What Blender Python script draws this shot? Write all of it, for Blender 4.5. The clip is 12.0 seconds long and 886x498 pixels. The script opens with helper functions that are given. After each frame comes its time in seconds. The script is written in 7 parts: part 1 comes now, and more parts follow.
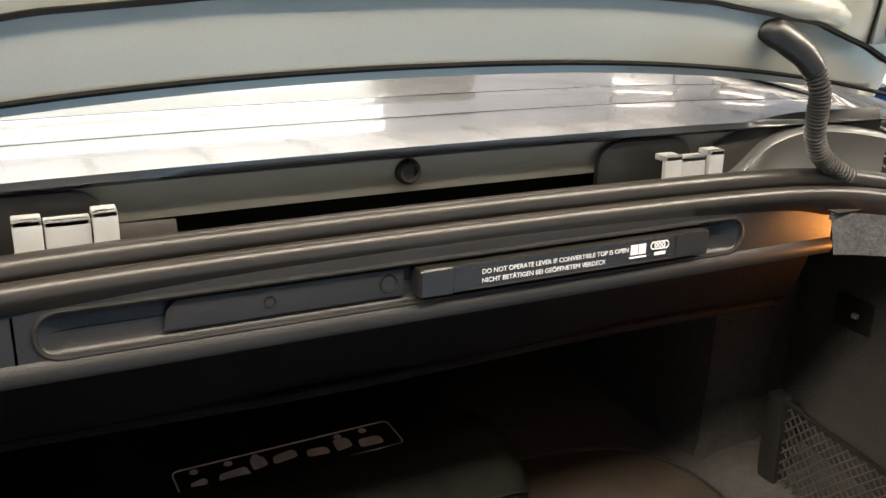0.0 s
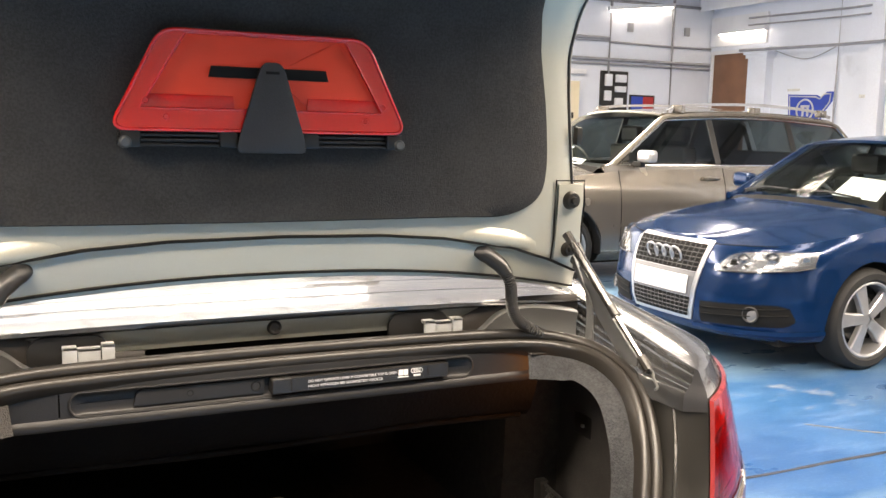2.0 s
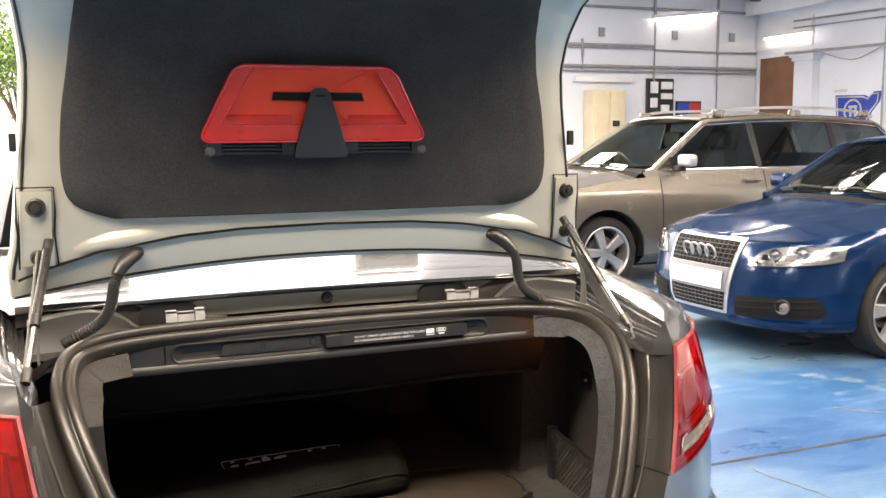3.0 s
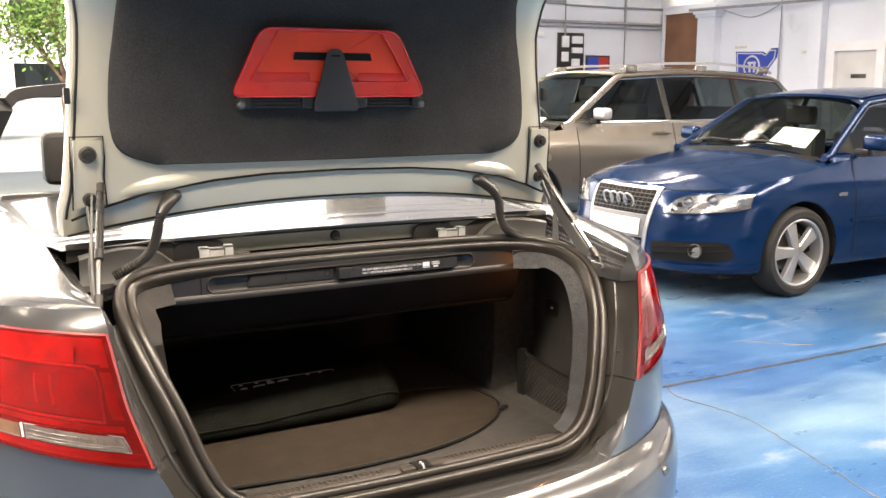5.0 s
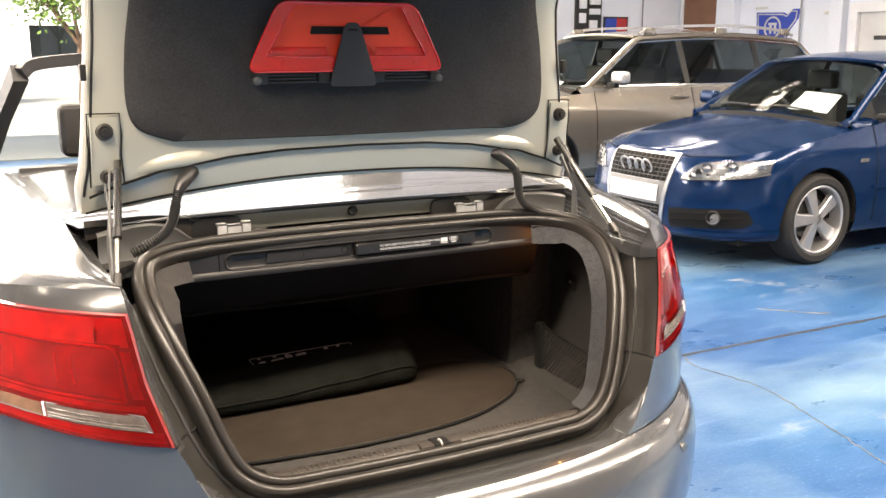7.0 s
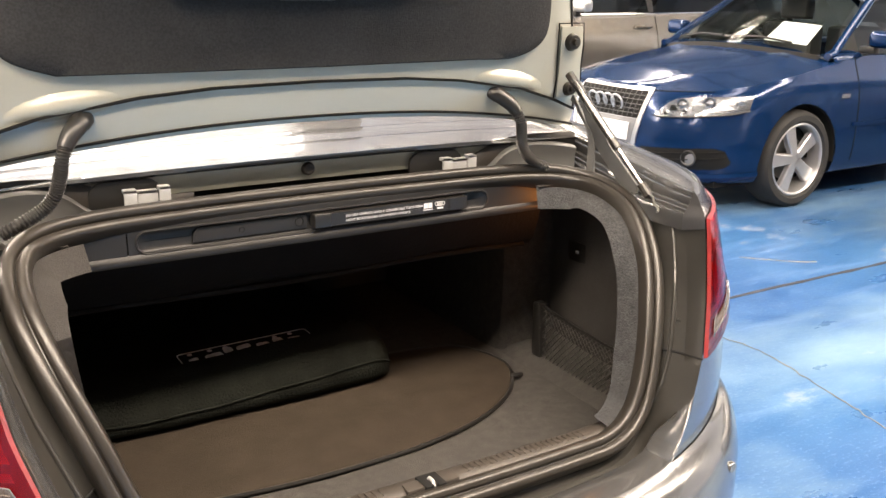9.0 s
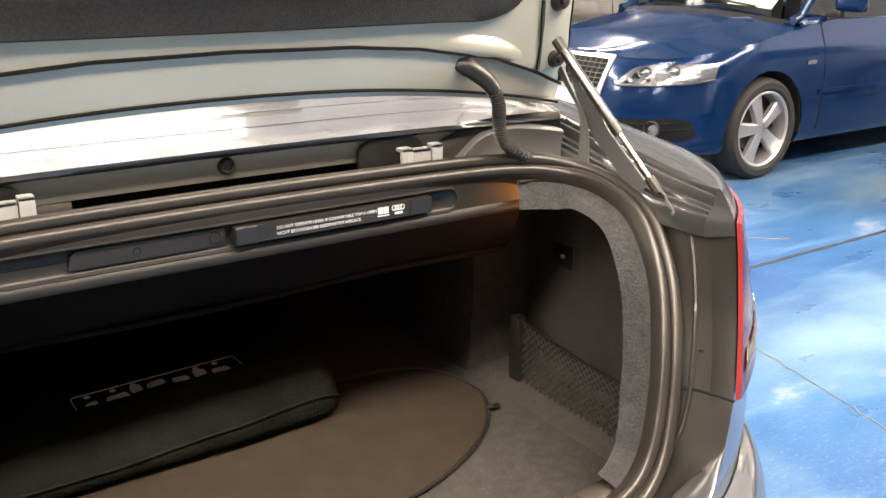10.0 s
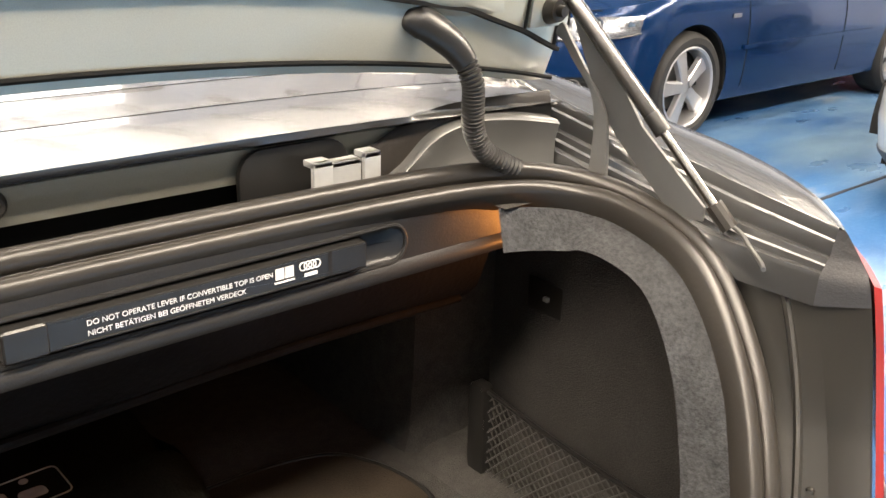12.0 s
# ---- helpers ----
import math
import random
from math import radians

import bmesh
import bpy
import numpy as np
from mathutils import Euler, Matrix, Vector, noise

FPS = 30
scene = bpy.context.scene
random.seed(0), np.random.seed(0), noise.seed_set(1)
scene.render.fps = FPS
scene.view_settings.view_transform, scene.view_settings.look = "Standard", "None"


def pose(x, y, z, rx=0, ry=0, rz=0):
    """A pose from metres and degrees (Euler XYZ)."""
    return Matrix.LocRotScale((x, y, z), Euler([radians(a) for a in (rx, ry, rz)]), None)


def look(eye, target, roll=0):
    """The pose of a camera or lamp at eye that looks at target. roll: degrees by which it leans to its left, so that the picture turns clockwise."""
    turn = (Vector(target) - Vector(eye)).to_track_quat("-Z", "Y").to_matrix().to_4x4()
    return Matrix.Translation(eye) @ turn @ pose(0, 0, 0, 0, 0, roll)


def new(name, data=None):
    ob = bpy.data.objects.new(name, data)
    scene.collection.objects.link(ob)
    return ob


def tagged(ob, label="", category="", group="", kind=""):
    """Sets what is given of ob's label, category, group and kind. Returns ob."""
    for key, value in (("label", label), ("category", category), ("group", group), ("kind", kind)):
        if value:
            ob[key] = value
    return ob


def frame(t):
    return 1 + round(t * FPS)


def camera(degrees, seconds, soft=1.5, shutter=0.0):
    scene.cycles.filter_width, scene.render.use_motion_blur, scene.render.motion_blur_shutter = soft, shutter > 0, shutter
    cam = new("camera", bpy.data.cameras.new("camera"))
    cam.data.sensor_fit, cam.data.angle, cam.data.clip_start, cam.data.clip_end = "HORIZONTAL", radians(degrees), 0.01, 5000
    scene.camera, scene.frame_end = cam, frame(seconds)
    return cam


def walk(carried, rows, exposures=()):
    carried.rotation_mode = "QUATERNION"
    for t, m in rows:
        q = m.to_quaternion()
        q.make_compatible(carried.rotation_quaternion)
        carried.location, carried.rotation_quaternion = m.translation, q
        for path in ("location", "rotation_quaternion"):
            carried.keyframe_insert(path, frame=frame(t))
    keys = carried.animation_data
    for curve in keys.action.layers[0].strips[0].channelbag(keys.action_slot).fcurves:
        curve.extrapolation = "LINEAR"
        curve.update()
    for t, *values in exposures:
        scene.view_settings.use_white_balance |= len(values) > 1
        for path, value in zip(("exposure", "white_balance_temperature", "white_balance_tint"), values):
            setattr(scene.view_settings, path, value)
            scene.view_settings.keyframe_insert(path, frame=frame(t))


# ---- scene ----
cam = camera(51.1, 12.0)
PATH = [
    (0, (-0.323, -0.237, 1.310), (0.506, 1.470, 0.679), 1.06),
    (0.5, (-0.259, -0.289, 1.348), (0.510, 1.472, 0.794), -1.33),
    (1, (-0.194, -0.444, 1.397), (0.431, 1.393, 0.913), -3.05),
    (1.5, (-0.282, -0.682, 1.400), (0.490, 1.138, 1.097), -0.86),
    (2, (-0.399, -0.955, 1.449), (0.461, 0.831, 1.185), 1.40),
    (2.5, (-0.432, -1.175, 1.443), (0.350, 0.651, 1.209), 0.25),
    (3, (-0.490, -1.334, 1.436), (0.260, 0.505, 1.200), -0.49),
    (3.5, (-0.618, -1.411, 1.445), (0.217, 0.386, 1.170), -0.05),
    (5.5, (-0.822, -1.533, 1.450), (0.118, 0.197, 1.098), 0.07),
    (6, (-0.867, -1.570, 1.465), (0.092, 0.145, 1.090), 0.14),
    (6.5, (-0.864, -1.559, 1.469), (0.092, 0.153, 1.075), 0.04),
    (7, (-0.778, -1.477, 1.476), (0.113, 0.264, 1.057), -0.13),
    (9, (-0.613, -0.999, 1.436), (0.366, 0.652, 0.877), 0.47),
    (9.5, (-0.549, -0.848, 1.418), (0.497, 0.751, 0.825), 1.06),
    (10, (-0.442, -0.680, 1.400), (0.620, 0.896, 0.778), 0.42),
    (10.5, (-0.337, -0.541, 1.385), (0.725, 1.031, 0.752), -0.20),
    (11, (-0.304, -0.386, 1.381), (0.877, 1.093, 0.735), 0.38),
    (11.5, (-0.261, -0.284, 1.370), (0.994, 1.116, 0.688), 1.47),
    (12, (-0.168, -0.201, 1.337), (1.054, 1.212, 0.622), 1.75),
]
walk(cam, [(t, look(eye, target, roll)) for t, eye, target, roll in PATH], [(0, 1.06, 8200, 12), (1.5, 1.16, 8500, 15), (6, 1.12, 8650, 17), (9, 1.18, 8600, 17), (12, 1.38, 8300, 14)])

# ---------------------------------------------------------------- world and light
world = bpy.data.worlds.new("sky")
scene.world = world
world.use_nodes = True
wn = world.node_tree.nodes
sky = wn.new("ShaderNodeTexSky")
sky.sky_type = "NISHITA"
sky.sun_disc = False
sky.sun_elevation, sky.sun_rotation = radians(47), radians(207)
world.node_tree.links.new(sky.outputs[0], wn["Background"].inputs[0])
wn["Background"].inputs[1].default_value = 0.15

sun_data = bpy.data.lights.new("sun", "SUN")
sun_data.energy, sun_data.angle, sun_data.color = 5.0, radians(0.6), (1.0, 0.95, 0.88)
sun = new("sun", sun_data)
sun.matrix_world = look((-10, -20, 24), (0, 0, 0))


def area_lamp(name, at, target, sx, sy, watts, colour):
    data = bpy.data.lights.new(name, "AREA")
    data.shape, data.size, data.size_y, data.energy, data.color = "RECTANGLE", sx, sy, watts, colour
    ob = new(name, data)
    ob.matrix_world = look(at, target)
    return ob


# daylight in the big north doorway and in the three long rooflights
area_lamp("doorway_daylight", (-1.2, 12.4, 2.3), (-1.2, 0, 1.4), 12.0, 4.2, 400, (0.90, 0.94, 1.0))
BANDS = [(-2.3, -1.2), (1.7, 2.4), (6.7, 7.6)]
BAND_EAST = [10.8, 10.8, 6.6]  # how far east each rooflight runs
for (y0_, y1_), x1_, watts in zip(BANDS, BAND_EAST, (1170, 240, 1180)):
    mid_x = (x1_ - 8.4) / 2
    area_lamp("rooflight_daylight", (mid_x, (y0_ + y1_) / 2, 4.74), (mid_x, (y0_ + y1_) / 2, 0), x1_ + 8.2, y1_ - y0_ - 0.1, watts, (1.0, 0.98, 0.945))

# the boot's own small warm bulb, tucked behind the upper corner of the trim
bulb_data = bpy.data.lights.new("boot_bulb", "AREA")
bulb_data.energy, bulb_data.color, bulb_data.size = 0.17, (1.0, 0.40, 0.12), 0.03
bulb = new("boot_bulb", bulb_data)
bulb.matrix_world = look((0.545, 0.362, 1.004), (0.30, 0.455, 1.035))

# ---------------------------------------------------------------- materials


def links(mat):
    return mat.node_tree.nodes, mat.node_tree.links


def shade(name, colour, rough=0.5, metal=0.0, coat=0.0, var=0.12, scale=8.0, bump=0.0, bump_scale=60.0, spec=0.5, fine=0.0, fine_scale=400.0, emit=None, dirt=None):
    """Principled material with two scales of colour variation and relief."""
    m = bpy.data.materials.new(name)
    m.use_nodes = True
    n, l = links(m)
    p = n["Principled BSDF"]
    p.inputs["Roughness"].default_value = rough
    p.inputs["Metallic"].default_value = metal
    p.inputs["Coat Weight"].default_value = coat
    p.inputs["Coat Roughness"].default_value = 0.04
    p.inputs["Specular IOR Level"].default_value = spec
    tc = n.new("ShaderNodeTexCoord")
    nz = n.new("ShaderNodeTexNoise")
    nz.inputs["Scale"].default_value, nz.inputs["Detail"].default_value = scale, 5
    l.new(tc.outputs["Object"], nz.inputs["Vector"])
    ramp = n.new("ShaderNodeMapRange")
    ramp.inputs[1].default_value, ramp.inputs[2].default_value = 0.3, 0.7
    ramp.inputs[3].default_value, ramp.inputs[4].default_value = 1 - var, 1 + var
    l.new(nz.outputs[0], ramp.inputs[0])
    mul = n.new("ShaderNodeVectorMath")
    mul.operation = "SCALE"
    mul.inputs[0].default_value = colour[:3]
    l.new(ramp.outputs[0], mul.inputs["Scale"])
    last = mul.outputs[0]
    nf = n.new("ShaderNodeTexNoise")
    nf.inputs["Scale"].default_value, nf.inputs["Detail"].default_value = fine_scale, 2
    l.new(tc.outputs["Object"], nf.inputs["Vector"])
    if fine:
        r2 = n.new("ShaderNodeMapRange")
        r2.inputs[1].default_value, r2.inputs[2].default_value = 0.35, 0.65
        r2.inputs[3].default_value, r2.inputs[4].default_value = 1 - fine, 1 + fine
        l.new(nf.outputs[0], r2.inputs[0])
        m2 = n.new("ShaderNodeVectorMath")
        m2.operation = "SCALE"
        l.new(last, m2.inputs[0])
        l.new(r2.outputs[0], m2.inputs["Scale"])
        last = m2.outputs[0]
    if dirt:
        nd = n.new("ShaderNodeTexNoise")
        nd.inputs["Scale"].default_value, nd.inputs["Detail"].default_value = dirt[1], 8
        l.new(tc.outputs["Object"], nd.inputs["Vector"])
        rd = n.new("ShaderNodeMapRange")
        rd.inputs[1].default_value, rd.inputs[2].default_value = dirt[2], dirt[2] + 0.12
        l.new(nd.outputs[0], rd.inputs[0])
        mx = n.new("ShaderNodeMix")
        mx.data_type = "RGBA"
        l.new(rd.outputs[0], mx.inputs[0])
        l.new(last, mx.inputs[6])
        mx.inputs[7].default_value = (*dirt[0], 1)
        last = mx.outputs[2]
    l.new(last, p.inputs["Base Color"])
    rr = n.new("ShaderNodeMapRange")
    rr.inputs[3].default_value, rr.inputs[4].default_value = max(0.02, rough * 0.85), min(1, rough * 1.15)
    l.new(nz.outputs[0], rr.inputs[0])
    l.new(rr.outputs[0], p.inputs["Roughness"])
    if bump:
        nb = n.new("ShaderNodeTexNoise")
        nb.inputs["Scale"].default_value, nb.inputs["Detail"].default_value = bump_scale, 4
        l.new(tc.outputs["Object"], nb.inputs["Vector"])
        b = n.new("ShaderNodeBump")
        b.inputs["Strength"].default_value, b.inputs["Distance"].default_value = bump, 0.004
        l.new(nb.outputs[0], b.inputs["Height"])
        l.new(b.outputs[0], p.inputs["Normal"])
    if emit:
        p.inputs["Emission Color"].default_value = (*emit[0], 1)
        p.inputs["Emission Strength"].default_value = emit[1]
    return m


def glass(name, tint=(0.8, 0.85, 0.85), ior=1.5, edge=1.0):
    m = bpy.data.materials.new(name)
    m.use_nodes = True
    n, l = links(m)
    n.remove(n["Principled BSDF"])
    tr, gl, mx, fr = n.new("ShaderNodeBsdfTransparent"), n.new("ShaderNodeBsdfGlossy"), n.new("ShaderNodeMixShader"), n.new("ShaderNodeLayerWeight")
    f0 = ((ior - 1) / (ior + 1)) ** 2
    pw, ma = n.new("ShaderNodeMath"), n.new("ShaderNodeMath")
    pw.operation, ma.operation = "POWER", "MULTIPLY_ADD"
    pw.inputs[1].default_value, ma.inputs[1].default_value, ma.inputs[2].default_value = 5.0, edge * (1 - f0), f0
    fr.inputs[0].default_value = 0.5
    l.new(fr.outputs["Facing"], pw.inputs[0])
    l.new(pw.outputs[0], ma.inputs[0])
    tr.inputs[0].default_value = (*tint, 1)
    gl.inputs["Roughness"].default_value = 0.02
    l.new(ma.outputs[0], mx.inputs[0])
    l.new(tr.outputs[0], mx.inputs[1])
    l.new(gl.outputs[0], mx.inputs[2])
    l.new(mx.outputs[0], n["Material Output"].inputs[0])
    return m


def lens_plastic(name, colour, rough=0.08, through_=0.35):
    """Coloured lamp plastic: partly lets light through, glossy on top."""
    m = bpy.data.materials.new(name)
    m.use_nodes = True
    n, l = links(m)
    p = n["Principled BSDF"]
    p.inputs["Base Color"].default_value = (*colour, 1)
    p.inputs["Roughness"].default_value = rough
    p.inputs["Coat Weight"].default_value = 0.6
    tr, mx = n.new("ShaderNodeBsdfTransparent"), n.new("ShaderNodeMixShader")
    tr.inputs[0].default_value = (*[min(1, c * 1.3) for c in colour], 1)
    mx.inputs[0].default_value = through_
    l.new(p.outputs[0], mx.inputs[1])
    l.new(tr.outputs[0], mx.inputs[2])
    fr, gl, top = n.new("ShaderNodeFresnel"), n.new("ShaderNodeBsdfGlossy"), n.new("ShaderNodeMixShader")
    fr.inputs[0].default_value, gl.inputs["Roughness"].default_value = 1.5, 0.05
    l.new(fr.outputs[0], top.inputs[0])
    l.new(mx.outputs[0], top.inputs[1])
    l.new(gl.outputs[0], top.inputs[2])
    l.new(top.outputs[0], n["Material Output"].inputs[0])
    return m


M = {}
M["paint_grey"] = shade("grey metallic car paint", (0.098, 0.099, 0.101), 0.22, 0.55, 0.55, 0.03, 3, fine=0.08, fine_scale=1500)
M["paint_inner"] = shade("grey inner paint", (0.43, 0.42, 0.35), 0.30, 0.2, 0.6, 0.04, 4, fine=0.04, fine_scale=1200)
M["paint_blue"] = shade("blue metallic car paint", (0.0008, 0.0195, 0.072), 0.17, 0.35, 0.22, 0.04, 3, spec=0.3, fine=0.10, fine_scale=900)
M["paint_beige"] = shade("beige grey metallic car paint", (0.225, 0.20, 0.168), 0.26, 0.65, 1.0, 0.03, 3, fine=0.05, fine_scale=900)
M["paint_silver"] = shade("silver metallic car paint", (0.55, 0.56, 0.57), 0.3, 0.6, 0.9, 0.03, 3, fine=0.05, fine_scale=900)
# channel paint, set darker than the body paint to carry its shade
M["surround"] = shade("grey channel paint with shade in its colour", (0.024, 0.0225, 0.020), 0.40, 0.1, 0.25, 0.08, 6, 0.03, 60)
M["paint_red"] = shade("dark red car paint", (0.12, 0.012, 0.015), 0.25, 0.1, 1.0, 0.03, 3)
M["rubber"] = shade("black rubber weatherstrip", (0.025, 0.022, 0.019), 0.34, 0, 0, 0.15, 9, 0.05, 160, 0.5, 0.05, 500)
M["plastic"] = shade("black grained plastic", (0.03, 0.03, 0.032), 0.42, 0, 0, 0.15, 10, 0.15, 500, 0.5, 0.1, 700)
# shade of the gutter as a colour, used for the curved strip only
M["gutter_shade"] = shade("dark brown gutter shade", (0.022, 0.018, 0.015), 0.5, 0, 0, 0.2, 9, 0.1, 120)
M["rubber_hose"] = shade("dusty black ribbed hose", (0.022, 0.021, 0.020), 0.5, 0, 0, 0.2, 30, 0.05, 200)
M["plastic_smooth"] = shade("black satin plastic", (0.016, 0.0155, 0.015), 0.3, 0, 0, 0.1, 10, 0.04, 300)
M["panel"] = shade("dark grey moulded panel", (0.0135, 0.013, 0.013), 0.38, 0, 0, 0.15, 8, 0.1, 500, 0.4, 0.08, 800)
M["sill"] = shade("brown-grey sill plastic", (0.044, 0.038, 0.033), 0.5, 0, 0, 0.12, 8, 0.1, 500, 0.4, 0.08, 800)
M["carpet"] = shade("grey boot carpet", (0.053, 0.050, 0.047), 0.95, 0, 0, 0.2, 60, 0.6, 500, 0.15, 0.2, 520)
M["felt"] = shade("mottled grey felt", (0.042, 0.043, 0.045), 0.95, 0, 0, 0.25, 45, 0.4, 300, 0.15, 0.20, 230)
M["carpet_dark"] = shade("dark boot carpet", (0.046, 0.043, 0.041), 0.95, 0, 0, 0.2, 12, 0.6, 500, 0.15, 0.18, 520)
M["liner"] = shade("charcoal felt lid lining", (0.042, 0.041, 0.041), 0.95, 0, 0, 0.14, 14, 0.4, 420, 0.15, 0.16, 260)
M["tray"] = shade("black roof tray cloth", (0.011, 0.0102, 0.010), 0.8, 0, 0, 0.25, 9, 0.3, 150, 0.1)
M["mat"] = shade("brown boot mat", (0.034, 0.026, 0.0195), 0.95, 0, 0, 0.2, 22, 0.6, 500, 0.15, 0.2, 520)
M["grey_plastic"] = shade("mid grey plastic", (0.16, 0.16, 0.165), 0.4, 0.2, 0.2, 0.06, 12)
M["bagcloth"] = shade("black bag cloth", (0.0120, 0.0134, 0.0112), 0.85, 0, 0, 0.3, 14, 0.5, 200, 0.06, 0.2, 500)
M["red"] = lens_plastic("red lamp lens", (0.74, 0.012, 0.010), 0.03, 0.88)
M["net_cord"] = shade("black elastic net cord", (0.055, 0.053, 0.05), 0.35, 0, 0.2, 0.2, 40)
M["red_dark"] = shade("dark red lamp interior", (0.22, 0.02, 0.02), 0.25, 0.0, 0.6, 0.2, 20)
M["red_plastic"] = shade("bright red reflector plastic", (0.80, 0.012, 0.009), 0.16, 0, 0.9, 0.06, 20, 0.08, 900, 0.5, 0.08, 800)
M["orange_red"] = shade("fluorescent orange red panel", (1.0, 0.062, 0.022), 0.45, 0, 0.0, 0.05, 20, 0.08, 900)
M["lamp_white"] = shade("bright lamp inside", (0.80, 0.80, 0.80), 0.35, 0.2, 0, 0.15, 40, 0.5, 90)
M["lamp_mid"] = shade("grey lamp inside", (0.80, 0.76, 0.76), 0.35, 0.2, 0, 0.2, 30, 0.4, 60)
M["amber_lens"] = shade("smoky amber lamp strip", (0.20, 0.10, 0.055), 0.2, 0.1, 0.8, 0.35, 30, 0.4, 160)
M["lamp_dark"] = shade("dark lamp inside", (0.46, 0.10, 0.10), 0.3, 0.0, 0.3, 0.55, 14, 0.4, 30)
M["clear_lens"] = shade("frosted clear lamp strip", (0.13, 0.105, 0.09), 0.2, 0.2, 0.8, 0.2, 60, 0.4, 160)
M["chrome"] = shade("chrome", (0.75, 0.75, 0.76), 0.1, 1.0, 0, 0.04, 12)
M["alloy"] = shade("silver alloy", (0.44, 0.44, 0.45), 0.33, 0.7, 0.3, 0.06, 14)
M["arm_grey"] = shade("grey painted steel arm", (0.115, 0.115, 0.112), 0.5, 0.1, 0.1, 0.08, 20, 0.05, 90)
M["strut_tube"] = shade("black lacquered strut tube", (0.030, 0.028, 0.026), 0.22, 0.1, 0.6, 0.15, 30)
M["galv"] = shade("dark zinc pressed steel", (0.13, 0.13, 0.125), 0.45, 0.6, 0, 0.12, 20, 0.08, 90)
M["steel"] = shade("zinc plated steel", (0.38, 0.385, 0.38), 0.5, 0.15, 0, 0.12, 30, 0.1, 80)
M["rod"] = shade("oily steel rod", (0.42, 0.40, 0.37), 0.22, 1.0, 0, 0.15, 40)
M["tyre"] = shade("black tyre rubber", (0.013, 0.013, 0.013), 0.75, 0, 0, 0.2, 20, 0.3, 90)
# near-black: gaps and rubber lines, and recesses with their shade in the colour
M["dark"] = shade("near-black for gaps, rubber and shaded recesses", (0.009, 0.009, 0.009), 0.85, 0, 0, 0.2, 6, spec=0.2)
M["lamp_chrome"] = shade("bright lamp reflector", (0.26, 0.26, 0.275), 0.2, 0.8, 0.2, 0.2, 30, 0.5, 60)
M["glass"] = glass("car glass", (0.72, 0.78, 0.76), 1.2, 0.35)
M["glass_dark"] = glass("tinted car glass", (0.10, 0.12, 0.12), 1.72)
M["lamp_glass"] = glass("clear headlamp cover", (0.9, 0.92, 0.93), 1.5)
M["leather"] = shade("grey seat leather", (0.05, 0.047, 0.045), 0.55, 0, 0, 0.12, 8, 0.3, 200)
M["leather_dark"] = shade("black headrest leather", (0.012, 0.011, 0.010), 0.6, 0, 0, 0.15, 8, 0.3, 200)
M["paper"] = shade("white paper", (0.85, 0.86, 0.88), 0.8, 0, 0, 0.03, 5)
M["plate_white"] = shade("white number plate", (0.62, 0.63, 0.64), 0.35, 0, 0.2, 0.03, 5)
M["print_white"] = shade("white print", (0.6, 0.6, 0.6), 0.6, 0, 0, 0.05, 20)
M["label_card"] = shade("worn silver label", (0.62, 0.63, 0.61), 0.5, 0.1, 0, 0.3, 40)
M["wall"] = shade("white painted blockwork", (0.76, 0.81, 0.90), 0.8, 0, 0, 0.07, 0.9, 0.4, 12, 0.3, 0.03, 60, dirt=((0.55, 0.58, 0.64), 1.4, 0.66))
# for the walls out of view: dark grey keeps reflections in the cars down
M["wall_unseen"] = shade("grey of the unseen walls", (0.30, 0.30, 0.30), 0.85, 0, 0, 0.12, 0.9, 0.4, 12, 0.3, 0.05, 60)
# darker copy of the inner paint: the gutter pockets' shade is in the colour
M["inner_shade"] = shade("grey inner paint, shaded copy", (0.20, 0.20, 0.195), 0.34, 0.6, 0.4, 0.06, 10, 0.05, 60)
M["wall_trim"] = shade("white painted timber", (0.80, 0.82, 0.86), 0.6, 0, 0, 0.05, 3, 0.1, 30)
M["door_brown"] = shade("brown varnished door", (0.22, 0.10, 0.055), 0.5, 0, 0.1, 0.15, 4, 0.1, 40)
M["door_cream"] = shade("cream painted cupboard", (0.72, 0.63, 0.45), 0.5, 0, 0.1, 0.06, 4)
M["pipe"] = shade("grey conduit", (0.33, 0.34, 0.37), 0.5, 0.2, 0, 0.15, 9)
M["blue_sign"] = shade("blue printed sign", (0.015, 0.06, 0.42), 0.4, 0, 0.2, 0.08, 6)
M["red_sign"] = shade("red printed sign", (0.5, 0.03, 0.03), 0.4, 0, 0.2, 0.08, 6)
M["roof"] = shade("pale corrugated roof sheet", (0.64, 0.65, 0.66), 0.7, 0, 0, 0.12, 2, 0.2, 8)
M["beam"] = shade("grey steel beam", (0.22, 0.22, 0.23), 0.6, 0.3, 0, 0.15, 4)
M["tube"] = shade("fluorescent tube", (0.9, 0.9, 0.9), 0.4, emit=((1.0, 0.97, 0.9), 9.0))
M["asphalt"] = shade("pale concrete yard", (0.58, 0.58, 0.56), 0.9, 0, 0, 0.12, 0.4, 0.3, 40, 0.3, 0.1, 30)
M["bark"] = shade("brown bark", (0.16, 0.11, 0.08), 0.9, 0, 0, 0.3, 8, 0.9, 30)
M["facade"] = shade("pale blue rendered facade", (0.55, 0.60, 0.68), 0.8, 0, 0, 0.08, 0.6, 0.2, 20)
M["leaf"] = shade("green leaves", (0.10, 0.20, 0.045), 0.6, 0, 0, 0.4, 1.2)


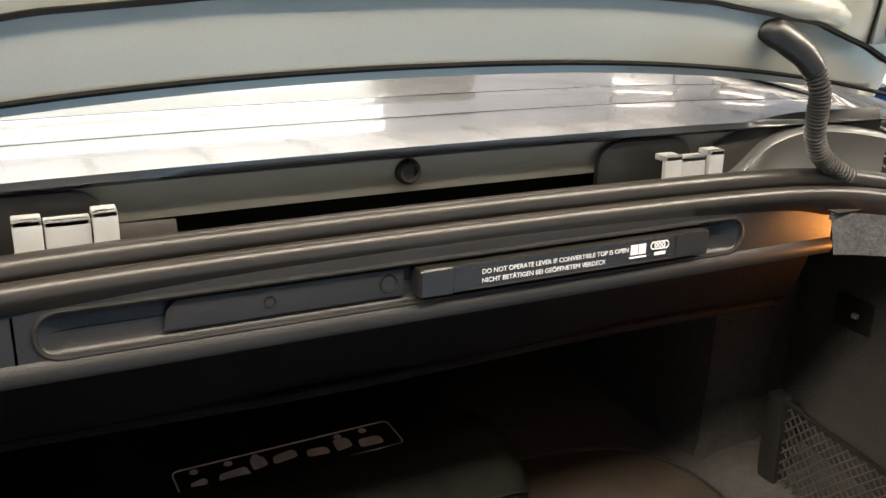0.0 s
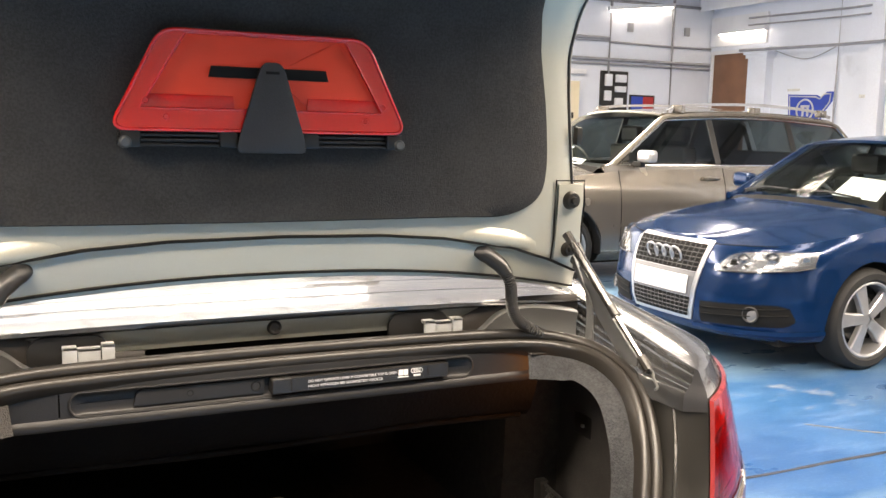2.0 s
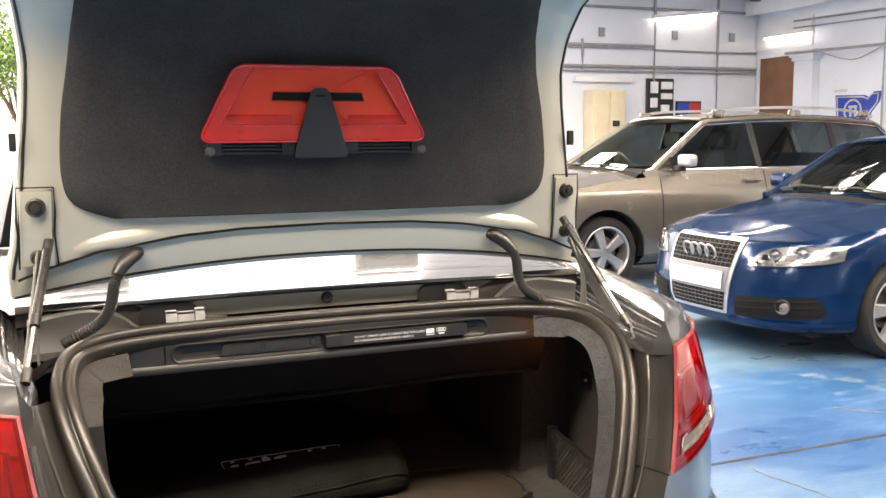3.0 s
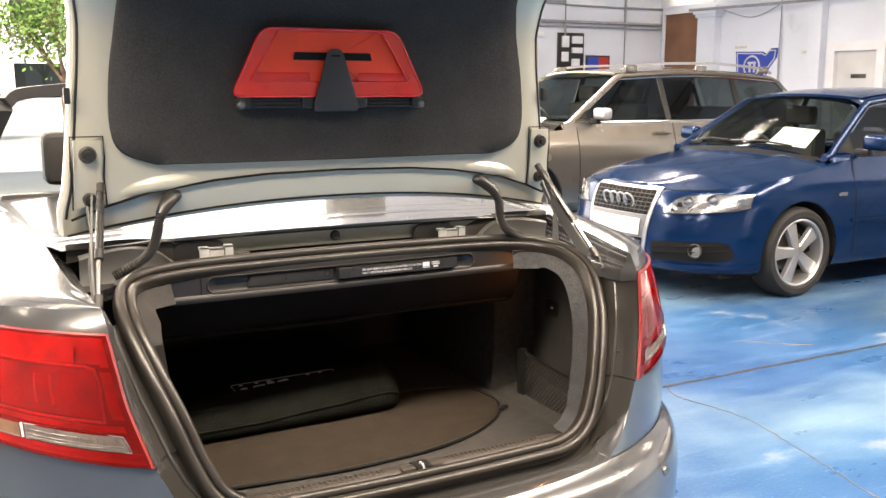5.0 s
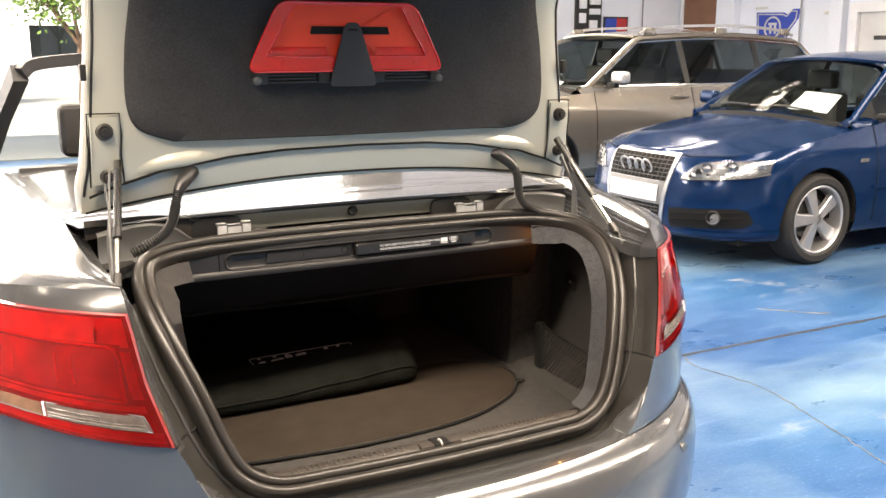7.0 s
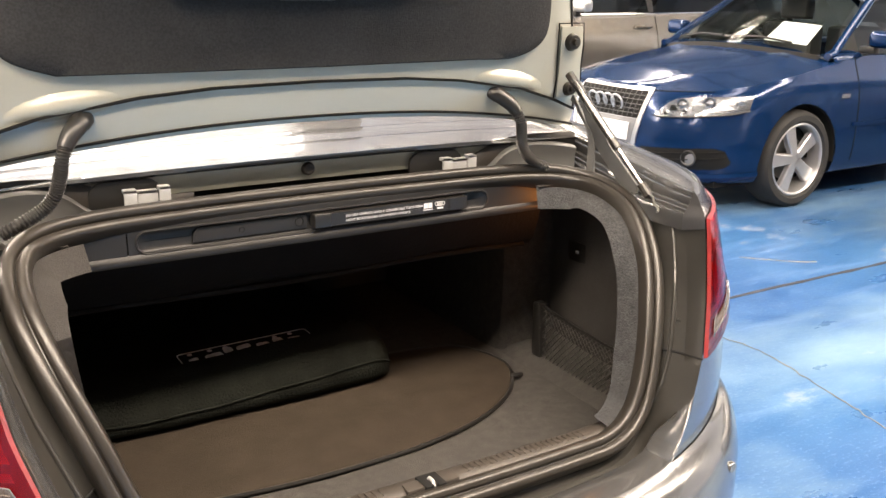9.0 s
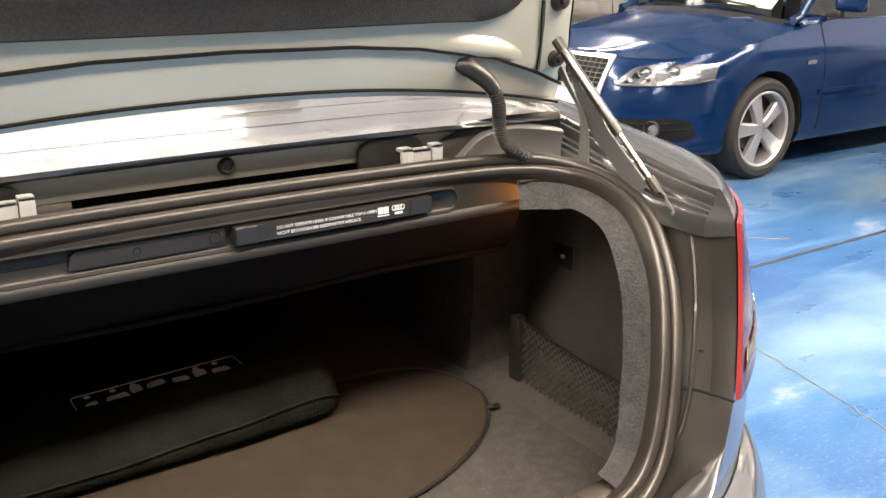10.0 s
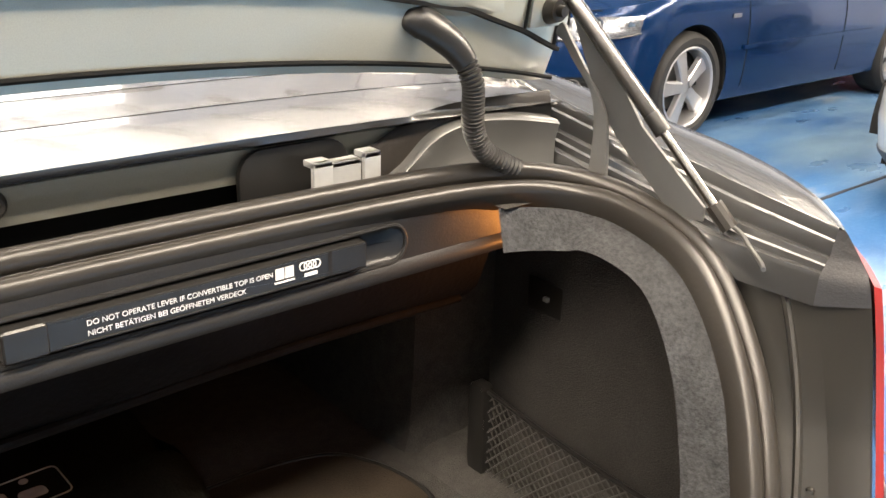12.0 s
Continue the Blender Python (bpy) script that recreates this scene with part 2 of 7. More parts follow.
def floor_material():
    """Blue floor paint, worn through to pale patches, with glossy and dull areas."""
    m = bpy.data.materials.new("worn blue floor paint")
    m.use_nodes = True
    n, l = links(m)
    p = n["Principled BSDF"]
    tc = n.new("ShaderNodeTexCoord")
    mp = n.new("ShaderNodeMapping")
    mp.inputs["Scale"].default_value = (0.8, 1.5, 1)
    l.new(tc.outputs["Object"], mp.inputs["Vector"])

    def tex(scale, detail, lo, hi, rough=0.6, src=mp):
        z = n.new("ShaderNodeTexNoise")
        z.inputs["Scale"].default_value, z.inputs["Detail"].default_value, z.inputs["Roughness"].default_value = scale, detail, rough
        l.new(src.outputs[0], z.inputs["Vector"])
        r = n.new("ShaderNodeMapRange")
        r.inputs[1].default_value, r.inputs[2].default_value = lo, hi
        l.new(z.outputs[0], r.inputs[0])
        return r.outputs[0]

    def mix(fac, a, b):
        x = n.new("ShaderNodeMix")
        x.data_type = "RGBA"
        l.new(fac, x.inputs[0])
        for i, c in ((6, a), (7, b)):
            if isinstance(c, tuple):
                x.inputs[i].default_value = (*c, 1)
            else:
                l.new(c, x.inputs[i])
        return x.outputs[2]

    streak = n.new("ShaderNodeMapping")
    streak.inputs["Rotation"].default_value = (0, 0, 0.5)
    streak.inputs["Scale"].default_value = (0.35, 2.2, 1)
    l.new(tc.outputs["Object"], streak.inputs["Vector"])
    base = mix(tex(0.55, 7, 0.34, 0.66), (0.012, 0.068, 0.195), (0.030, 0.124, 0.270))
    base = mix(tex(0.45, 7, 0.46, 0.74, 0.60), base, (0.215, 0.340, 0.405))
    base = mix(tex(2.6, 9, 0.56, 0.90, 0.7, streak), base, (0.16, 0.28, 0.48))
    base = mix(tex(1.1, 9, 0.60, 0.76, 0.7), base, (0.40, 0.385, 0.36))
    base = mix(tex(60, 4, 0.55, 0.9), base, (0.16, 0.26, 0.42))
    l.new(base, p.inputs["Base Color"])
    r = n.new("ShaderNodeMapRange")
    r.inputs[3].default_value, r.inputs[4].default_value = 0.22, 0.5
    l.new(tex(2.2, 6, 0.3, 0.7), r.inputs[0])
    l.new(r.outputs[0], p.inputs["Roughness"])
    b = n.new("ShaderNodeBump")
    b.inputs["Strength"].default_value, b.inputs["Distance"].default_value = 0.25, 0.004
    l.new(tex(30, 6, 0.2, 0.8), b.inputs["Height"])
    l.new(b.outputs[0], p.inputs["Normal"])
    return m


M["floor"] = floor_material()
fm = bpy.data.materials.new("frosted rooflight sheet")
fm.use_nodes = True
fn, fl_ = links(fm)
tb = fn.new("ShaderNodeBsdfTranslucent")
tb.inputs[0].default_value = (0.85, 0.87, 0.88, 1)
fl_.new(tb.outputs[0], fn["Material Output"].inputs[0])
M["frosted"] = fm

# ---------------------------------------------------------------- building helpers


def mesh_of(bm, name, material, smooth=True, sharp=35):
    bmesh.ops.recalc_face_normals(bm, faces=bm.faces[:])
    me = bpy.data.meshes.new(name)
    bm.to_mesh(me)
    bm.free()
    if smooth:
        me.shade_smooth()
        me.set_sharp_from_angle(angle=radians(sharp))
    me.materials.append(material)
    return me


def part(name, bm, material, parent=None, label="", sharp=35, smooth=True):
    """One mesh object under a thing or part."""
    ob = new(name, mesh_of(bm, name, material, smooth, sharp))
    if parent is not None:
        ob.parent = parent
    if label:
        ob["label"] = label
    return ob


def thing(name, label, category, group="", kind="", at=(0, 0, 0), turn=0):
    ob = new(name)
    ob.matrix_world = pose(*at, 0, 0, turn)
    return tagged(ob, label, category, group, kind)


def grid(rows, closed=False, solid=0.0):
    """A surface through rows of points."""
    bm = bmesh.new()
    v = [[bm.verts.new(p) for p in r] for r in rows]
    for a, b in zip(v, v[1:]):
        k = len(a)
        for i in range(k if closed else k - 1):
            j = (i + 1) % k
            try:
                bm.faces.new((a[i], a[j], b[j], b[i]))
            except ValueError:
                pass
    bmesh.ops.remove_doubles(bm, verts=bm.verts[:], dist=1e-5)
    if solid:
        bmesh.ops.recalc_face_normals(bm, faces=bm.faces[:])
        bmesh.ops.solidify(bm, geom=bm.faces[:], thickness=solid)
    return bm


def spline(pts, n, closed=False):
    """Catmull-Rom through pts, n points between each pair."""
    P = [Vector(p) for p in pts]
    out = []
    k = len(P)
    for i in range(k if closed else k - 1):
        if closed:
            a, b, c, d = P[(i - 1) % k], P[i], P[(i + 1) % k], P[(i + 2) % k]
        else:
            a, b, c, d = P[max(i - 1, 0)], P[i], P[i + 1], P[min(i + 2, k - 1)]
        for j in range(n):
            t = j / n
            out.append(0.5 * ((2 * b) + (c - a) * t + (2 * a - 5 * b + 4 * c - d) * t * t + (3 * b - a - 3 * c + d) * t ** 3))
    if not closed:
        out.append(P[-1])
    return out


def sweep(pts, profile, closed=False, up=(0, 0, 1), caps=True):
    """A profile (list of (side, up)) swept along pts."""
    P = [Vector(p) for p in pts]
    k = len(P)
    rows = []
    for i, p in enumerate(P):
        a, b = (P[(i - 1) % k], P[(i + 1) % k]) if closed else (P[max(i - 1, 0)], P[min(i + 1, k - 1)])
        t = (b - a).normalized()
        u = Vector(up(i / k, p)) if callable(up) else Vector(up)
        s = t.cross(u)
        s = s.normalized() if s.length > 1e-4 else t.orthogonal().normalized()
        w = s.cross(t).normalized()
        rows.append([p + s * x + w * y for x, y in profile])
    if closed:
        rows.append(rows[0])
    bm = grid(rows, closed=True)
    if caps and not closed:
        bm.verts.ensure_lookup_table()
        for r in (rows[0], rows[-1]):
            c = [bm.verts.new(q) for q in r]
            bm.faces.new(c)
        bmesh.ops.remove_doubles(bm, verts=bm.verts[:], dist=1e-5)
    return bm


def ring(r, n=12, sx=1.0, sy=1.0):
    return [(r * sx * math.cos(2 * math.pi * i / n), r * sy * math.sin(2 * math.pi * i / n)) for i in range(n)]


def tube(pts, r, n=12, closed=False, up=(0, 0, 1)):
    return sweep(pts, ring(r, n), closed, up)


def box(x0, x1, y0, y1, z0, z1, bevel=0.0, seg=2):
    bm = bmesh.new()
    bmesh.ops.create_cube(bm, size=1.0)
    for v in bm.verts:
        v.co = Vector(((x0 + x1) / 2 + v.co.x * (x1 - x0), (y0 + y1) / 2 + v.co.y * (y1 - y0), (z0 + z1) / 2 + v.co.z * (z1 - z0)))
    if bevel:
        bmesh.ops.bevel(bm, geom=bm.edges[:], offset=bevel, segments=seg, affect="EDGES", profile=0.6)
    return bm


def moved(bm, m):
    bmesh.ops.transform(bm, matrix=m, verts=bm.verts[:])
    return bm


def join(*bms):
    out = bms[0]
    for b in bms[1:]:
        me = bpy.data.meshes.new("t")
        b.to_mesh(me)
        b.free()
        out.from_mesh(me)
        bpy.data.meshes.remove(me)
    return out


def plate(outline, axis, thick, bevel=0.0):
    """A flat outline of 3D points pushed along axis by thick, edges bevelled."""
    bm = bmesh.new()
    a = [bm.verts.new(p) for p in outline]
    b = [bm.verts.new(Vector(p) + Vector(axis) * thick) for p in outline]
    bm.faces.new(a)
    bm.faces.new(list(reversed(b)))
    k = len(a)
    for i in range(k):
        bm.faces.new((a[i], b[i], b[(i + 1) % k], a[(i + 1) % k]))
    bmesh.ops.recalc_face_normals(bm, faces=bm.faces[:])
    if bevel:
        bmesh.ops.bevel(bm, geom=bm.edges[:], offset=bevel, segments=2, affect="EDGES", profile=0.6)
    return bm


def lathe(profile, n=32):
    """Profile of (radius, height) turned about z."""
    rows = [[(r * math.cos(2 * math.pi * i / n), r * math.sin(2 * math.pi * i / n), h) for i in range(n)] for r, h in profile]
    return grid(rows, closed=True)


def round_rect(w, h, r, n=6):
    out = []
    for cx, cy, a in ((w / 2 - r, h / 2 - r, 0), (-w / 2 + r, h / 2 - r, 90), (-w / 2 + r, -h / 2 + r, 180), (w / 2 - r, -h / 2 + r, 270)):
        for i in range(n + 1):
            t = radians(a + 90 * i / n)
            out.append((cx + r * math.cos(t), cy + r * math.sin(t)))
    return out


def rounded(pts, r=0.02, n=4):
    out = []
    k = len(pts)
    for i in range(k):
        p, a, b = Vector((*pts[i], 0)), Vector((*pts[i - 1], 0)), Vector((*pts[(i + 1) % k], 0))
        u, v = (a - p).normalized(), (b - p).normalized()
        rr = min(r, (a - p).length / 2.2, (b - p).length / 2.2)
        for j in range(n + 1):
            t = j / n
            q = (p + u * rr).lerp(p, t).lerp(p.lerp(p + v * rr, t), t)
            out.append((q.x, q.y))
    return out


def lerp(table, x):
    """Piecewise smooth value from a table of (x, value)."""
    return float(np.interp(x, [t[0] for t in table], [t[1] for t in table]))


# ---------------------------------------------------------------- setting
WEST, EAST, SOUTH, NORTH, ROOF = -9.0, 11.5, -9.0, 12.6, 4.8
DOOR_W, DOOR_E, DOOR_H = -7.2, 4.8, 4.5


def setting():
    fl = part("floor", grid([[(WEST + (EAST - WEST) * i / 40, SOUTH + (NORTH - SOUTH) * j / 40, 0) for i in range(41)] for j in range(41)]), M["floor"])
    tagged(fl, "worn blue painted concrete floor with pale patches and joints", "floor", kind="structure")
    t = 0.3
    north = box(DOOR_E, EAST + t, NORTH, NORTH + t, 0, ROOF)
    north = join(north, box(WEST - t, DOOR_W, NORTH, NORTH + t, 0, ROOF), box(DOOR_W, DOOR_E, NORTH, NORTH + t, DOOR_H, ROOF))
    tagged(part("wall_north", north, M["wall"], smooth=False), "white painted wall with a wide vehicle doorway", "wall", kind="structure")
    tagged(part("wall_east", box(EAST, EAST + t, SOUTH - t, NORTH, 0, ROOF), M["wall"], smooth=False), "white painted wall with pilasters and conduits", "wall", kind="structure")
    # west and south walls are unseen; added to close the hall and dim reflections
    tagged(part("wall_west", box(WEST - t, WEST, SOUTH - t, NORTH, 0, ROOF), M["wall_unseen"], smooth=False), "unseen side wall, grey to darken reflections", "wall", kind="structure")
    tagged(part("wall_south", box(WEST, EAST, SOUTH - t, SOUTH, 0, ROOF), M["wall_unseen"], smooth=False), "unseen rear wall, grey to darken reflections", "wall", kind="structure")
    # roof sheets with three long rooflights
    bm = bmesh.new()
    edges_y = [SOUTH - t, *[e for b in BANDS for e in b], NORTH + t]
    for k in (0, 2, 4, 6):
        bm = join(bm, box(WEST - t, EAST + t, edges_y[k], edges_y[k + 1], ROOF, ROOF + 0.12))
    for k in (1, 3, 5):
        bm = join(bm, box(WEST - t, -8.4, edges_y[k], edges_y[k + 1], ROOF, ROOF + 0.12), box(BAND_EAST[k // 2], EAST + t, edges_y[k], edges_y[k + 1], ROOF, ROOF + 0.12))
    tagged(part("ceiling", bm, M["roof"], smooth=False), "pale sheet roof with long rooflights", "ceiling", kind="structure")
    for i, (ya, yb) in enumerate(BANDS):
        tagged(part("rooflight_%d" % (i + 1), box(-8.4, BAND_EAST[i], ya, yb, ROOF + 0.02, ROOF + 0.04), M["frosted"], smooth=False), "frosted white rooflight sheet", "rooflight", kind="structure")
    for k in range(14):
        x = -8.2 + 1.45 * k
        tagged(part("rafter", join(box(x - 0.05, x + 0.05, SOUTH, NORTH, 4.55, 4.57), box(x - 0.012, x + 0.012, SOUTH, NORTH, 4.57, 4.70), box(x - 0.05, x + 0.05, SOUTH, NORTH, 4.70, 4.72)), M["beam"], smooth=False), "grey steel roof rafter", "rafter", "roof rafters", "structure")


setting()

# ---------------------------------------------------------------- vehicles


class Shell:
    """A car's outer skin: plan contours stacked by height. Local: y ahead, x right, z up."""

    def __init__(self, rows, af, ar, nf=2.6, nr=2.8, n=14, m=44):
        self.rows, self.af, self.ar, self.nf, self.nr, self.n, self.m = rows, af, ar, nf, nr, n, m
        pts = [self.at(i, 0.5) for i in range(2 * n + m + 1)]
        self.arc = [0.0]
        for a, b in zip(pts, pts[1:]):
            self.arc.append(self.arc[-1] + (Vector(b) - Vector(a)).length)

    def row(self, z):
        return [lerp([(r[0], r[k]) for r in self.rows], z) for k in (1, 2, 3)]

    def at(self, i, z):
        w, yf, yr = self.row(z)
        n, m = self.n, self.m
        if i <= n:
            a = math.pi / 2 * i / n
            return (w * math.sin(a) ** (2 / self.nf) if a > 0 else 0.0, yf - self.af * (1 - max(math.cos(a), 0) ** (2 / self.nf)), z)
        if i <= n + m:
            k = (i - n) / m
            return (w, yf - self.af + (yr + self.ar - yf + self.af) * k, z)
        a = math.pi / 2 * (2 * n + m - i) / n
        return (w * math.sin(a) ** (2 / self.nr) if a > 0 else 0.0, yr + self.ar * (1 - max(math.cos(a), 0) ** (2 / self.nr)), z)

    def point(self, s, z, out=0.0):
        """The skin at s metres round from the middle of the front (minus: the left side), at height z, pushed out."""
        g, s = (1, s) if s >= 0 else (-1, -s)
        i = float(np.interp(s, self.arc, range(len(self.arc))))

        def p(j, h):
            a, b = self.at(int(j), h), self.at(min(int(j) + 1, len(self.arc) - 1), h)
            return Vector(a).lerp(Vector(b), j - int(j))

        q = p(i, z)
        if out:
            du = p(min(i + 0.5, len(self.arc) - 1.001), z) - p(max(i - 0.5, 0), z)
            dv = p(i, z + 0.02) - p(i, z - 0.02)
            nrm = dv.cross(du)
            if nrm.length > 1e-9:
                q = q + nrm.normalized() * out * (1 if nrm.dot(Vector((q.x, q.y - 0.0, 0))) > 0 else -1)
        return Vector((g * q.x, q.y, q.z))

    def patch(self, s0, s1, low, high, out, n=16, m=6, thick=0.0):
        """A piece on the skin between two heights, each a number or a table over 0..1."""
        lo = low if isinstance(low, list) else [(0, low), (1, low)]
        hi = high if isinstance(high, list) else [(0, high), (1, high)]
        rows = []
        for j in range(m + 1):
            rows.append([self.point(s0 + (s1 - s0) * i / n, lerp(lo, i / n) + (lerp(hi, i / n) - lerp(lo, i / n)) * j / m, out) for i in range(n + 1)])
        return grid(rows, solid=thick)


def cut_arches(bm, wheels, radius):
    """Open round wheel arches in a skin and pull their edges on to the circle."""
    gone = []
    for f in bm.faces:
        c = f.calc_center_median()
        if abs(c.x) > 0.5 and any((c.y - y) ** 2 + (c.z - z) ** 2 < radius ** 2 for y, z in wheels):
            gone.append(f)
    bmesh.ops.delete(bm, geom=gone, context="FACES")
    for v in bm.verts:
        if v.is_boundary and abs(v.co.x) > 0.5:
            for y, z in wheels:
                d = math.hypot(v.co.y - y, v.co.z - z)
                if abs(d - radius) < 0.09 and v.co.z > 0.22:
                    v.co.y, v.co.z = y + (v.co.y - y) * radius / d, z + (v.co.z - z) * radius / d
    return bm


def wheel(parent, at, side, r=0.32, rim_r=0.235, width=0.225, spokes=5):
    """A tyre with a spoked alloy rim; side: +1 faces right, -1 left."""
    hub = new("wheel")
    hub.parent = parent
    hub.matrix_local = Matrix.Translation(at) @ pose(0, 0, 0, 0, 90 * side, 0)
    w = width / 2
    prof = [(rim_r, -w * 0.85), (rim_r + 0.02, -w), (r - 0.03, -w), (r - 0.008, -w * 0.8), (r, -w * 0.5), (r, w * 0.5), (r - 0.008, w * 0.8), (r - 0.03, w), (rim_r + 0.02, w), (rim_r, w * 0.85)]
    part("tyre", lathe(prof, 56), M["tyre"], hub)
    bm = lathe([(rim_r + 0.004, w * 0.9), (rim_r - 0.004, w * 0.93), (rim_r - 0.014, w * 0.85), (rim_r - 0.02, w * 0.4), (rim_r - 0.03, -w * 0.8)], 56)
    part("rim", bm, M["alloy"], hub)
    for i in range(spokes):
        a = 2 * math.pi * i / spokes + 0.3
        pts = [(0.03, 0.036), (0.12, 0.042), (rim_r - 0.012, 0.056)]
        top = [(Vector((x, -h, w * 0.62 + 0.02 * (1 - x / rim_r))), Vector((x, h, w * 0.62 + 0.02 * (1 - x / rim_r)))) for x, h in pts]
        rows = []
        for a_, b_ in top:
            e = Vector((0, 0.012, -0.012))
            rows.append([a_ + Vector((0, 0.0, -0.035)), a_ + Vector((0, 0.004, -0.006)), a_ + Vector((0, 0.012, 0)), b_ - Vector((0, 0.012, 0)), b_ + Vector((0, -0.004, -0.006)), b_ + Vector((0, 0, -0.035))])
        part("spoke", moved(grid(rows, closed=True), Matrix.Rotation(a, 4, "Z")), M["alloy"], hub)
    part("hub_cap", moved(lathe([(0.0, w * 0.72), (0.03, w * 0.72), (0.034, w * 0.66), (0.06, w * 0.62), (0.065, w * 0.4)], 24), Matrix()), M["alloy"], hub)
    part("brake_disc", lathe([(0.0, w * 0.1), (0.145, w * 0.1), (0.145, -w * 0.1), (0, -w * 0.1)], 32), M["galv"], hub)
    part("inner_shadow", lathe([(rim_r - 0.02, -w * 0.5), (0.0, -w * 0.5)], 32), M["dark"], hub)
    return hub


def emblem(parent, centre, across, normal_turn, r=0.034):
    """Four linked plain rings."""
    for k in range(4):
        x = (k - 1.5) * r * 1.5
        pts = [(x + r * math.cos(a), 0, r * math.sin(a)) for a in [2 * math.pi * i / 28 for i in range(28)]]
        bm = tube(pts, 0.0065, 8, True, (0, 1, 0))
        ob = part("emblem_ring", moved(bm, Matrix.Translation(centre) @ normal_turn), M["alloy"], parent)


def saloon(name, label, at, turn, paint, spec):
    """A whole car from a table of its measures."""
    car = thing(name, label, "car", at=at, turn=turn)
    sh = Shell(spec["rows"], spec["af"], spec["ar"], spec.get("nf", 2.6), spec.get("nr", 2.8))
    belt, low, L = spec["belt"], 0.2, len(sh.arc)
    zs = lambda y: lerp(spec["shoulder"], y)
    rows = []
    NZ = 22
    for j in range(NZ + 1):
        r = []
        for i in range(L):
            yb = sh.at(i, 0.5)[1]
            z = low + (zs(yb) - low) * j / NZ
            r.append(sh.at(i, z))
        rows.append(r)
    full = [[(-x, y, z) for x, y, z in reversed(r)] + r[1:] for r in rows]
    wheels = [(spec["wy"][0], 0.32), (spec["wy"][1], 0.32)]
    part("body", cut_arches(grid(full), wheels, spec.get("arch", 0.365)), paint, car, sharp=50)
    # bonnet and boot deck
    y0, y1 = spec["cowl"], spec["tail"]
    for nm, keep in (("bonnet", lambda y: y > y0 - 0.02), ("boot_lid", lambda y: y < y1 + 0.02)):
        edge = [p for p in rows[-1] if keep(p[1])]
        if len(edge) < 2:
            continue
        cr = spec["crown"]
        g = []
        for u in [k / 10 for k in range(-10, 11)]:
            g.append([(x * u, y, z + cr * (1 - u * u) * min(1, abs(spec["ends"][0 if nm == "bonnet" else 1] - y) / 0.35) + (0.012 * max(0, 1 - abs(abs(u) - 0.62) / 0.1) if nm == "bonnet" else 0)) for x, y, z in edge])
        part(nm, grid(g), paint, car, sharp=60)
    # cabin: a roof, pillars and panes
    A, B, C, D = spec["A"], spec["B"], spec["C"], spec["D"]  # (y, z, half width) windscreen foot, roof front, roof rear, rear window foot
    bow = lambda u, k: k * (1 - u * u)
    us = [k / 8 for k in range(-8, 9)]

    def bar(P, k=0.06):
        y, z, w = P
        return [Vector((w * u, y + bow(u, k), z + (bow(u, 0.03) if z > 1.2 else -0.05 * u * u))) for u in us]
    wind, rear = (bar(A, 0.16), bar(B, 0.07)), (bar(C, -0.05), bar(D, -0.12))
    glassm = spec["glass"]

    def pane(a, b, inset=0.05):
        r = []
        for t in [inset, 0.25, 0.5, 0.75, 1 - inset * 0.6]:
            r.append([p.lerp(q, t) + Vector((0, 0, 0.012 * math.sin(math.pi * t))) for p, q in zip(a, b)])
        return r
    part("windscreen", grid(pane(*wind)), glassm, car, "clear windscreen")
    part("rear_window", grid(pane(*rear)), glassm, car)
    mid = [((B[0] * (1 - t) + C[0] * t), B[1] * (1 - t) + C[1] * t + spec["arch_roof"] * 4 * t * (1 - t), B[2] * (1 - t) + C[2] * t + 0.01) for t in [k / 8 for k in range(9)]]
    rf = []
    for t, P in zip([k / 8 for k in range(9)], mid):
        k = 0.07 * (1 - t) - 0.05 * t
        rf.append([Vector((P[2] * u, P[0] + bow(u, k), P[1] + bow(u, 0.03))) for u in us])
    part("roof", grid(rf, solid=0.02), paint, car, sharp=60)
    cut = sorted(spec["pillars"])
    for g in (-1, 1):
        # side glass between the belt line and the roof rail
        top = lambda y: lerp(sorted([(A[0] - 0.05, A[1] - 0.035), (B[0], B[1] - 0.035), *[(P[0], P[1] - 0.04) for P in mid[1:-1]], (C[0], C[1] - 0.035), (D[0] + 0.05, D[1])]), y)
        wid = lambda y, z: g * (spec["beltw"] - (spec["beltw"] - B[2] - 0.025) * max(0, (z - belt)) / (spec["H"] - 0.05 - belt))
        spans = list(zip(cut, cut[1:]))
        for ya, yb in spans:
            r = []
            ins = 0.035
            ys = [ya + ins + (yb - ya - 2 * ins) * k / 8 for k in range(9)]
            for t in [k / 5 for k in range(6)]:
                r.append([(wid(y, belt + 0.015 + (max(top(y) - 0.035, belt + 0.016) - belt - 0.015) * t), y, belt + 0.015 + (max(top(y) - 0.035, belt + 0.016) - belt - 0.015) * t) for y in ys])
            part("side_window", grid(r), spec.get("side_glass", glassm), car)
        for y in cut[1:-1]:
            p = [(wid(y, z) * 0.995, y - 0.0, z) for z in [belt - 0.02 + (top(y) - belt + 0.02) * k / 5 for k in range(6)]]
            part("pillar", sweep(p, [(-0.032, -0.012), (0.032, -0.012), (0.032, 0.008), (-0.032, 0.008)], up=(g, 0, 0)), M["plastic_smooth"], car)
        # roof rail with screen pillars, as one bow
        ys = [A[0] + (D[0] - A[0]) * k / 40 for k in range(41)]
        rail = [(wid(y, top(y)) + 0, y, top(y)) for y in ys]
        ys_r = [cut[-1] - 0.06 + (cut[0] + 0.06 - cut[-1]) * k / 30 for k in range(31)]
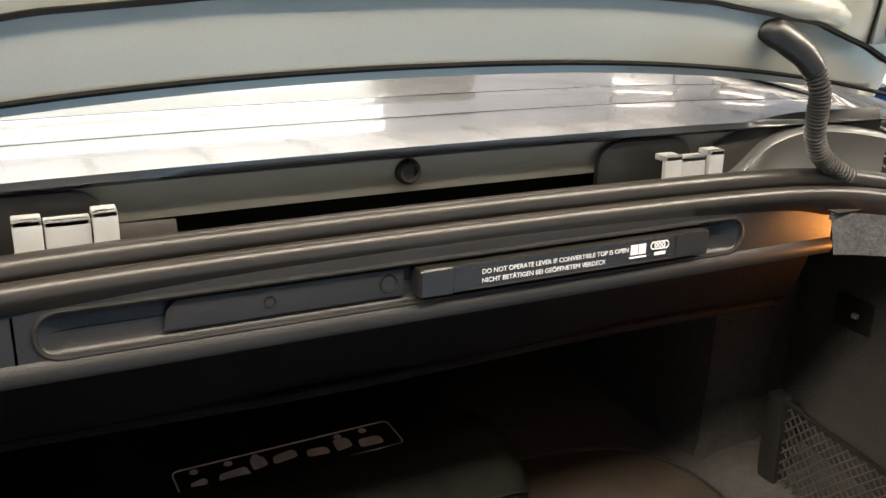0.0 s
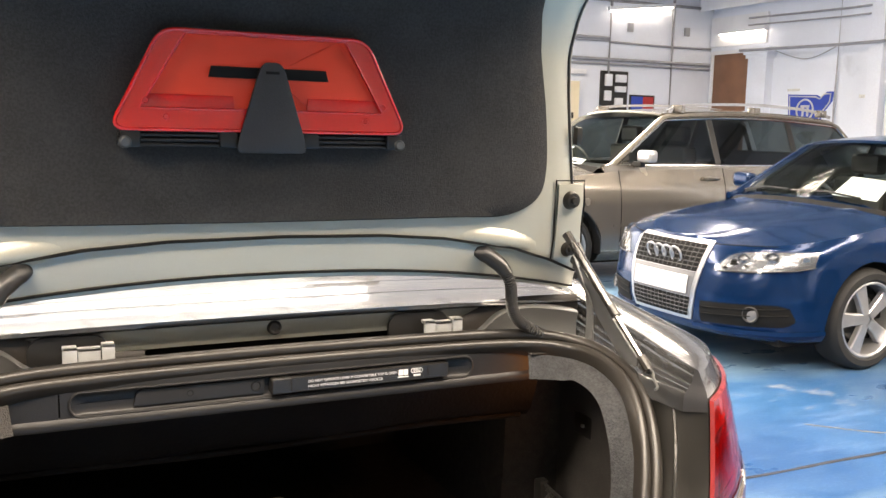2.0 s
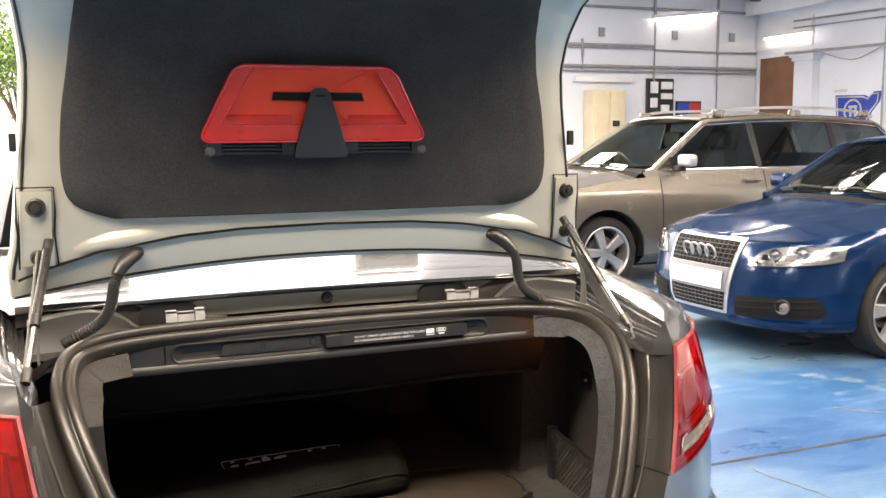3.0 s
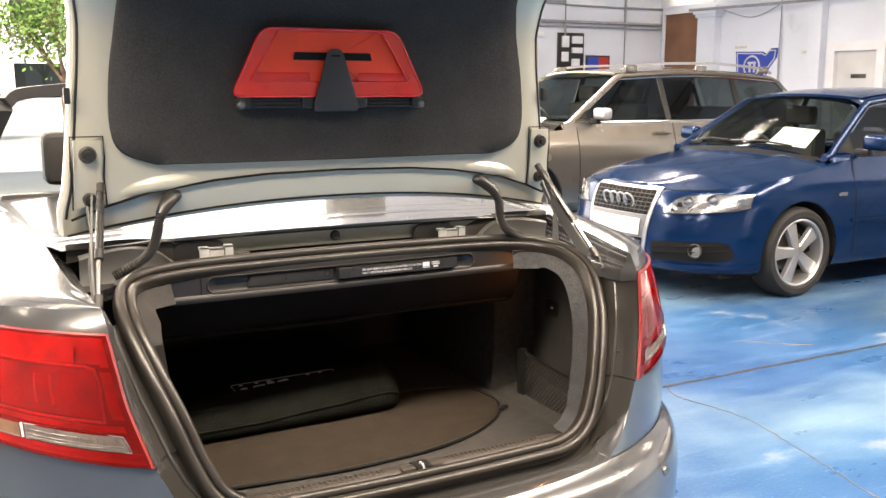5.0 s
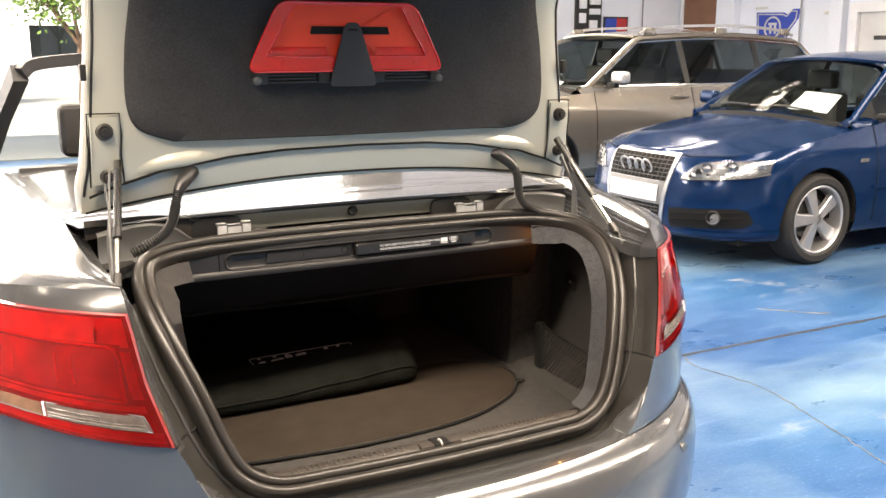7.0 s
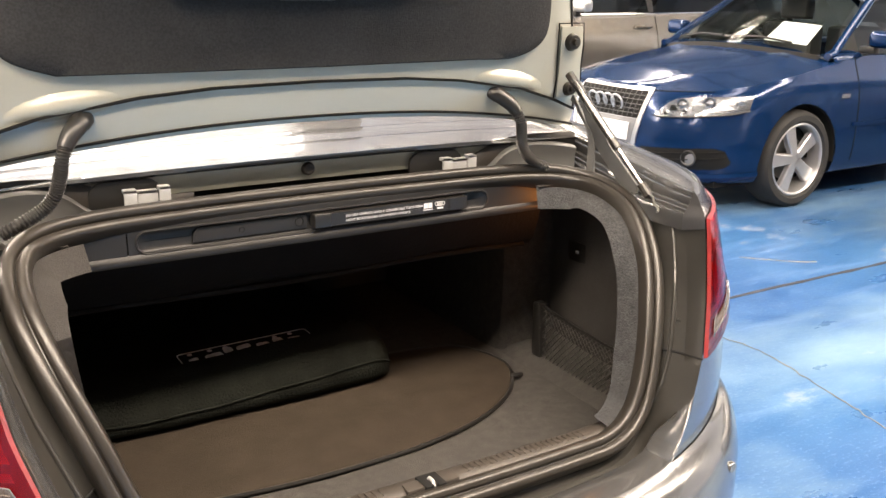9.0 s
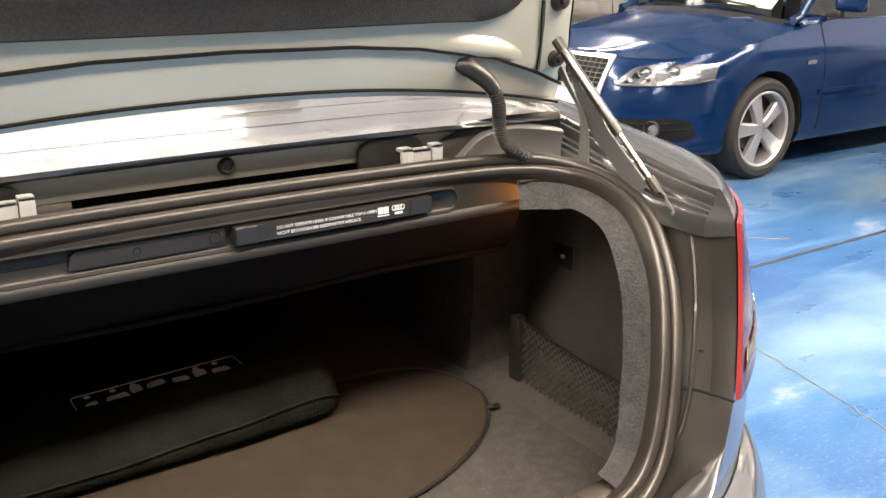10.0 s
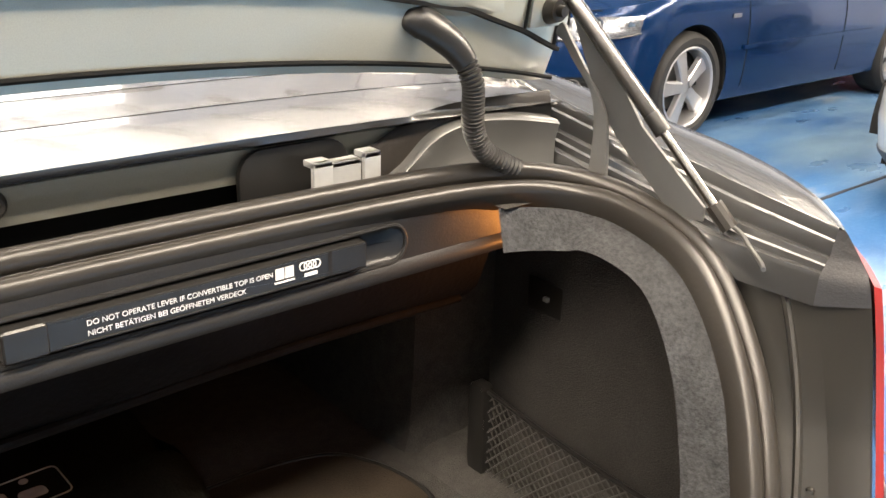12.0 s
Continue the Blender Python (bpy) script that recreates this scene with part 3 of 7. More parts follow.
        foot = [p for p in rows[-1] if A[0] - 0.35 <= p[1] <= y0 + 0.06]
        part("pillar_foot", grid([[(g * x, y, z - 0.002) for x, y, z in foot], [(g * (x * 0.4 + spec["beltw"] * 0.6), y, z * 0.4 + 0.6 * min(top(y), belt + 0.035) + 0.006) for x, y, z in foot], [(wid(y, top(y)) * 0.985, y, min(top(y), belt + 0.045)) for x, y, z in foot], [(wid(y, top(y)) * 0.90, y + 0.03, min(top(y), belt + 0.03) - 0.01) for x, y, z in foot]]), paint, car, sharp=60)
        ring = [(wid(y, top(y) - 0.030) * 1.008, y, top(y) - 0.030) for y in ys_r]
        part("window_trim", tube(ring, 0.007, 6), M[spec.get("belt_trim", "plastic_smooth")], car)
        part("roof_rail", sweep(rail, [(-0.020, -0.026), (0.020, -0.026), (0.028, 0.012), (0.010, 0.024), (-0.024, 0.018)], up=(g * 0.5, 0, 1)), paint, car, sharp=60)
        strip = [(g * (spec["beltw"] + 0.012), y, belt + 0.004) for y in [cut[0] + (cut[-1] - cut[0]) * k / 10 for k in range(11)]]
        part("belt_trim", tube(strip, 0.011, 8), M[spec.get("belt_trim", "plastic_smooth")], car)
        # shoulder closing the gap between the body side and the glass
        cabin = [p for p in rows[-1] if y1 - 0.02 <= p[1] <= y0 + 0.02]
        part("shoulder", grid([[(g * x, y, z) for x, y, z in cabin], [(g * (x * 0.5 + spec["beltw"] * 0.5 + 0.01), y, max(z, belt) + 0.004) for x, y, z in cabin], [(g * spec["beltw"], y, belt + 0.004) for x, y, z in cabin], [(g * (spec["beltw"] - 0.05), y, belt - 0.03) for x, y, z in cabin]]), paint, car, sharp=60)
        # mirror
        my, mz = spec["mirror"]
        mb = box(-0.10, 0.10, -0.05, 0.05, -0.056, 0.056, 0.042, 4)
        hm = part("door_mirror", moved(mb, Matrix.Translation((g * (spec["beltw"] + 0.17), my, mz))), spec.get("mirror_paint", paint), car)
        part("mirror_foot", box(min(g * (spec["beltw"] - 0.0), g * (spec["beltw"] + 0.12)), max(g * spec["beltw"], g * (spec["beltw"] + 0.12)), my - 0.03, my + 0.03, mz - 0.10, mz - 0.05, 0.012), M["plastic_smooth"], car)
        for y in spec["handles"]:
            part("door_handle", moved(box(-0.02, 0.02, -0.10, 0.10, -0.016, 0.016, 0.012), Matrix.Translation((g * (sh.at(sh.n + 20, zs(y) - 0.1)[0] + 0.012), y, zs(y) - 0.09))), paint, car)
        for y in spec["seams"]:
            pts = [(g * (sh.at(sh.n + 20, z)[0] + 0.0012), y, z) for z in [0.27 + (zs(y) - 0.27) * k / 10 for k in range(11)]]
            part("door_gap", tube(pts, 0.0035, 6, up=(0, 1, 0)), M["dark"], car)
        mould = [(g * (sh.at(sh.n + 20, 0.5)[0] + 0.004), y, 0.52) for y in [spec["wy"][1] + 0.5 + (spec["wy"][0] - 0.5 - spec["wy"][1] - 0.5) * k / 6 for k in range(7)]]
        part("side_moulding", sweep(mould, [(-0.008, -0.012), (0.008, -0.012), (0.008, 0.012), (-0.008, 0.012)]), paint, car)
        for y, z in wheels:
            wheel(car, (g * (spec["track"]), y, 0.32), g, spokes=spec.get("spokes", 5))
            lip = [(g * (sh.at(sh.n + 10, z)[0] - 0.02), y + spec.get("arch", 0.365) * math.cos(a), z + spec.get("arch", 0.365) * math.sin(a)) for a in [math.pi * k / 24 for k in range(-1, 26)]]
            part("wheel_arch", sweep(lip, [(-0.09, -0.004), (0.012, -0.004), (0.016, 0.004), (-0.09, 0.004)], up=lambda t, p, y=y, z=z: (0, p.y - y, p.z - z)), M[spec.get("arch_mat", "dark")], car)
    # inside
    part("cabin_floor", box(-0.78, 0.78, y1 - 0.1, y0 + 0.3, 0.30, 0.36), M["dark"], car)
    part("dashboard", grid([[(0.68 * u, A[0] - 0.01 + bow(u, 0.12), belt - 0.04) for u in us], [(0.78 * u, A[0] - 0.12, belt + 0.01) for u in us], [(0.78 * u, A[0] - 0.42, belt - 0.02) for u in us], [(0.78 * u, A[0] - 0.46, belt - 0.25) for u in us]]), M["plastic"], car)
    for x in (-0.36, 0.36):
        ys_ = B[0] - 0.35
        part("seat", join(box(x - 0.24, x + 0.24, ys_ - 0.12, ys_ + 0.05, 0.4, belt + 0.17, 0.05, 3)), M["leather"], car)
        part("headrest", box(x - 0.14, x + 0.14, ys_ - 0.12, ys_ - 0.01, belt + 0.2, belt + 0.36, 0.045, 3), M["leather"], car)
    part("rear_bench", box(-0.66, 0.66, C[0] + 0.05, C[0] + 0.22, 0.4, belt + 0.12, 0.05, 3), M["leather"], car)
    part("steering_wheel", moved(tube([(0.18 * math.cos(a), 0.18 * math.sin(a), 0) for a in [2 * math.pi * k / 28 for k in range(28)]], 0.014, 8, True), Matrix.Translation((0.36, A[0] - 0.55, belt - 0.02)) @ pose(0, 0, 0, 65, 0, 0)), M["plastic"], car)
    part("underbody", box(-0.76, 0.76, spec["ends"][1] + 0.25, spec["ends"][0] - 0.3, 0.17, 0.26), M["dark"], car)
    for y, z in wheels:
        part("wheel_well", box(-0.78, 0.78, y - 0.36, y + 0.36, 0.3, 0.72), M["dark"], car)
    return car, sh


SALOON = dict(rows=[(0.16, 0.80, 2.13, -2.2), (0.22, 0.86, 2.21, -2.27), (0.34, 0.878, 2.245, -2.31), (0.46, 0.886, 2.25, -2.33), (0.56, 0.886, 2.235, -2.33), (0.66, 0.884, 2.205, -2.30), (0.74, 0.874, 2.165, -2.28), (0.80, 0.862, 2.07, -2.26), (0.9, 0.825, 1.9, -2.24), (1.05, 0.78, 1.8, -2.2)],
              af=0.62, ar=0.5, wy=(1.324, -1.324), track=0.775, belt=0.95, H=1.47, shoulder=[(-2.4, 1.0), (-1.6, 0.99), (0, 0.955), (0.95, 0.962), (1.2, 0.938), (1.5, 0.893), (1.8, 0.838), (2.0, 0.797), (2.15, 0.765), (2.3, 0.75)],
              cowl=1.0, tail=-1.72, ends=(2.25, -2.33), crown=0.098, A=(1.0135, 1.0, 0.715), B=(0.38, 1.388, 0.545), C=(-1.02, 1.375, 0.53), D=(-1.75, 1.05, 0.64), arch_roof=0.055,
              beltw=0.775, pillars=[0.72, -0.34, -1.35], mirror=(0.68, 1.075), handles=[-0.22, -1.2], seams=[0.78, -0.40, -1.22], glass=M["glass"], side_glass=M["glass_dark"], belt_trim="chrome")
WAGON = dict(rows=[(0.2, 0.84, 2.25, -2.3), (0.28, 0.92, 2.33, -2.38), (0.45, 0.94, 2.38, -2.42), (0.6, 0.94, 2.38, -2.42), (0.72, 0.935, 2.34, -2.41), (0.85, 0.915, 2.25, -2.40), (0.95, 0.88, 2.12, -2.40), (1.1, 0.83, 2.0, -2.38)],
             af=0.45, ar=0.35, wy=(1.40, -1.41), track=0.81, belt=1.04, H=1.60, shoulder=[(-2.5, 1.03), (0, 1.02), (0.95, 1.0), (1.6, 0.95), (2.2, 0.85), (2.4, 0.80)],
             cowl=1.0, tail=-2.3, ends=(2.38, -2.42), crown=0.07, A=(0.96, 1.05, 0.74), B=(0.18, 1.515, 0.59), C=(-2.0, 1.50, 0.58), D=(-2.36, 1.10, 0.72), arch_roof=0.05,
             beltw=0.83, pillars=[0.70, -0.35, -1.35, -2.1], mirror=(0.62, 1.13), handles=[-0.2, -1.2], seams=[0.82, -0.37, -1.25], glass=M["glass"], side_glass=M["glass_dark"], arch=0.39, belt_trim="chrome", arch_mat="plastic", mirror_paint=M["paint_silver"])

BLUE_AT = (5.76, 3.85, 0)
blue, bs = saloon("blue_saloon_car", "dark blue metallic saloon car with five-spoke alloy wheels", BLUE_AT, 90, M["paint_blue"], SALOON)
wag, ws = saloon("estate_car", "beige grey metallic estate car with roof rails", (5.75, 7.15, 0), 90, M["paint_beige"], WAGON)
wag.scale = (1.07, 1.07, 1.07)

# ---------------------------------------------------------------- the grey convertible with its boot open
gc = thing("convertible_car", "grey metallic convertible car with its boot lid open and roof folded", "car")
XC = 0.015  # middle of the boot opening

# outline of the boot seal, half of it: from the middle of the sill up to the middle of the top edge
SEAL_HALF = [(0, 0.065, 0.68), (0.25, 0.068, 0.682), (0.345, 0.072, 0.688), (0.405, 0.085, 0.72), (0.438, 0.10, 0.78), (0.470, 0.13, 0.87), (0.502, 0.18, 0.955), (0.522, 0.25, 1.025), (0.515, 0.33, 1.059), (0.485, 0.39, 1.070), (0.425, 0.425, 1.0755), (0.30, 0.437, 1.0795), (0, 0.441, 1.081)]
SEAL = [(XC + x, y, z) for x, y, z in SEAL_HALF] + [(XC - x, y, z) for x, y, z in SEAL_HALF[-2:0:-1]]
LOOP = spline(SEAL, 10, True)
MID = Vector((XC, 0.26, 0.88))


def outward(p):
    """From the opening's middle out through p, in the opening's own plane."""
    n = Vector((0, -0.72, 0.69))
    d = Vector(p) - MID
    return (d - n * d.dot(n)).normalized()


NRM = Vector((0, -0.72, 0.69))
OUT = []
for i_, p_ in enumerate(LOOP):
    tan = (LOOP[(i_ + 2) % len(LOOP)] - LOOP[i_ - 2]).normalized()
    o_ = tan.cross(NRM)
    o_ = (o_ - tan * o_.dot(tan)).normalized()
    OUT.append(o_ if o_.dot(p_ - MID) > 0 else -o_)
LIFT = [(o.cross(LOOP[(k + 2) % len(LOOP)] - LOOP[k - 2])).normalized() for k, o in enumerate(OUT)]
LIFT = [w if w.dot(NRM) > 0 else -w for w in LIFT]


def offset_loop(out, lift):
    return [p + o * out + w * lift for p, o, w in zip(LOOP, OUT, LIFT)]


# --- weatherstrip: two soft beads side by side on a base
def seal_strip():
    prof = []
    for cx, r in ((-0.0105, 0.0088), (0.0095, 0.0098)):
        for k in range(9):
            a = math.pi * (1 - k / 8)
            prof.append((cx + r * math.cos(a), 0.004 + r * math.sin(a) * 1.05))
    prof += [(0.021, -0.002), (0.021, -0.018), (-0.022, -0.018), (-0.022, -0.002)]
    rows = []
    for p, o, w in zip(LOOP, OUT, LIFT):
        rows.append([p + o * x + w * y for x, y in prof])
    rows.append(rows[0])
    return grid(rows, closed=True)


part("boot_seal", seal_strip(), M["rubber"], gc, "black double-bead rubber weatherstrip", sharp=50)

# --- skin: bumper and flanks
GREY_ROWS = [(0.18, 0.79, 4.28, 0.04), (0.24, 0.85, 4.40, -0.045), (0.34, 0.877, 4.44, -0.095), (0.46, 0.887, 4.45, -0.118), (0.55, 0.888, 4.44, -0.122), (0.60, 0.887, 4.43, -0.117), (0.63, 0.886, 4.40, -0.104), (0.648, 0.884, 4.38, -0.088), (0.658, 0.880, 4.37, -0.072), (0.668, 0.878, 4.35, -0.062), (0.74, 0.880, 4.28, -0.065), (0.82, 0.876, 4.2, -0.062), (0.92, 0.862, 4.1, -0.048), (1.0, 0.842, 4.0, -0.042), (1.045, 0.828, 3.95, -0.038), (1.065, 0.822, 3.94, -0.032), (1.078, 0.812, 3.92, -0.022), (1.12, 0.77, 3.9, 0.05)]
gs = Shell(GREY_ROWS, 0.6, 0.68, 2.5, 2.3, n=20, m=60)
R_ARCH, F_ARCH = (0.90, 0.32), (3.55, 0.32)
NI = len(gs.arc)


def x_in(z):
    """Inner edge of the rear quarter beside the opening."""
    return lerp([(0.66, 0.40), (0.68, 0.44), (0.75, 0.482), (0.82, 0.514), (0.92, 0.545), (1.048, 0.566), (1.08, 0.571), (1.2, 0.575)], z)


def z_sh(y):
    return lerp([(-0.2, 1.078), (0.2, 1.076), (0.32, 1.066), (0.6, 1.02), (1.2, 0.975), (2.4, 0.94), (3.0, 0.90), (3.8, 0.82), (4.2, 0.74), (4.5, 0.70)], y)


def half_rows(zs, i0, i1, inner=False, sh=None):
    out = []
    for k in range(zs + 1):
        r = []
        for i in range(i0, i1 + 1):
            yb = gs.at(i, 0.8)[1]
            lo, hi = (0.668, z_sh(yb)) if inner else sh(yb)
            z = lo + (hi - lo) * k / zs
            p = gs.at(i, z)
            r.append(p)
        if inner:
            z = r[-1][2]
            xi = x_in(z)
            r = [p for p in r if p[1] > 0.6 or p[0] > xi + 0.004]
            # last points walk in to the inner edge
            q = r[-1]
            yb = float(np.interp(xi, [gs.at(i, z)[0] for i in range(NI - 1, NI - 21, -1)], [gs.at(i, z)[1] for i in range(NI - 1, NI - 21, -1)]))
            r.append((xi, yb, z))
        out.append(r)
    return out


def resample(row, n):
    d = [0.0]
    for a, b in zip(row, row[1:]):
        d.append(d[-1] + (Vector(b) - Vector(a)).length)
    return [tuple(float(np.interp(d[-1] * k / n, d, [p[c] for p in row])) for c in range(3)) for k in range(n + 1)]


# rear quarters: from the front of the rear wheel back to the opening
qi = next(i for i in range(NI) if gs.at(i, 0.8)[1] < 1.45)
QROWS = [resample(r, 60) for r in half_rows(16, qi, NI - 1, True)]
for g in (-1, 1):
    bm = grid([[(g * x, y, z) for x, y, z in r] for r in QROWS])
    part("rear_quarter", cut_arches(bm, [R_ARCH], 0.365), M["paint_grey"], gc, sharp=55)
    low = [[(g * p[0], p[1], p[2]) for p in [gs.at(i, 0.2 + (0.668 - 0.2) * k / 12) for i in range(0, NI) if gs.at(i, 0.5)[1] > 0.50]] for k in range(13)]
    part("side_panel", cut_arches(grid(low), [R_ARCH, F_ARCH], 0.365), M["paint_grey"], gc, sharp=55)
    up = [[(g * p[0], p[1], p[2]) for p in [gs.at(i, 0.668 + (z_sh(gs.at(i, 0.8)[1]) - 0.668) * k / 8) for i in range(0, qi + 1)]] for k in range(9)]
    part("front_side", cut_arches(grid(up), [F_ARCH], 0.365), M["paint_grey"], gc, sharp=55)
    for y, z in (R_ARCH, F_ARCH):
        wheel(gc, (g * 0.765, y, 0.32), g)
        lip = [(g * 0.862, y + 0.365 * math.cos(a), z + 0.365 * math.sin(a)) for a in [math.pi * k / 24 for k in range(-1, 26)]]
        part("wheel_arch", sweep(lip, [(-0.09, -0.004), (0.012, -0.004), (0.016, 0.004), (-0.09, 0.004)], up=lambda t, p, y=y, z=z: (0, p.y - y, p.z - z)), M["dark"], gc)

# bumper, one wrap-round piece with a ledge on top
b0 = next(i for i in range(NI) if gs.at(i, 0.5)[1] < 0.52)
BZ = [0.2, 0.24, 0.29, 0.34, 0.40, 0.46, 0.52, 0.56, 0.59, 0.61, 0.625, 0.638, 0.648, 0.655, 0.660, 0.6665]
brows = []
for z in BZ:
    r = [gs.at(i, z) for i in range(b0, NI)]
    brows.append([(-x, y, zz) for x, y, zz in r] + [p for p in reversed(r[:-1])])
bumper = part("bumper", grid(brows), M["paint_grey"], gc, "grey painted rear bumper with parking sensors", sharp=60)
for x in (-0.60, -0.245, 0.245, 0.60):
    z = 0.595
    yb = float(np.interp(abs(x), [gs.at(i, z)[0] for i in range(NI - 1, NI - 21, -1)], [gs.at(i, z)[1] for i in range(NI - 1, NI - 21, -1)]))
    disc = moved(lathe([(0, 0.003), (0.0095, 0.003), (0.011, 0.001), (0.0112, -0.004), (0.0125, -0.004)], 24), Matrix.Translation((x, yb - 0.001, z)) @ pose(0, 0, 0, 90, 0, math.degrees(math.atan2(x, 3)) * 1.2))
    part("parking_sensor", disc, M["paint_grey"], bumper)
part("underbody", box(-0.78, 0.78, 0.15, 4.1, 0.17, 0.27), M["dark"], gc)
for y, z in (R_ARCH, F_ARCH):
    part("wheel_well", box(-0.78, 0.78, y - 0.37, y + 0.37, 0.25, 0.58), M["dark"], gc)

# --- loading edge between bumper and seal, and the channels beside the opening
def edge_loop():
    """Outer edge of the opening's surround, matching the seal loop point for point."""
    out = []
    for p in LOOP:
        g = 1 if p.x >= XC else -1
        if p.z < 0.70:
            x = p.x * 1.10
            yb = float(np.interp(abs(x), [gs.at(i, 0.6665)[0] for i in range(NI - 1, NI - 21, -1)], [gs.at(i, 0.6665)[1] for i in range(NI - 1, NI - 21, -1)]))
            out.append(Vector((x, yb, 0.6665)))
        elif p.y < 0.26:
            z = lerp([(0.70, 0.675), (0.72, 0.70), (0.78, 0.77), (0.87, 0.87), (0.955, 0.965), (1.03, 1.046)], p.z)
            xi = x_in(z)
            yb = float(np.interp(xi, [gs.at(i, z)[0] for i in range(NI - 1, NI - 21, -1)], [gs.at(i, z)[1] for i in range(NI - 1, NI - 21, -1)]))
            out.append(Vector((g * xi, yb, z)))
        else:
            out.append(None)
    return out


EDGE = edge_loop()
SEAL_OUT = offset_loop(0.019, -0.014)
SKIN_EDGE = list(EDGE)
for i, e in enumerate(EDGE):
    if e is not None and e.z < 0.76:
        EDGE[i] = e.lerp(SEAL_OUT[i], 0.62 * max(0, min(1, (0.76 - e.z) / 0.07))) + Vector((0, 0, 0.0))
runs, cur = [], []
N_LOOP = len(LOOP)
start = next(i for i in range(N_LOOP) if EDGE[i] is None)
order = [(start + k) % N_LOOP for k in range(N_LOOP)]
idx = [i for i in order if EDGE[i] is not None]
low_ids = [i for i in idx if SKIN_EDGE[i].z < 0.80]
part("loading_edge", grid([[SKIN_EDGE[i] for i in low_ids], [SKIN_EDGE[i].lerp(EDGE[i], 0.1) + Vector((0, 0, 0.002)) for i in low_ids], [SKIN_EDGE[i].lerp(EDGE[i], 0.5) + Vector((0, 0, 0.003)) for i in low_ids], [SKIN_EDGE[i].lerp(EDGE[i], 0.95) + Vector((0, 0, 0.002)) for i in low_ids], [EDGE[i] for i in low_ids]]), M["paint_grey"], gc, "grey painted loading edge", sharp=60)
rows = []
for t, dz in ((0, 0), (0.06, -0.007), (0.14, -0.016), (0.5, -0.024), (0.85, -0.022), (1, 0)):
    r = []
    for i in idx:
        q = EDGE[i].lerp(SEAL_OUT[i], t)
        bottom = max(0, min(1, (0.73 - EDGE[i].z) / 0.05))
        inw = Vector((0, 0.0, dz * 0.8)) * bottom + Vector((-0.0, -dz * 0.5, 0)) * (1 - bottom)
        r.append(q + inw)
    rows.append(r)
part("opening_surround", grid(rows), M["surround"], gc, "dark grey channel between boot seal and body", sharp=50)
for g in (-1, 1):
    k = min((i for i in idx if (LOOP[i].x - XC) * g > 0), key=lambda i: abs(EDGE[i].z - 0.822))
    seam = [EDGE[k].lerp(SEAL_OUT[k], t) + Vector((0, 0.012 * math.sin(math.pi * min(1, t * 1.3)) - 0.001, 0.0)) for t in (0, 0.2, 0.4, 0.6, 0.8, 1)]
    part("panel_joint", tube(seam, 0.0022, 6), M["dark"], gc)

for g in (-1, 1):
    ids_ = [i for i in idx if (LOOP[i].x - XC) * g > 0 and EDGE[i].z > 0.70]
    ridge = [EDGE[i].lerp(SEAL_OUT[i], lerp([(0.70, 0.75), (0.80, 0.62), (0.95, 0.52), (1.05, 0.45)], EDGE[i].z)) + Vector((0, 0.0085, 0)) for i in ids_]
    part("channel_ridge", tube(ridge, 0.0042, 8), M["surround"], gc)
    ids_ = [i for i in ids_ if 0.80 < EDGE[i].z < 1.0]
    # left strip in body paint, right one in the shaded channel colour
    part("lamp_side_strip", grid([[EDGE[i].lerp(SEAL_OUT[i], t) + Vector((0, d, 0)) for i in ids_] for t, d in ((0.02, 0.0), (0.05, -0.001), (0.14, 0.0), (0.26, 0.004), (0.28, 0.010))]), M["paint_grey" if g < 0 else "surround"], gc, "body strip beside the lamp, right one darkened for shade", sharp=50)

# --- fender decks: the rounded top runs in to a crisp lip, then drops in small steps to the gutter
LIP_X = [(0.13, 0.570), (0.142, 0.572), (0.2, 0.584), (0.25, 0.593), (0.3, 0.602), (0.4, 0.610), (0.6, 0.622), (1.0, 0.66), (1.6, 0.70)]
LIP_Z = [(0.13, 1.082), (0.142, 1.083), (0.2, 1.087), (0.25, 1.091), (0.3, 1.096), (0.4, 1.108), (0.6, 1.138), (0.8, 1.148), (1.0, 1.153), (1.6, 1.137)]
STEPS = ((0.0005, 0.0), (0.003, 0.001), (0.005, 0.004), (0.007, 0.012), (0.011, 0.0135), (0.013, 0.017), (0.0155, 0.028), (0.024, 0.0290), (0.0255, 0.032), (0.027, 0.0345), (0.032, 0.0355), (0.034, 0.041), (0.043, 0.042), (0.046, 0.047), (0.047, 0.075))


def deck_section(p, run, g):
    """Across one fender, from the skin's top edge p inwards over the lip and down the steps."""
    y = max(p[1], min(0.27, 0.142 + run * 0.55))
    xl, zl = lerp(LIP_X, y), lerp(LIP_Z, y)
    pts = []
    for j in range(11):
        t = j / 10
        pts.append((p[0] + (xl - p[0]) * t, p[1] + (y - p[1]) * t, p[2] + (zl - p[2]) * math.sin(math.pi / 2 * t) ** 0.8 + 0.006 * math.sin(math.pi * t) * min(1, run / 0.1)))
    slim = lerp([(0.142, 0.45), (0.25, 1.0), (0.55, 1.0), (0.6, 0.1), (2, 0.1)], y)
    deep = lerp([(0.142, 0.9), (0.25, 1.0), (0.55, 1.0), (0.6, 0.12), (2, 0.12)], y)
    pts += [(xl - a * slim, y, zl - b * deep) for a, b in STEPS]
    return [(g * a, b, c) for a, b, c in pts]


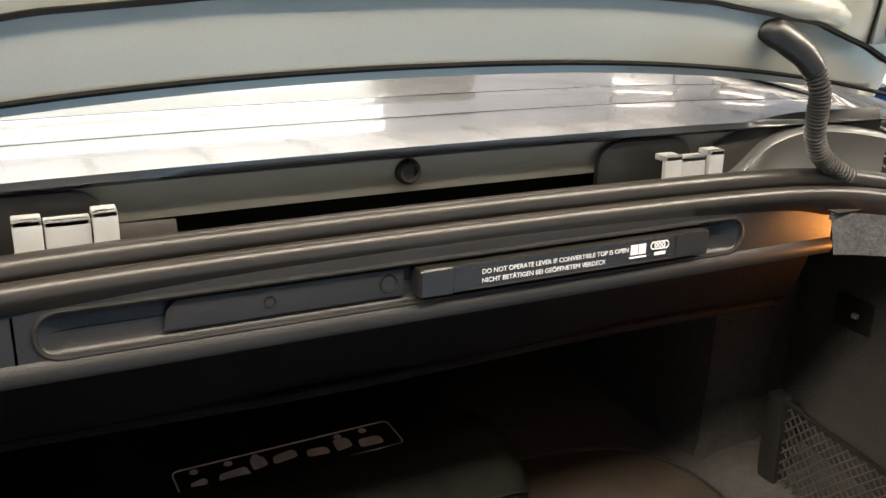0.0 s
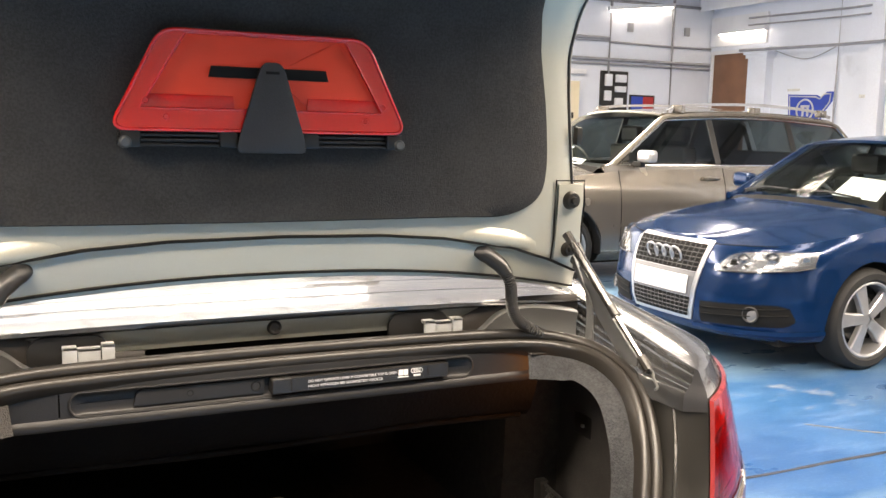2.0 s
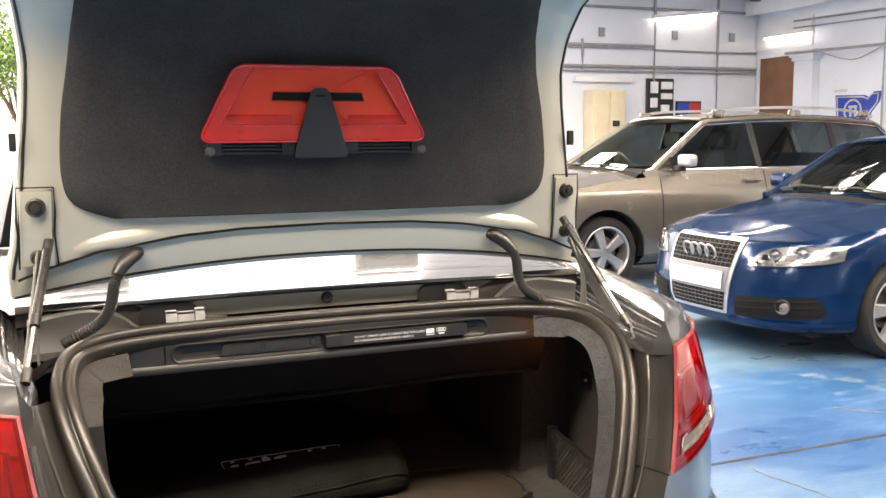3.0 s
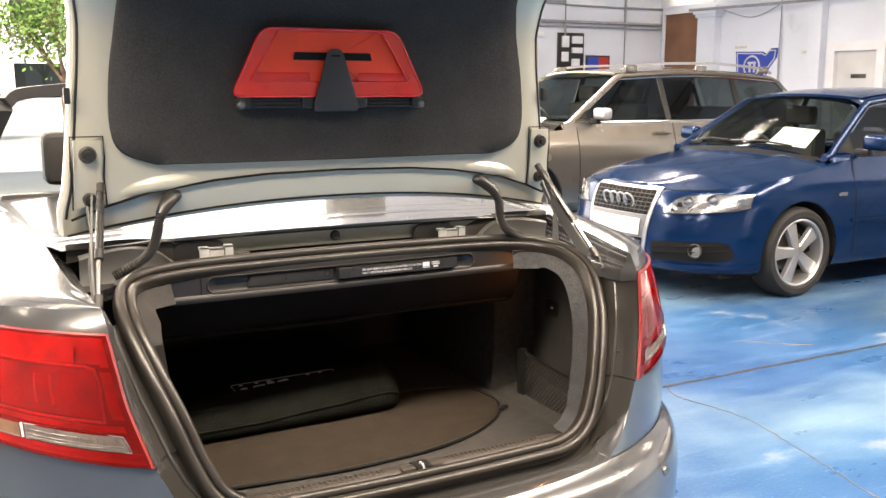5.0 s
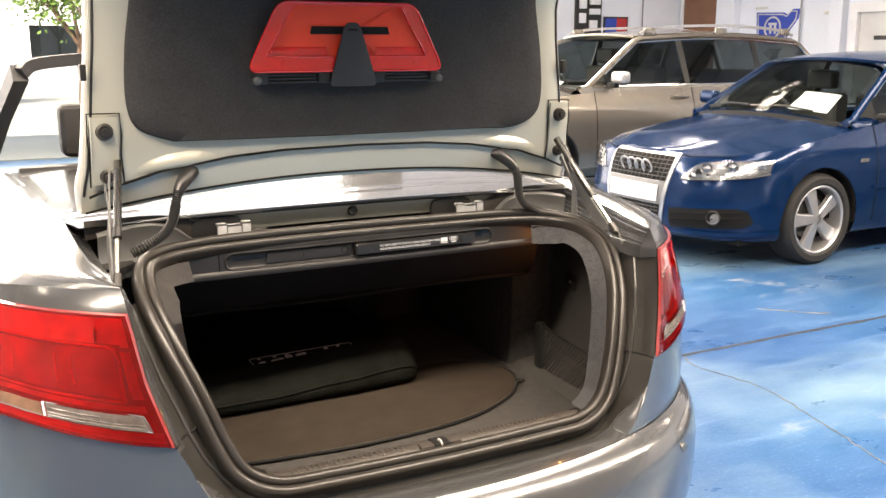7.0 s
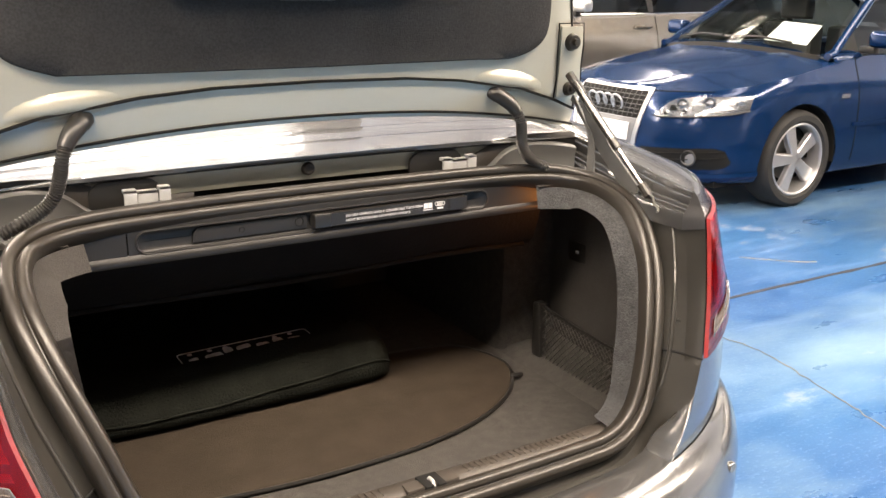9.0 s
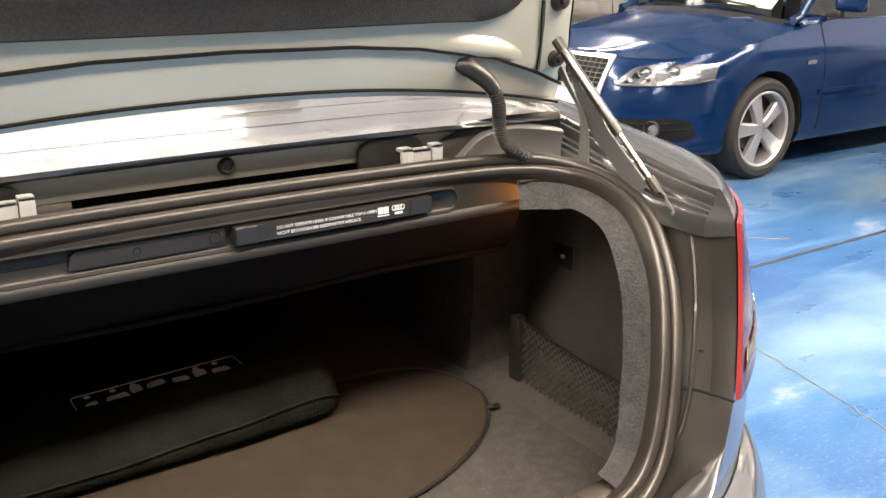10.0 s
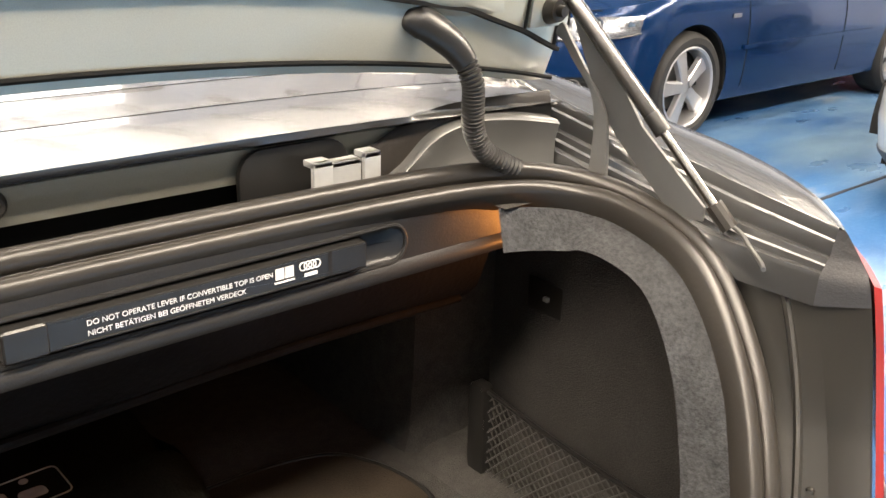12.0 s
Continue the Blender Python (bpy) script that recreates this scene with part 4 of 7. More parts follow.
CREST = list(reversed(resample(QROWS[-1], 120)))
RUN = [0.0]
for p_, q_ in zip(CREST, CREST[1:]):
    RUN.append(RUN[-1] + math.dist(p_, q_))
for g in (-1, 1):
    part("fender_deck", grid([deck_section(p, r, g) for p, r in zip(CREST, RUN)]), M["paint_grey"], gc, sharp=32)
    rim_ = deck_section(CREST[0], 0.0, g)
    side_ = [(g * r[-1][0], r[-1][1], r[-1][2]) for r in QROWS if r[-1][2] > 1.02]
    part("deck_corner", grid([resample(list(reversed(side_)), 12), resample(rim_, 12)]), M["plastic"], gc, sharp=50)

# --- gutter in front of the seal: floor, upright panel under the roof cover, grommet, pockets
us = [k / 24 for k in range(-24, 25)]
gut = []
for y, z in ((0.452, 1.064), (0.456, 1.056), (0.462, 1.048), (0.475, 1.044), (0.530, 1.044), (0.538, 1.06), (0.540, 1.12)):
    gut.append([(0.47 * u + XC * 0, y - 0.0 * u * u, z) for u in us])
# gutter floor in near-black, so the recess's shade is painted in
part("gutter", grid(gut), M["dark"], gc, "recessed gutter floor, near-black to stand for shade")
up = []
for y, z in ((0.536, 1.092), (0.516, 1.0925), (0.509, 1.094), (0.507, 1.099), (0.504, 1.115), (0.501, 1.132)):
    up.append([(0.52 * u, y, z - 0.004 * u * u) for u in us])
part("rear_bulkhead", grid(up), M["paint_inner"], gc, "grey painted upright panel with a rubber drain plug")
for g in (-1, 1):
    corner = []
    for t in [k / 12 for k in range(13)]:
        r = []
        for s in [k / 12 for k in range(13)]:
            x = 0.40 + 0.165 * t
            y = 0.512 - 0.27 * s
            z = 1.045 + 0.035 * math.sin(math.pi * min(1, t * 1.4)) * (1 - s * 0.7) - 0.012 * s
            if s > 0.3:
                sx = lerp([(0.25, 0.560), (0.33, 0.555), (0.39, 0.53), (0.44, 0.40)], y)
                x = max(x, min(sx, 0.562))
            r.append((g * x, y, z))
        corner.append(r)
    part("gutter_corner", grid(corner), M["paint_grey"], gc, sharp=60)
grom = moved(lathe([(0, 0.003), (0.006, 0.003), (0.0065, 0.006), (0.009, 0.0065), (0.0115, 0.004), (0.0122, 0.0), (0.0125, -0.004)], 28), Matrix.Translation((0.0, 0.503, 1.1145)) @ pose(0, 0, 0, 90, 0, 0))
part("drain_plug", grom, M["rubber"], gc, "black rubber drain plug")
for g in (-1, 1):
    x = g * 0.285 - 0.03
    o = round_rect(0.115, 0.066, 0.024)
    pk = plate([(x + a, 0.500, 1.093 + b) for a, b in o], (0, -1, 0), 0.008, 0.003)
    part("hinge_pocket", pk, M["plastic_smooth"], gc, "black rubber pad behind the roof hinge")
    for dx, w, dy, top in ((-0.026, 0.020, -0.004, 1.1175), (0.001, 0.032, 0.0, 1.114), (0.027, 0.018, -0.004, 1.1190)):
        c = g * 0.287 + dx - 0.002
        hb = join(box(c - w / 2, c + w / 2, 0.458 + dy, 0.464 + dy, 1.060, top, 0.0015), box(c - w / 2, c + w / 2, 0.458 + dy, 0.472, top - 0.006, top, 0.0015))
        part("roof_hinge", hb, M["steel"], gc, "pale zinc hinge block")
    foot = plate([(g * 0.288 - 0.075, 0.468, 1.062), (g * 0.288 - 0.03, 0.468, 1.062), (g * 0.288 - 0.03, 0.468, 1.078), (g * 0.288 - 0.055, 0.468, 1.072)], (0, 1, 0), 0.012, 0.002)
    part("hinge_foot", foot, M["steel"], gc)

for g in (-1, 1):
    rim_ = spline([(0.345, 0.485, 1.070), (0.375, 0.484, 1.086), (0.402, 0.482, 1.108), (0.430, 0.480, 1.120), (0.470, 0.476, 1.125), (0.520, 0.470, 1.120), (0.565, 0.462, 1.112)], 6)
    pocket = [[(g * p.x, p.y + 0.020, p.z + 0.004) for p in rim_], [(g * p.x, p.y + 0.003, p.z + 0.002) for p in rim_], [(g * p.x, p.y - 0.001, p.z - 0.002) for p in rim_], [(g * p.x, p.y + 0.004, max(1.052, p.z - 0.020)) for p in rim_], [(g * p.x, p.y + 0.004, max(1.05, p.z - 0.045)) for p in rim_], [(g * p.x, p.y - 0.006, 1.048) for p in rim_]]
    part("gutter_pocket", grid(pocket), M["inner_shade"], gc, "grey formed corner of the gutter", sharp=50)

# dark curved strip in place of the shade between bulkhead and gutter pocket
for g in (-1, 1):
    top_ = spline([(0.205, 0, 1.0945), (0.262, 0, 1.096), (0.30, 0, 1.101), (0.343, 0, 1.112), (0.372, 0, 1.124), (0.405, 0, 1.135), (0.464, 0, 1.1405), (0.585, 0, 1.1385)], 5)
    low_ = spline([(0.205, 0, 1.060), (0.262, 0, 1.060), (0.30, 0, 1.060), (0.335, 0, 1.066), (0.372, 0, 1.080), (0.405, 0, 1.098), (0.464, 0, 1.112), (0.585, 0, 1.100)], 5)
    part("gutter_shade_strip", grid([[(g * q.x, 0.4985, q.z) for q in top_], [(g * q.x, 0.4965, q.z - 0.003) for q in top_], [(g * (q.x + r.x) / 2, 0.493, (q.z + r.z) / 2) for q, r in zip(top_, low_)], [(g * q.x, 0.4945, q.z) for q in low_]]), M["gutter_shade"], gc, "dark brown strip standing in for shade in the gutter", sharp=60)

# --- hard cover over the folded roof, three bands with shut lines
def cover(y0, y1, z0, z1, lip):
    r = []
    if lip:
        r += [[(0.592 * u, y0 + 0.010, z0 - 0.012 - 0.006 * u * u) for u in us], [(0.595 * u, y0 + 0.001, z0 - 0.007 - 0.006 * u * u) for u in us]]
    for t in [k / 8 for k in range(9)]:
        y = y0 + (y1 - y0) * t
        w = lerp([(0.4, 0.585), (0.5, 0.596), (0.56, 0.616), (0.6, 0.6195), (1.0, 0.6575), (1.35, 0.68)], y)
        r.append([(w * u, y + 0.008 * u * u, z0 + (z1 - z0) * math.sin(t * math.pi / 2) ** 1.0 - 0.010 * u ** 4 - 0.006 * u * u) for u in us])
    r += [[(p[0], p[1] + 0.001, p[2] - 0.01) for p in r[-1]]]
    return grid(r)


part("roof_cover_edge", cover(0.482, 0.596, 1.141, 1.1445, True), M["paint_grey"], gc, "silver grey rear edge of the roof cover", sharp=60)
part("roof_cover", cover(0.600, 0.700, 1.1445, 1.147, False), M["paint_grey"], gc, "silver grey roof cover band", sharp=60)
part("roof_cover_front", cover(0.704, 1.35, 1.147, 1.160, False), M["paint_grey"], gc, "silver grey roof cover", sharp=60)

# --- boot lid, upright
LID_TOP = 1.50
PROFILE = [(0.478, 1.150), (0.462, 1.195), (0.452, 1.235), (0.448, 1.29), (0.448, 1.36), (0.448, 1.44), (0.447, 1.52), (0.444, 1.58), (0.430, 1.64), (0.39, 1.70), (0.31, 1.75), (0.19, 1.785), (0.05, 1.80)]
PZ = [0.0]
for a, b in zip(PROFILE, PROFILE[1:]):
    PZ.append(PZ[-1] + math.dist(a, b))


LX = -0.012


def lid_at(x, s, off=0.0):
    """A point on the lid's inner face: x across, s metres up from its lower edge, off towards the camera side."""
    y = float(np.interp(s, PZ, [p[0] for p in PROFILE]))
    z = float(np.interp(s, PZ, [p[1] for p in PROFILE]))
    e = 0.02
    ya, yb = np.interp([s - e, s + e], PZ, [p[0] for p in PROFILE])
    za, zb = np.interp([s - e, s + e], PZ, [p[1] for p in PROFILE])
    t = Vector((0, yb - ya, zb - za)).normalized()
    n = Vector((0, -t.z, t.y))
    bow = -0.022 * max(0, 1 - ((x - LX) / 0.53) ** 2) * lerp([(0, 1), (0.17, 1), (0.30, 0.35), (0.42, 0.0)], s)
    return Vector((x, y + bow, z)) + n * off


def lid_w(s):
    return lerp([(0, 0.575), (0.05, 0.577), (0.1, 0.566), (0.2, 0.555), (0.35, 0.540), (0.43, 0.535), (0.52, 0.545), (0.62, 0.56), (0.75, 0.56), (0.9, 0.52)], s)


SMAX = PZ[-1]
lid = new("boot_lid")
lid.parent = gc
lid["label"] = "open boot lid with painted inner frame"
ss = [SMAX * k / 44 for k in range(45)]
vs = [k / 20 for k in range(-20, 21)]


def bottom_arc(v):
    """Lower edge bows up in the middle."""
    return 0.060 * (1 - abs(v) ** 2.2)


inner, outer = [], []
for s in ss:
    ri, ro = [], []
    for v in vs:
        k = max(s, bottom_arc(v))
        k = bottom_arc(v) + (SMAX - bottom_arc(v)) * (s / SMAX)
        w = lid_w(k)
        # raised frame: flat band with a soft turn towards the edge
        ri.append(lid_at(LX + w * v, k, -0.012 * max(0, abs(v) - 0.93) / 0.07))
        ro.append(lid_at(LX + w * v * 1.012, k, -0.050))
    inner.append(ri)
    outer.append(ro)
part("inner_frame", grid(inner), M["paint_inner"], lid, "grey painted inner frame", sharp=60)
part("outer_skin", grid(outer), M["paint_grey"], lid, sharp=60)
for col in (0, -1):
    part("edge_seal", tube([r[col] + Vector((0.006 if col == 0 else -0.006, -0.003, 0)) for r in inner[2:]], 0.0028, 6), M["rubber"], lid, "thin black edge seal")
    part("side_flange", grid([[r[col] for r in inner], [(a[col] + b[col]) / 2 + Vector((-0.004 if col == 0 else 0.004, 0, 0)) for a, b in zip(inner, outer)], [r[col] for r in outer]]), M["paint_inner"], lid, sharp=60)
part("lower_edge", grid([inner[0], [(a + b) / 2 - Vector((0, 0, 0.003)) for a, b in zip(inner[0], outer[0])], outer[0]]), M["paint_inner"], lid, sharp=60)
part("upper_edge", grid([inner[-1], outer[-1]]), M["paint_grey"], lid)
# dark rubber line along the lower part, and a second thin one at the very edge
line = [lid_at(LX + 0.562 * v, lerp([(0, 0.128), (0.3, 0.125), (0.5, 0.116), (0.75, 0.094), (0.9, 0.068), (1, 0.045)], abs(v)), 0.004) for v in vs]
part("lid_gasket", sweep(spline(line, 3), [(-0.0024, -0.004), (0.0024, -0.004), (0.002, 0.003), (-0.002, 0.003)], up=(0, -1, 0)), M["dark"], lid, "thin black rubber line")
line = [lid_at(LX + 0.57 * v, bottom_arc(v) + 0.010, 0.002) for v in vs]
part("edge_gasket", tube(line, 0.0025, 6), M["dark"], lid)
# a soft pressed bulge over each conduit
for g in (-1, 1):
    rows = []
    for i in range(17):
        u = i / 8 - 1
        rows.append([lid_at(g * (0.390 + 0.082 * u) - 0.010, 0.110 - 0.010 * u + 0.020 * (k / 6 - 1) - 0.004 * u * u, 0.011 * max(0.0, 1 - u * u - (k / 6 - 1) ** 2) ** 1.2 - 0.0006) for k in range(13)])
    part("frame_bulge", grid(rows), M["paint_inner"], lid, sharp=80)
# felt lining
def liner_outline():
    pts = []
    w0 = 0.482
    for a, b in ((-w0 + 0.085, 0.152), (-w0 + 0.02, 0.178), (-w0, 0.23), (-w0 + 0.004, 0.33), (-w0 + 0.018, 0.42), (-w0 + 0.03, 0.50), (-w0 + 0.05, 0.60), (-w0 + 0.10, 0.68), (0, 0.72)):
        pts.append((a, b))
    full = pts + [(-a, b) for a, b in reversed(pts[:-1])]
    full += [(0.3, 0.1515), (0.15, 0.1512), (0, 0.151), (-0.15, 0.1512), (-0.3, 0.1515), (-w0 + 0.085, 0.152)]
    full = [Vector((a, b, 0)) for a, b in full]
    return [(p.x, p.y) for p in spline([(q.x, q.y, 0) for q in full], 6)][:-1]


lo = liner_outline()
rows = []
for t, off in ((1.0, 0.001), (0.998, 0.008), (0.99, 0.012), (0.9, 0.013), (0.75, 0.013), (0.55, 0.013), (0.35, 0.013), (0.18, 0.013), (0.02, 0.013)):
    rows.append([lid_at(LX + x * t, 0.40 + (s - 0.40) * t, off) for x, s in lo])
part("lining", grid(rows, closed=True), M["liner"], lid, "charcoal felt lining", sharp=60)
# hinge plates, studs
for g in (-1, 1):
    xs_ = g * 0.532 - 0.006
    pl = plate([tuple(lid_at(xs_ + a, b, 0.001)) for a, b in ((-0.028, 0.07), (0.028, 0.07), (0.026, 0.10), (0.024, 0.13), (0.027, 0.17), (0.026, 0.205), (-0.026, 0.205), (-0.028, 0.15))], (0, -1, 0), 0.005, 0.002)
    part("hinge_plate", pl, M["paint_inner"], lid)
    part("plate_seam", tube([tuple(lid_at(xs_ + a, b, 0.003)) for a, b in ((-0.032, 0.066), (-0.031, 0.11), (-0.033, 0.15), (-0.031, 0.211), (0.030, 0.211), (0.031, 0.17), (0.028, 0.13), (0.032, 0.07))], 0.0016, 6), M["dark"], lid)
    for s, r in ((0.176, 0.0145), (0.088, 0.012)):
        st = moved(lathe([(0, 0.017), (r * 0.45, 0.017), (r * 0.5, 0.010), (r * 0.9, 0.010), (r, 0.006), (r * 1.15, 0.0), (r * 1.2, -0.002)], 24), Matrix.Translation(lid_at(xs_, s, 0.006)) @ pose(0, 0, 0, 90, 0, 0))
        part("stud", st, M["rubber"], lid, "black rubber-capped stud")
    part("buffer", box(g * 0.553 - 0.016 - 0.006, g * 0.553 - 0.016 + 0.006, 0.438, 0.452, 1.42, 1.452, 0.003), M["rubber"], lid)

# --- warning triangle case clipped in the lining
tri_ = thing("warning_triangle", "red folding warning triangle clipped to the felt boot lid lining", "safety triangle")
TY = 0.417


def flat(pts, y, thick, bevel=0.003):
    return plate([(x, y, z) for x, z in pts], (0, -1, 0), thick, bevel)


def tri_frame(o, i, y, thick):
    """A ring-shaped plate between two outlines of equal count."""
    rows = [[(x, y, z) for x, z in o], [(x, y - thick, z) for x, z in o], [(x, y - thick, z) for x, z in i], [(x, y, z) for x, z in i]]
    rows.append(rows[0])
    return grid(rows, closed=True)


CX = -0.033
O = rounded([(CX - 0.226, 1.434), (CX + 0.218, 1.434), (CX + 0.150, 1.574), (CX - 0.156, 1.574)], 0.024, 6)
I = rounded([(CX - 0.186, 1.464), (CX + 0.178, 1.464), (CX + 0.116, 1.571), (CX - 0.122, 1.571)], 0.004, 6)
arms = part("reflector_arm", tri_frame(O, I, TY, 0.013), M["red_plastic"], tri_, "glossy red reflector arms", sharp=45)
part("arm_rim", tube([(x, TY - 0.013, z) for x, z in O], 0.0028, 8, True, (0, 1, 0)), M["red_plastic"], arms)
part("arm_rim", tube([(x, TY - 0.0125, z) for x, z in I], 0.0018, 8, True, (0, 1, 0)), M["red_plastic"], arms)
P = rounded([(CX - 0.200, 1.445), (CX + 0.194, 1.445), (CX + 0.130, 1.572), (CX - 0.136, 1.572)], 0.004)
back_ = part("back_panel", flat(P, TY + 0.001, 0.007, 0), M["orange_red"], tri_, "orange fluorescent panel")
part("fold_flap", flat([(CX + 0.002, 1.516), (CX + 0.104, 1.569), (CX + 0.168, 1.470), (CX + 0.060, 1.470)], TY - 0.0062, 0.0022, 0.0006), M["orange_red"], back_)
part("panel_band", flat([(CX - 0.182, 1.466), (CX - 0.052, 1.466), (CX - 0.054, 1.484), (CX - 0.172, 1.484)], TY - 0.0062, 0.0016, 0.0004), M["red_plastic"], back_)
part("panel_band", flat([(CX + 0.056, 1.466), (CX + 0.176, 1.466), (CX + 0.166, 1.484), (CX + 0.058, 1.484)], TY - 0.0088, 0.0012, 0.0004), M["red_plastic"], back_)
part("slot", flat([(CX - 0.090, 1.510), (CX + 0.090, 1.510), (CX + 0.086, 1.526), (CX - 0.086, 1.526)], TY - 0.0090, 0.002, 0.0005), M["dark"], tri_, "dark slot")
for k, z in enumerate((1.4125, 1.4195, 1.4265)):
    part("base_rail", box(CX - 0.214, CX + 0.208, TY - 0.012 + 0.003 * k, TY + 0.004, z - 0.0022, z + 0.0022, 0.001), M["plastic_smooth"], tri_)
for g in (-1, 1):
    for dx in (0.198, 0.062):
        part("foot_clip", box(CX + g * dx - 0.013, CX + g * dx + 0.013, TY - 0.017, TY + 0.004, 1.409, 1.432, 0.004), M["plastic_smooth"], tri_)
    part("foot_end", moved(lathe([(0, 0.008), (0.006, 0.007), (0.009, 0.003), (0.009, -0.006)], 14), Matrix.Translation((CX + g * 0.206, TY - 0.014, 1.416)) @ pose(0, 0, 0, 90, 0, 0)), M["galv"], tri_)
    for x, z in ((0.150, 1.452), (0.178, 1.474)):
        part("rivet", moved(lathe([(0.0055, 0.0), (0.0055, 0.0012), (0.004, 0.0018), (0.0032, 0.0006), (0, 0.0006)], 16), Matrix.Translation((CX + g * x, TY - 0.0132, z)) @ pose(0, 0, 0, 90, 0, 0)), M["red_plastic"], tri_)
clip = rounded([(CX - 0.052, 1.402), (CX + 0.054, 1.402), (CX + 0.050, 1.424), (CX + 0.020, 1.524), (CX + 0.012, 1.534), (CX - 0.010, 1.534), (CX - 0.018, 1.524), (CX - 0.048, 1.424)], 0.012)
strap = part("strap_clip", flat(clip, TY - 0.016, 0.006, 0.002), M["plastic"], tri_, "black plastic clip")
part("clip_slot", flat([(CX - 0.009, 1.517), (CX + 0.011, 1.517), (CX + 0.011, 1.521), (CX - 0.009, 1.521)], TY - 0.0215, 0.001, 0), M["dark"], strap)

# --- gas struts, link arms and cable conduits
for g in (-1, 1):
    o = -0.006
    a, b = Vector((g * 0.515 + o, 0.418, 1.258)), Vector((g * 0.556 + o + (0.004 if g > 0 else 0.0), 0.240, 1.064))
    d = b - a
    part("gas_strut", tube([a + d * t for t in (0.02, 0.3, 0.55)], 0.0080, 16), M["strut_tube"], gc, "black gas strut tube", sharp=50)
    part("strut_collar", tube([a + d * t for t in (0.55, 0.63)], 0.0086, 16), M["plastic_smooth"], gc)
    part("strut_rod", tube([a + d * t for t in (0.62, 0.96)], 0.0045, 12), M["rod"], gc, "oily steel rod")
    part("strut_end", tube([a - d * 0.03, a + d * 0.05], 0.0088, 10), M["rubber"], gc)
    part("strut_end", tube([b - d * 0.07, b + d * 0.03], 0.0085, 10), M["rubber"], gc)
    if g > 0:
        part("strut_spring", tube(spline([b + Vector((0, -0.004, 0)), b + Vector((-g * 0.002, -0.02, -0.006)), b + Vector((-g * 0.012, -0.034, -0.010)), b + Vector((-g * 0.016, -0.05, -0.020)), b + Vector((-g * 0.030, -0.062, -0.020))], 5), 0.0022, 8), M["galv"], gc)
    arm = [(g * 0.538 + o, p.y, p.z) for p in spline([(0, 0.446, 1.210), (0, 0.436, 1.204), (0, 0.420, 1.186), (0, 0.395, 1.160), (0, 0.387, 1.131), (0, 0.388, 1.085), (0, 0.390, 1.052), (0, 0.366, 1.050), (0, 0.366, 1.085), (0, 0.370, 1.128), (0, 0.379, 1.152), (0, 0.402, 1.180), (0, 0.424, 1.206), (0, 0.438, 1.222)], 3, True)]
    part("link_arm", plate(arm, (g, 0, 0), 0.004, 0.0008), M["arm_grey"], gc, "grey painted pressed link arm")
    br_ = [Vector((g * x + o, y, z)) for x, y, z in ((0.529, 0.424, 1.246), (0.531, 0.412, 1.250), (0.548, 0.335, 1.135), (0.557, 0.262, 1.072), (0.557, 0.262, 1.058), (0.556, 0.290, 1.056), (0.555, 0.308, 1.066), (0.550, 0.364, 1.116), (0.542, 0.388, 1.150), (0.534, 0.408, 1.205))]
    part("strut_bracket", plate([tuple(q) for q in br_], (g, 0, 0), 0.004, 0.001), M["arm_grey"], gc, "grey bracket behind the strut")
    # conduit: a flattened rubber boot on the lid, then a ribbed hose down into the gutter
    o2 = -0.014
    boot = spline([(g * 0.348 + o2, 0.444, 1.239), (g * 0.358 + o2, 0.438, 1.235), (g * 0.370 + o2, 0.431, 1.229), (g * 0.386 + o2, 0.419, 1.214), (g * 0.396 + o2, 0.411, 1.198)], 5)
    rows = []
    for i, p in enumerate(boot):
        t = (boot[min(i + 1, len(boot) - 1)] - boot[max(i - 1, 0)]).normalized()
        s_ = t.cross(Vector((0, -1, 0.15))).normalized()
        w_ = s_.cross(t)
        k = i / (len(boot) - 1)
        r = lerp([(0, 0.005), (0.12, 0.011), (0.35, 0.0150), (0.62, 0.0148), (0.85, 0.0125), (1, 0.0112)], k)
        rows.append([p + (s_ * math.cos(q) + w_ * math.sin(q) * lerp([(0, 0.5), (0.5, 0.75), (1, 1.0)], k)) * r for q in [2 * math.pi * j / 16 for j in range(16)]])
    rows.insert(0, [boot[0]] * 16)
    part("conduit_boot", grid(rows, closed=True), M["plastic_smooth"], gc, "black rubber conduit boot", sharp=60)
    path = spline([(g * 0.394 + o2, 0.412, 1.202), (g * 0.402 + o2, 0.408, 1.180), (g * 0.406 + o2, 0.411, 1.158), (g * 0.413 + o2, 0.416, 1.134), (g * 0.430 + o2, 0.420, 1.112), (g * 0.458 + o2, 0.421, 1.095), (g * 0.492 + o2, 0.424, 1.078)], 26)
    rows = []
    for i, p in enumerate(path):
        t = (path[min(i + 1, len(path) - 1)] - path[max(i - 1, 0)]).normalized()
        s_ = t.cross(Vector((0, 1, 0.2))).normalized()
        w_ = s_.cross(t)
        r = (0.0108, 0.0108, 0.0086, 0.0086)[i % 4]
        rows.append([p + (s_ * math.cos(q) + w_ * math.sin(q)) * r for q in [2 * math.pi * k / 14 for k in range(14)]])
    part("cable_conduit", grid(rows, closed=True), M["rubber_hose"], gc, "black ribbed cable conduit", sharp=40)

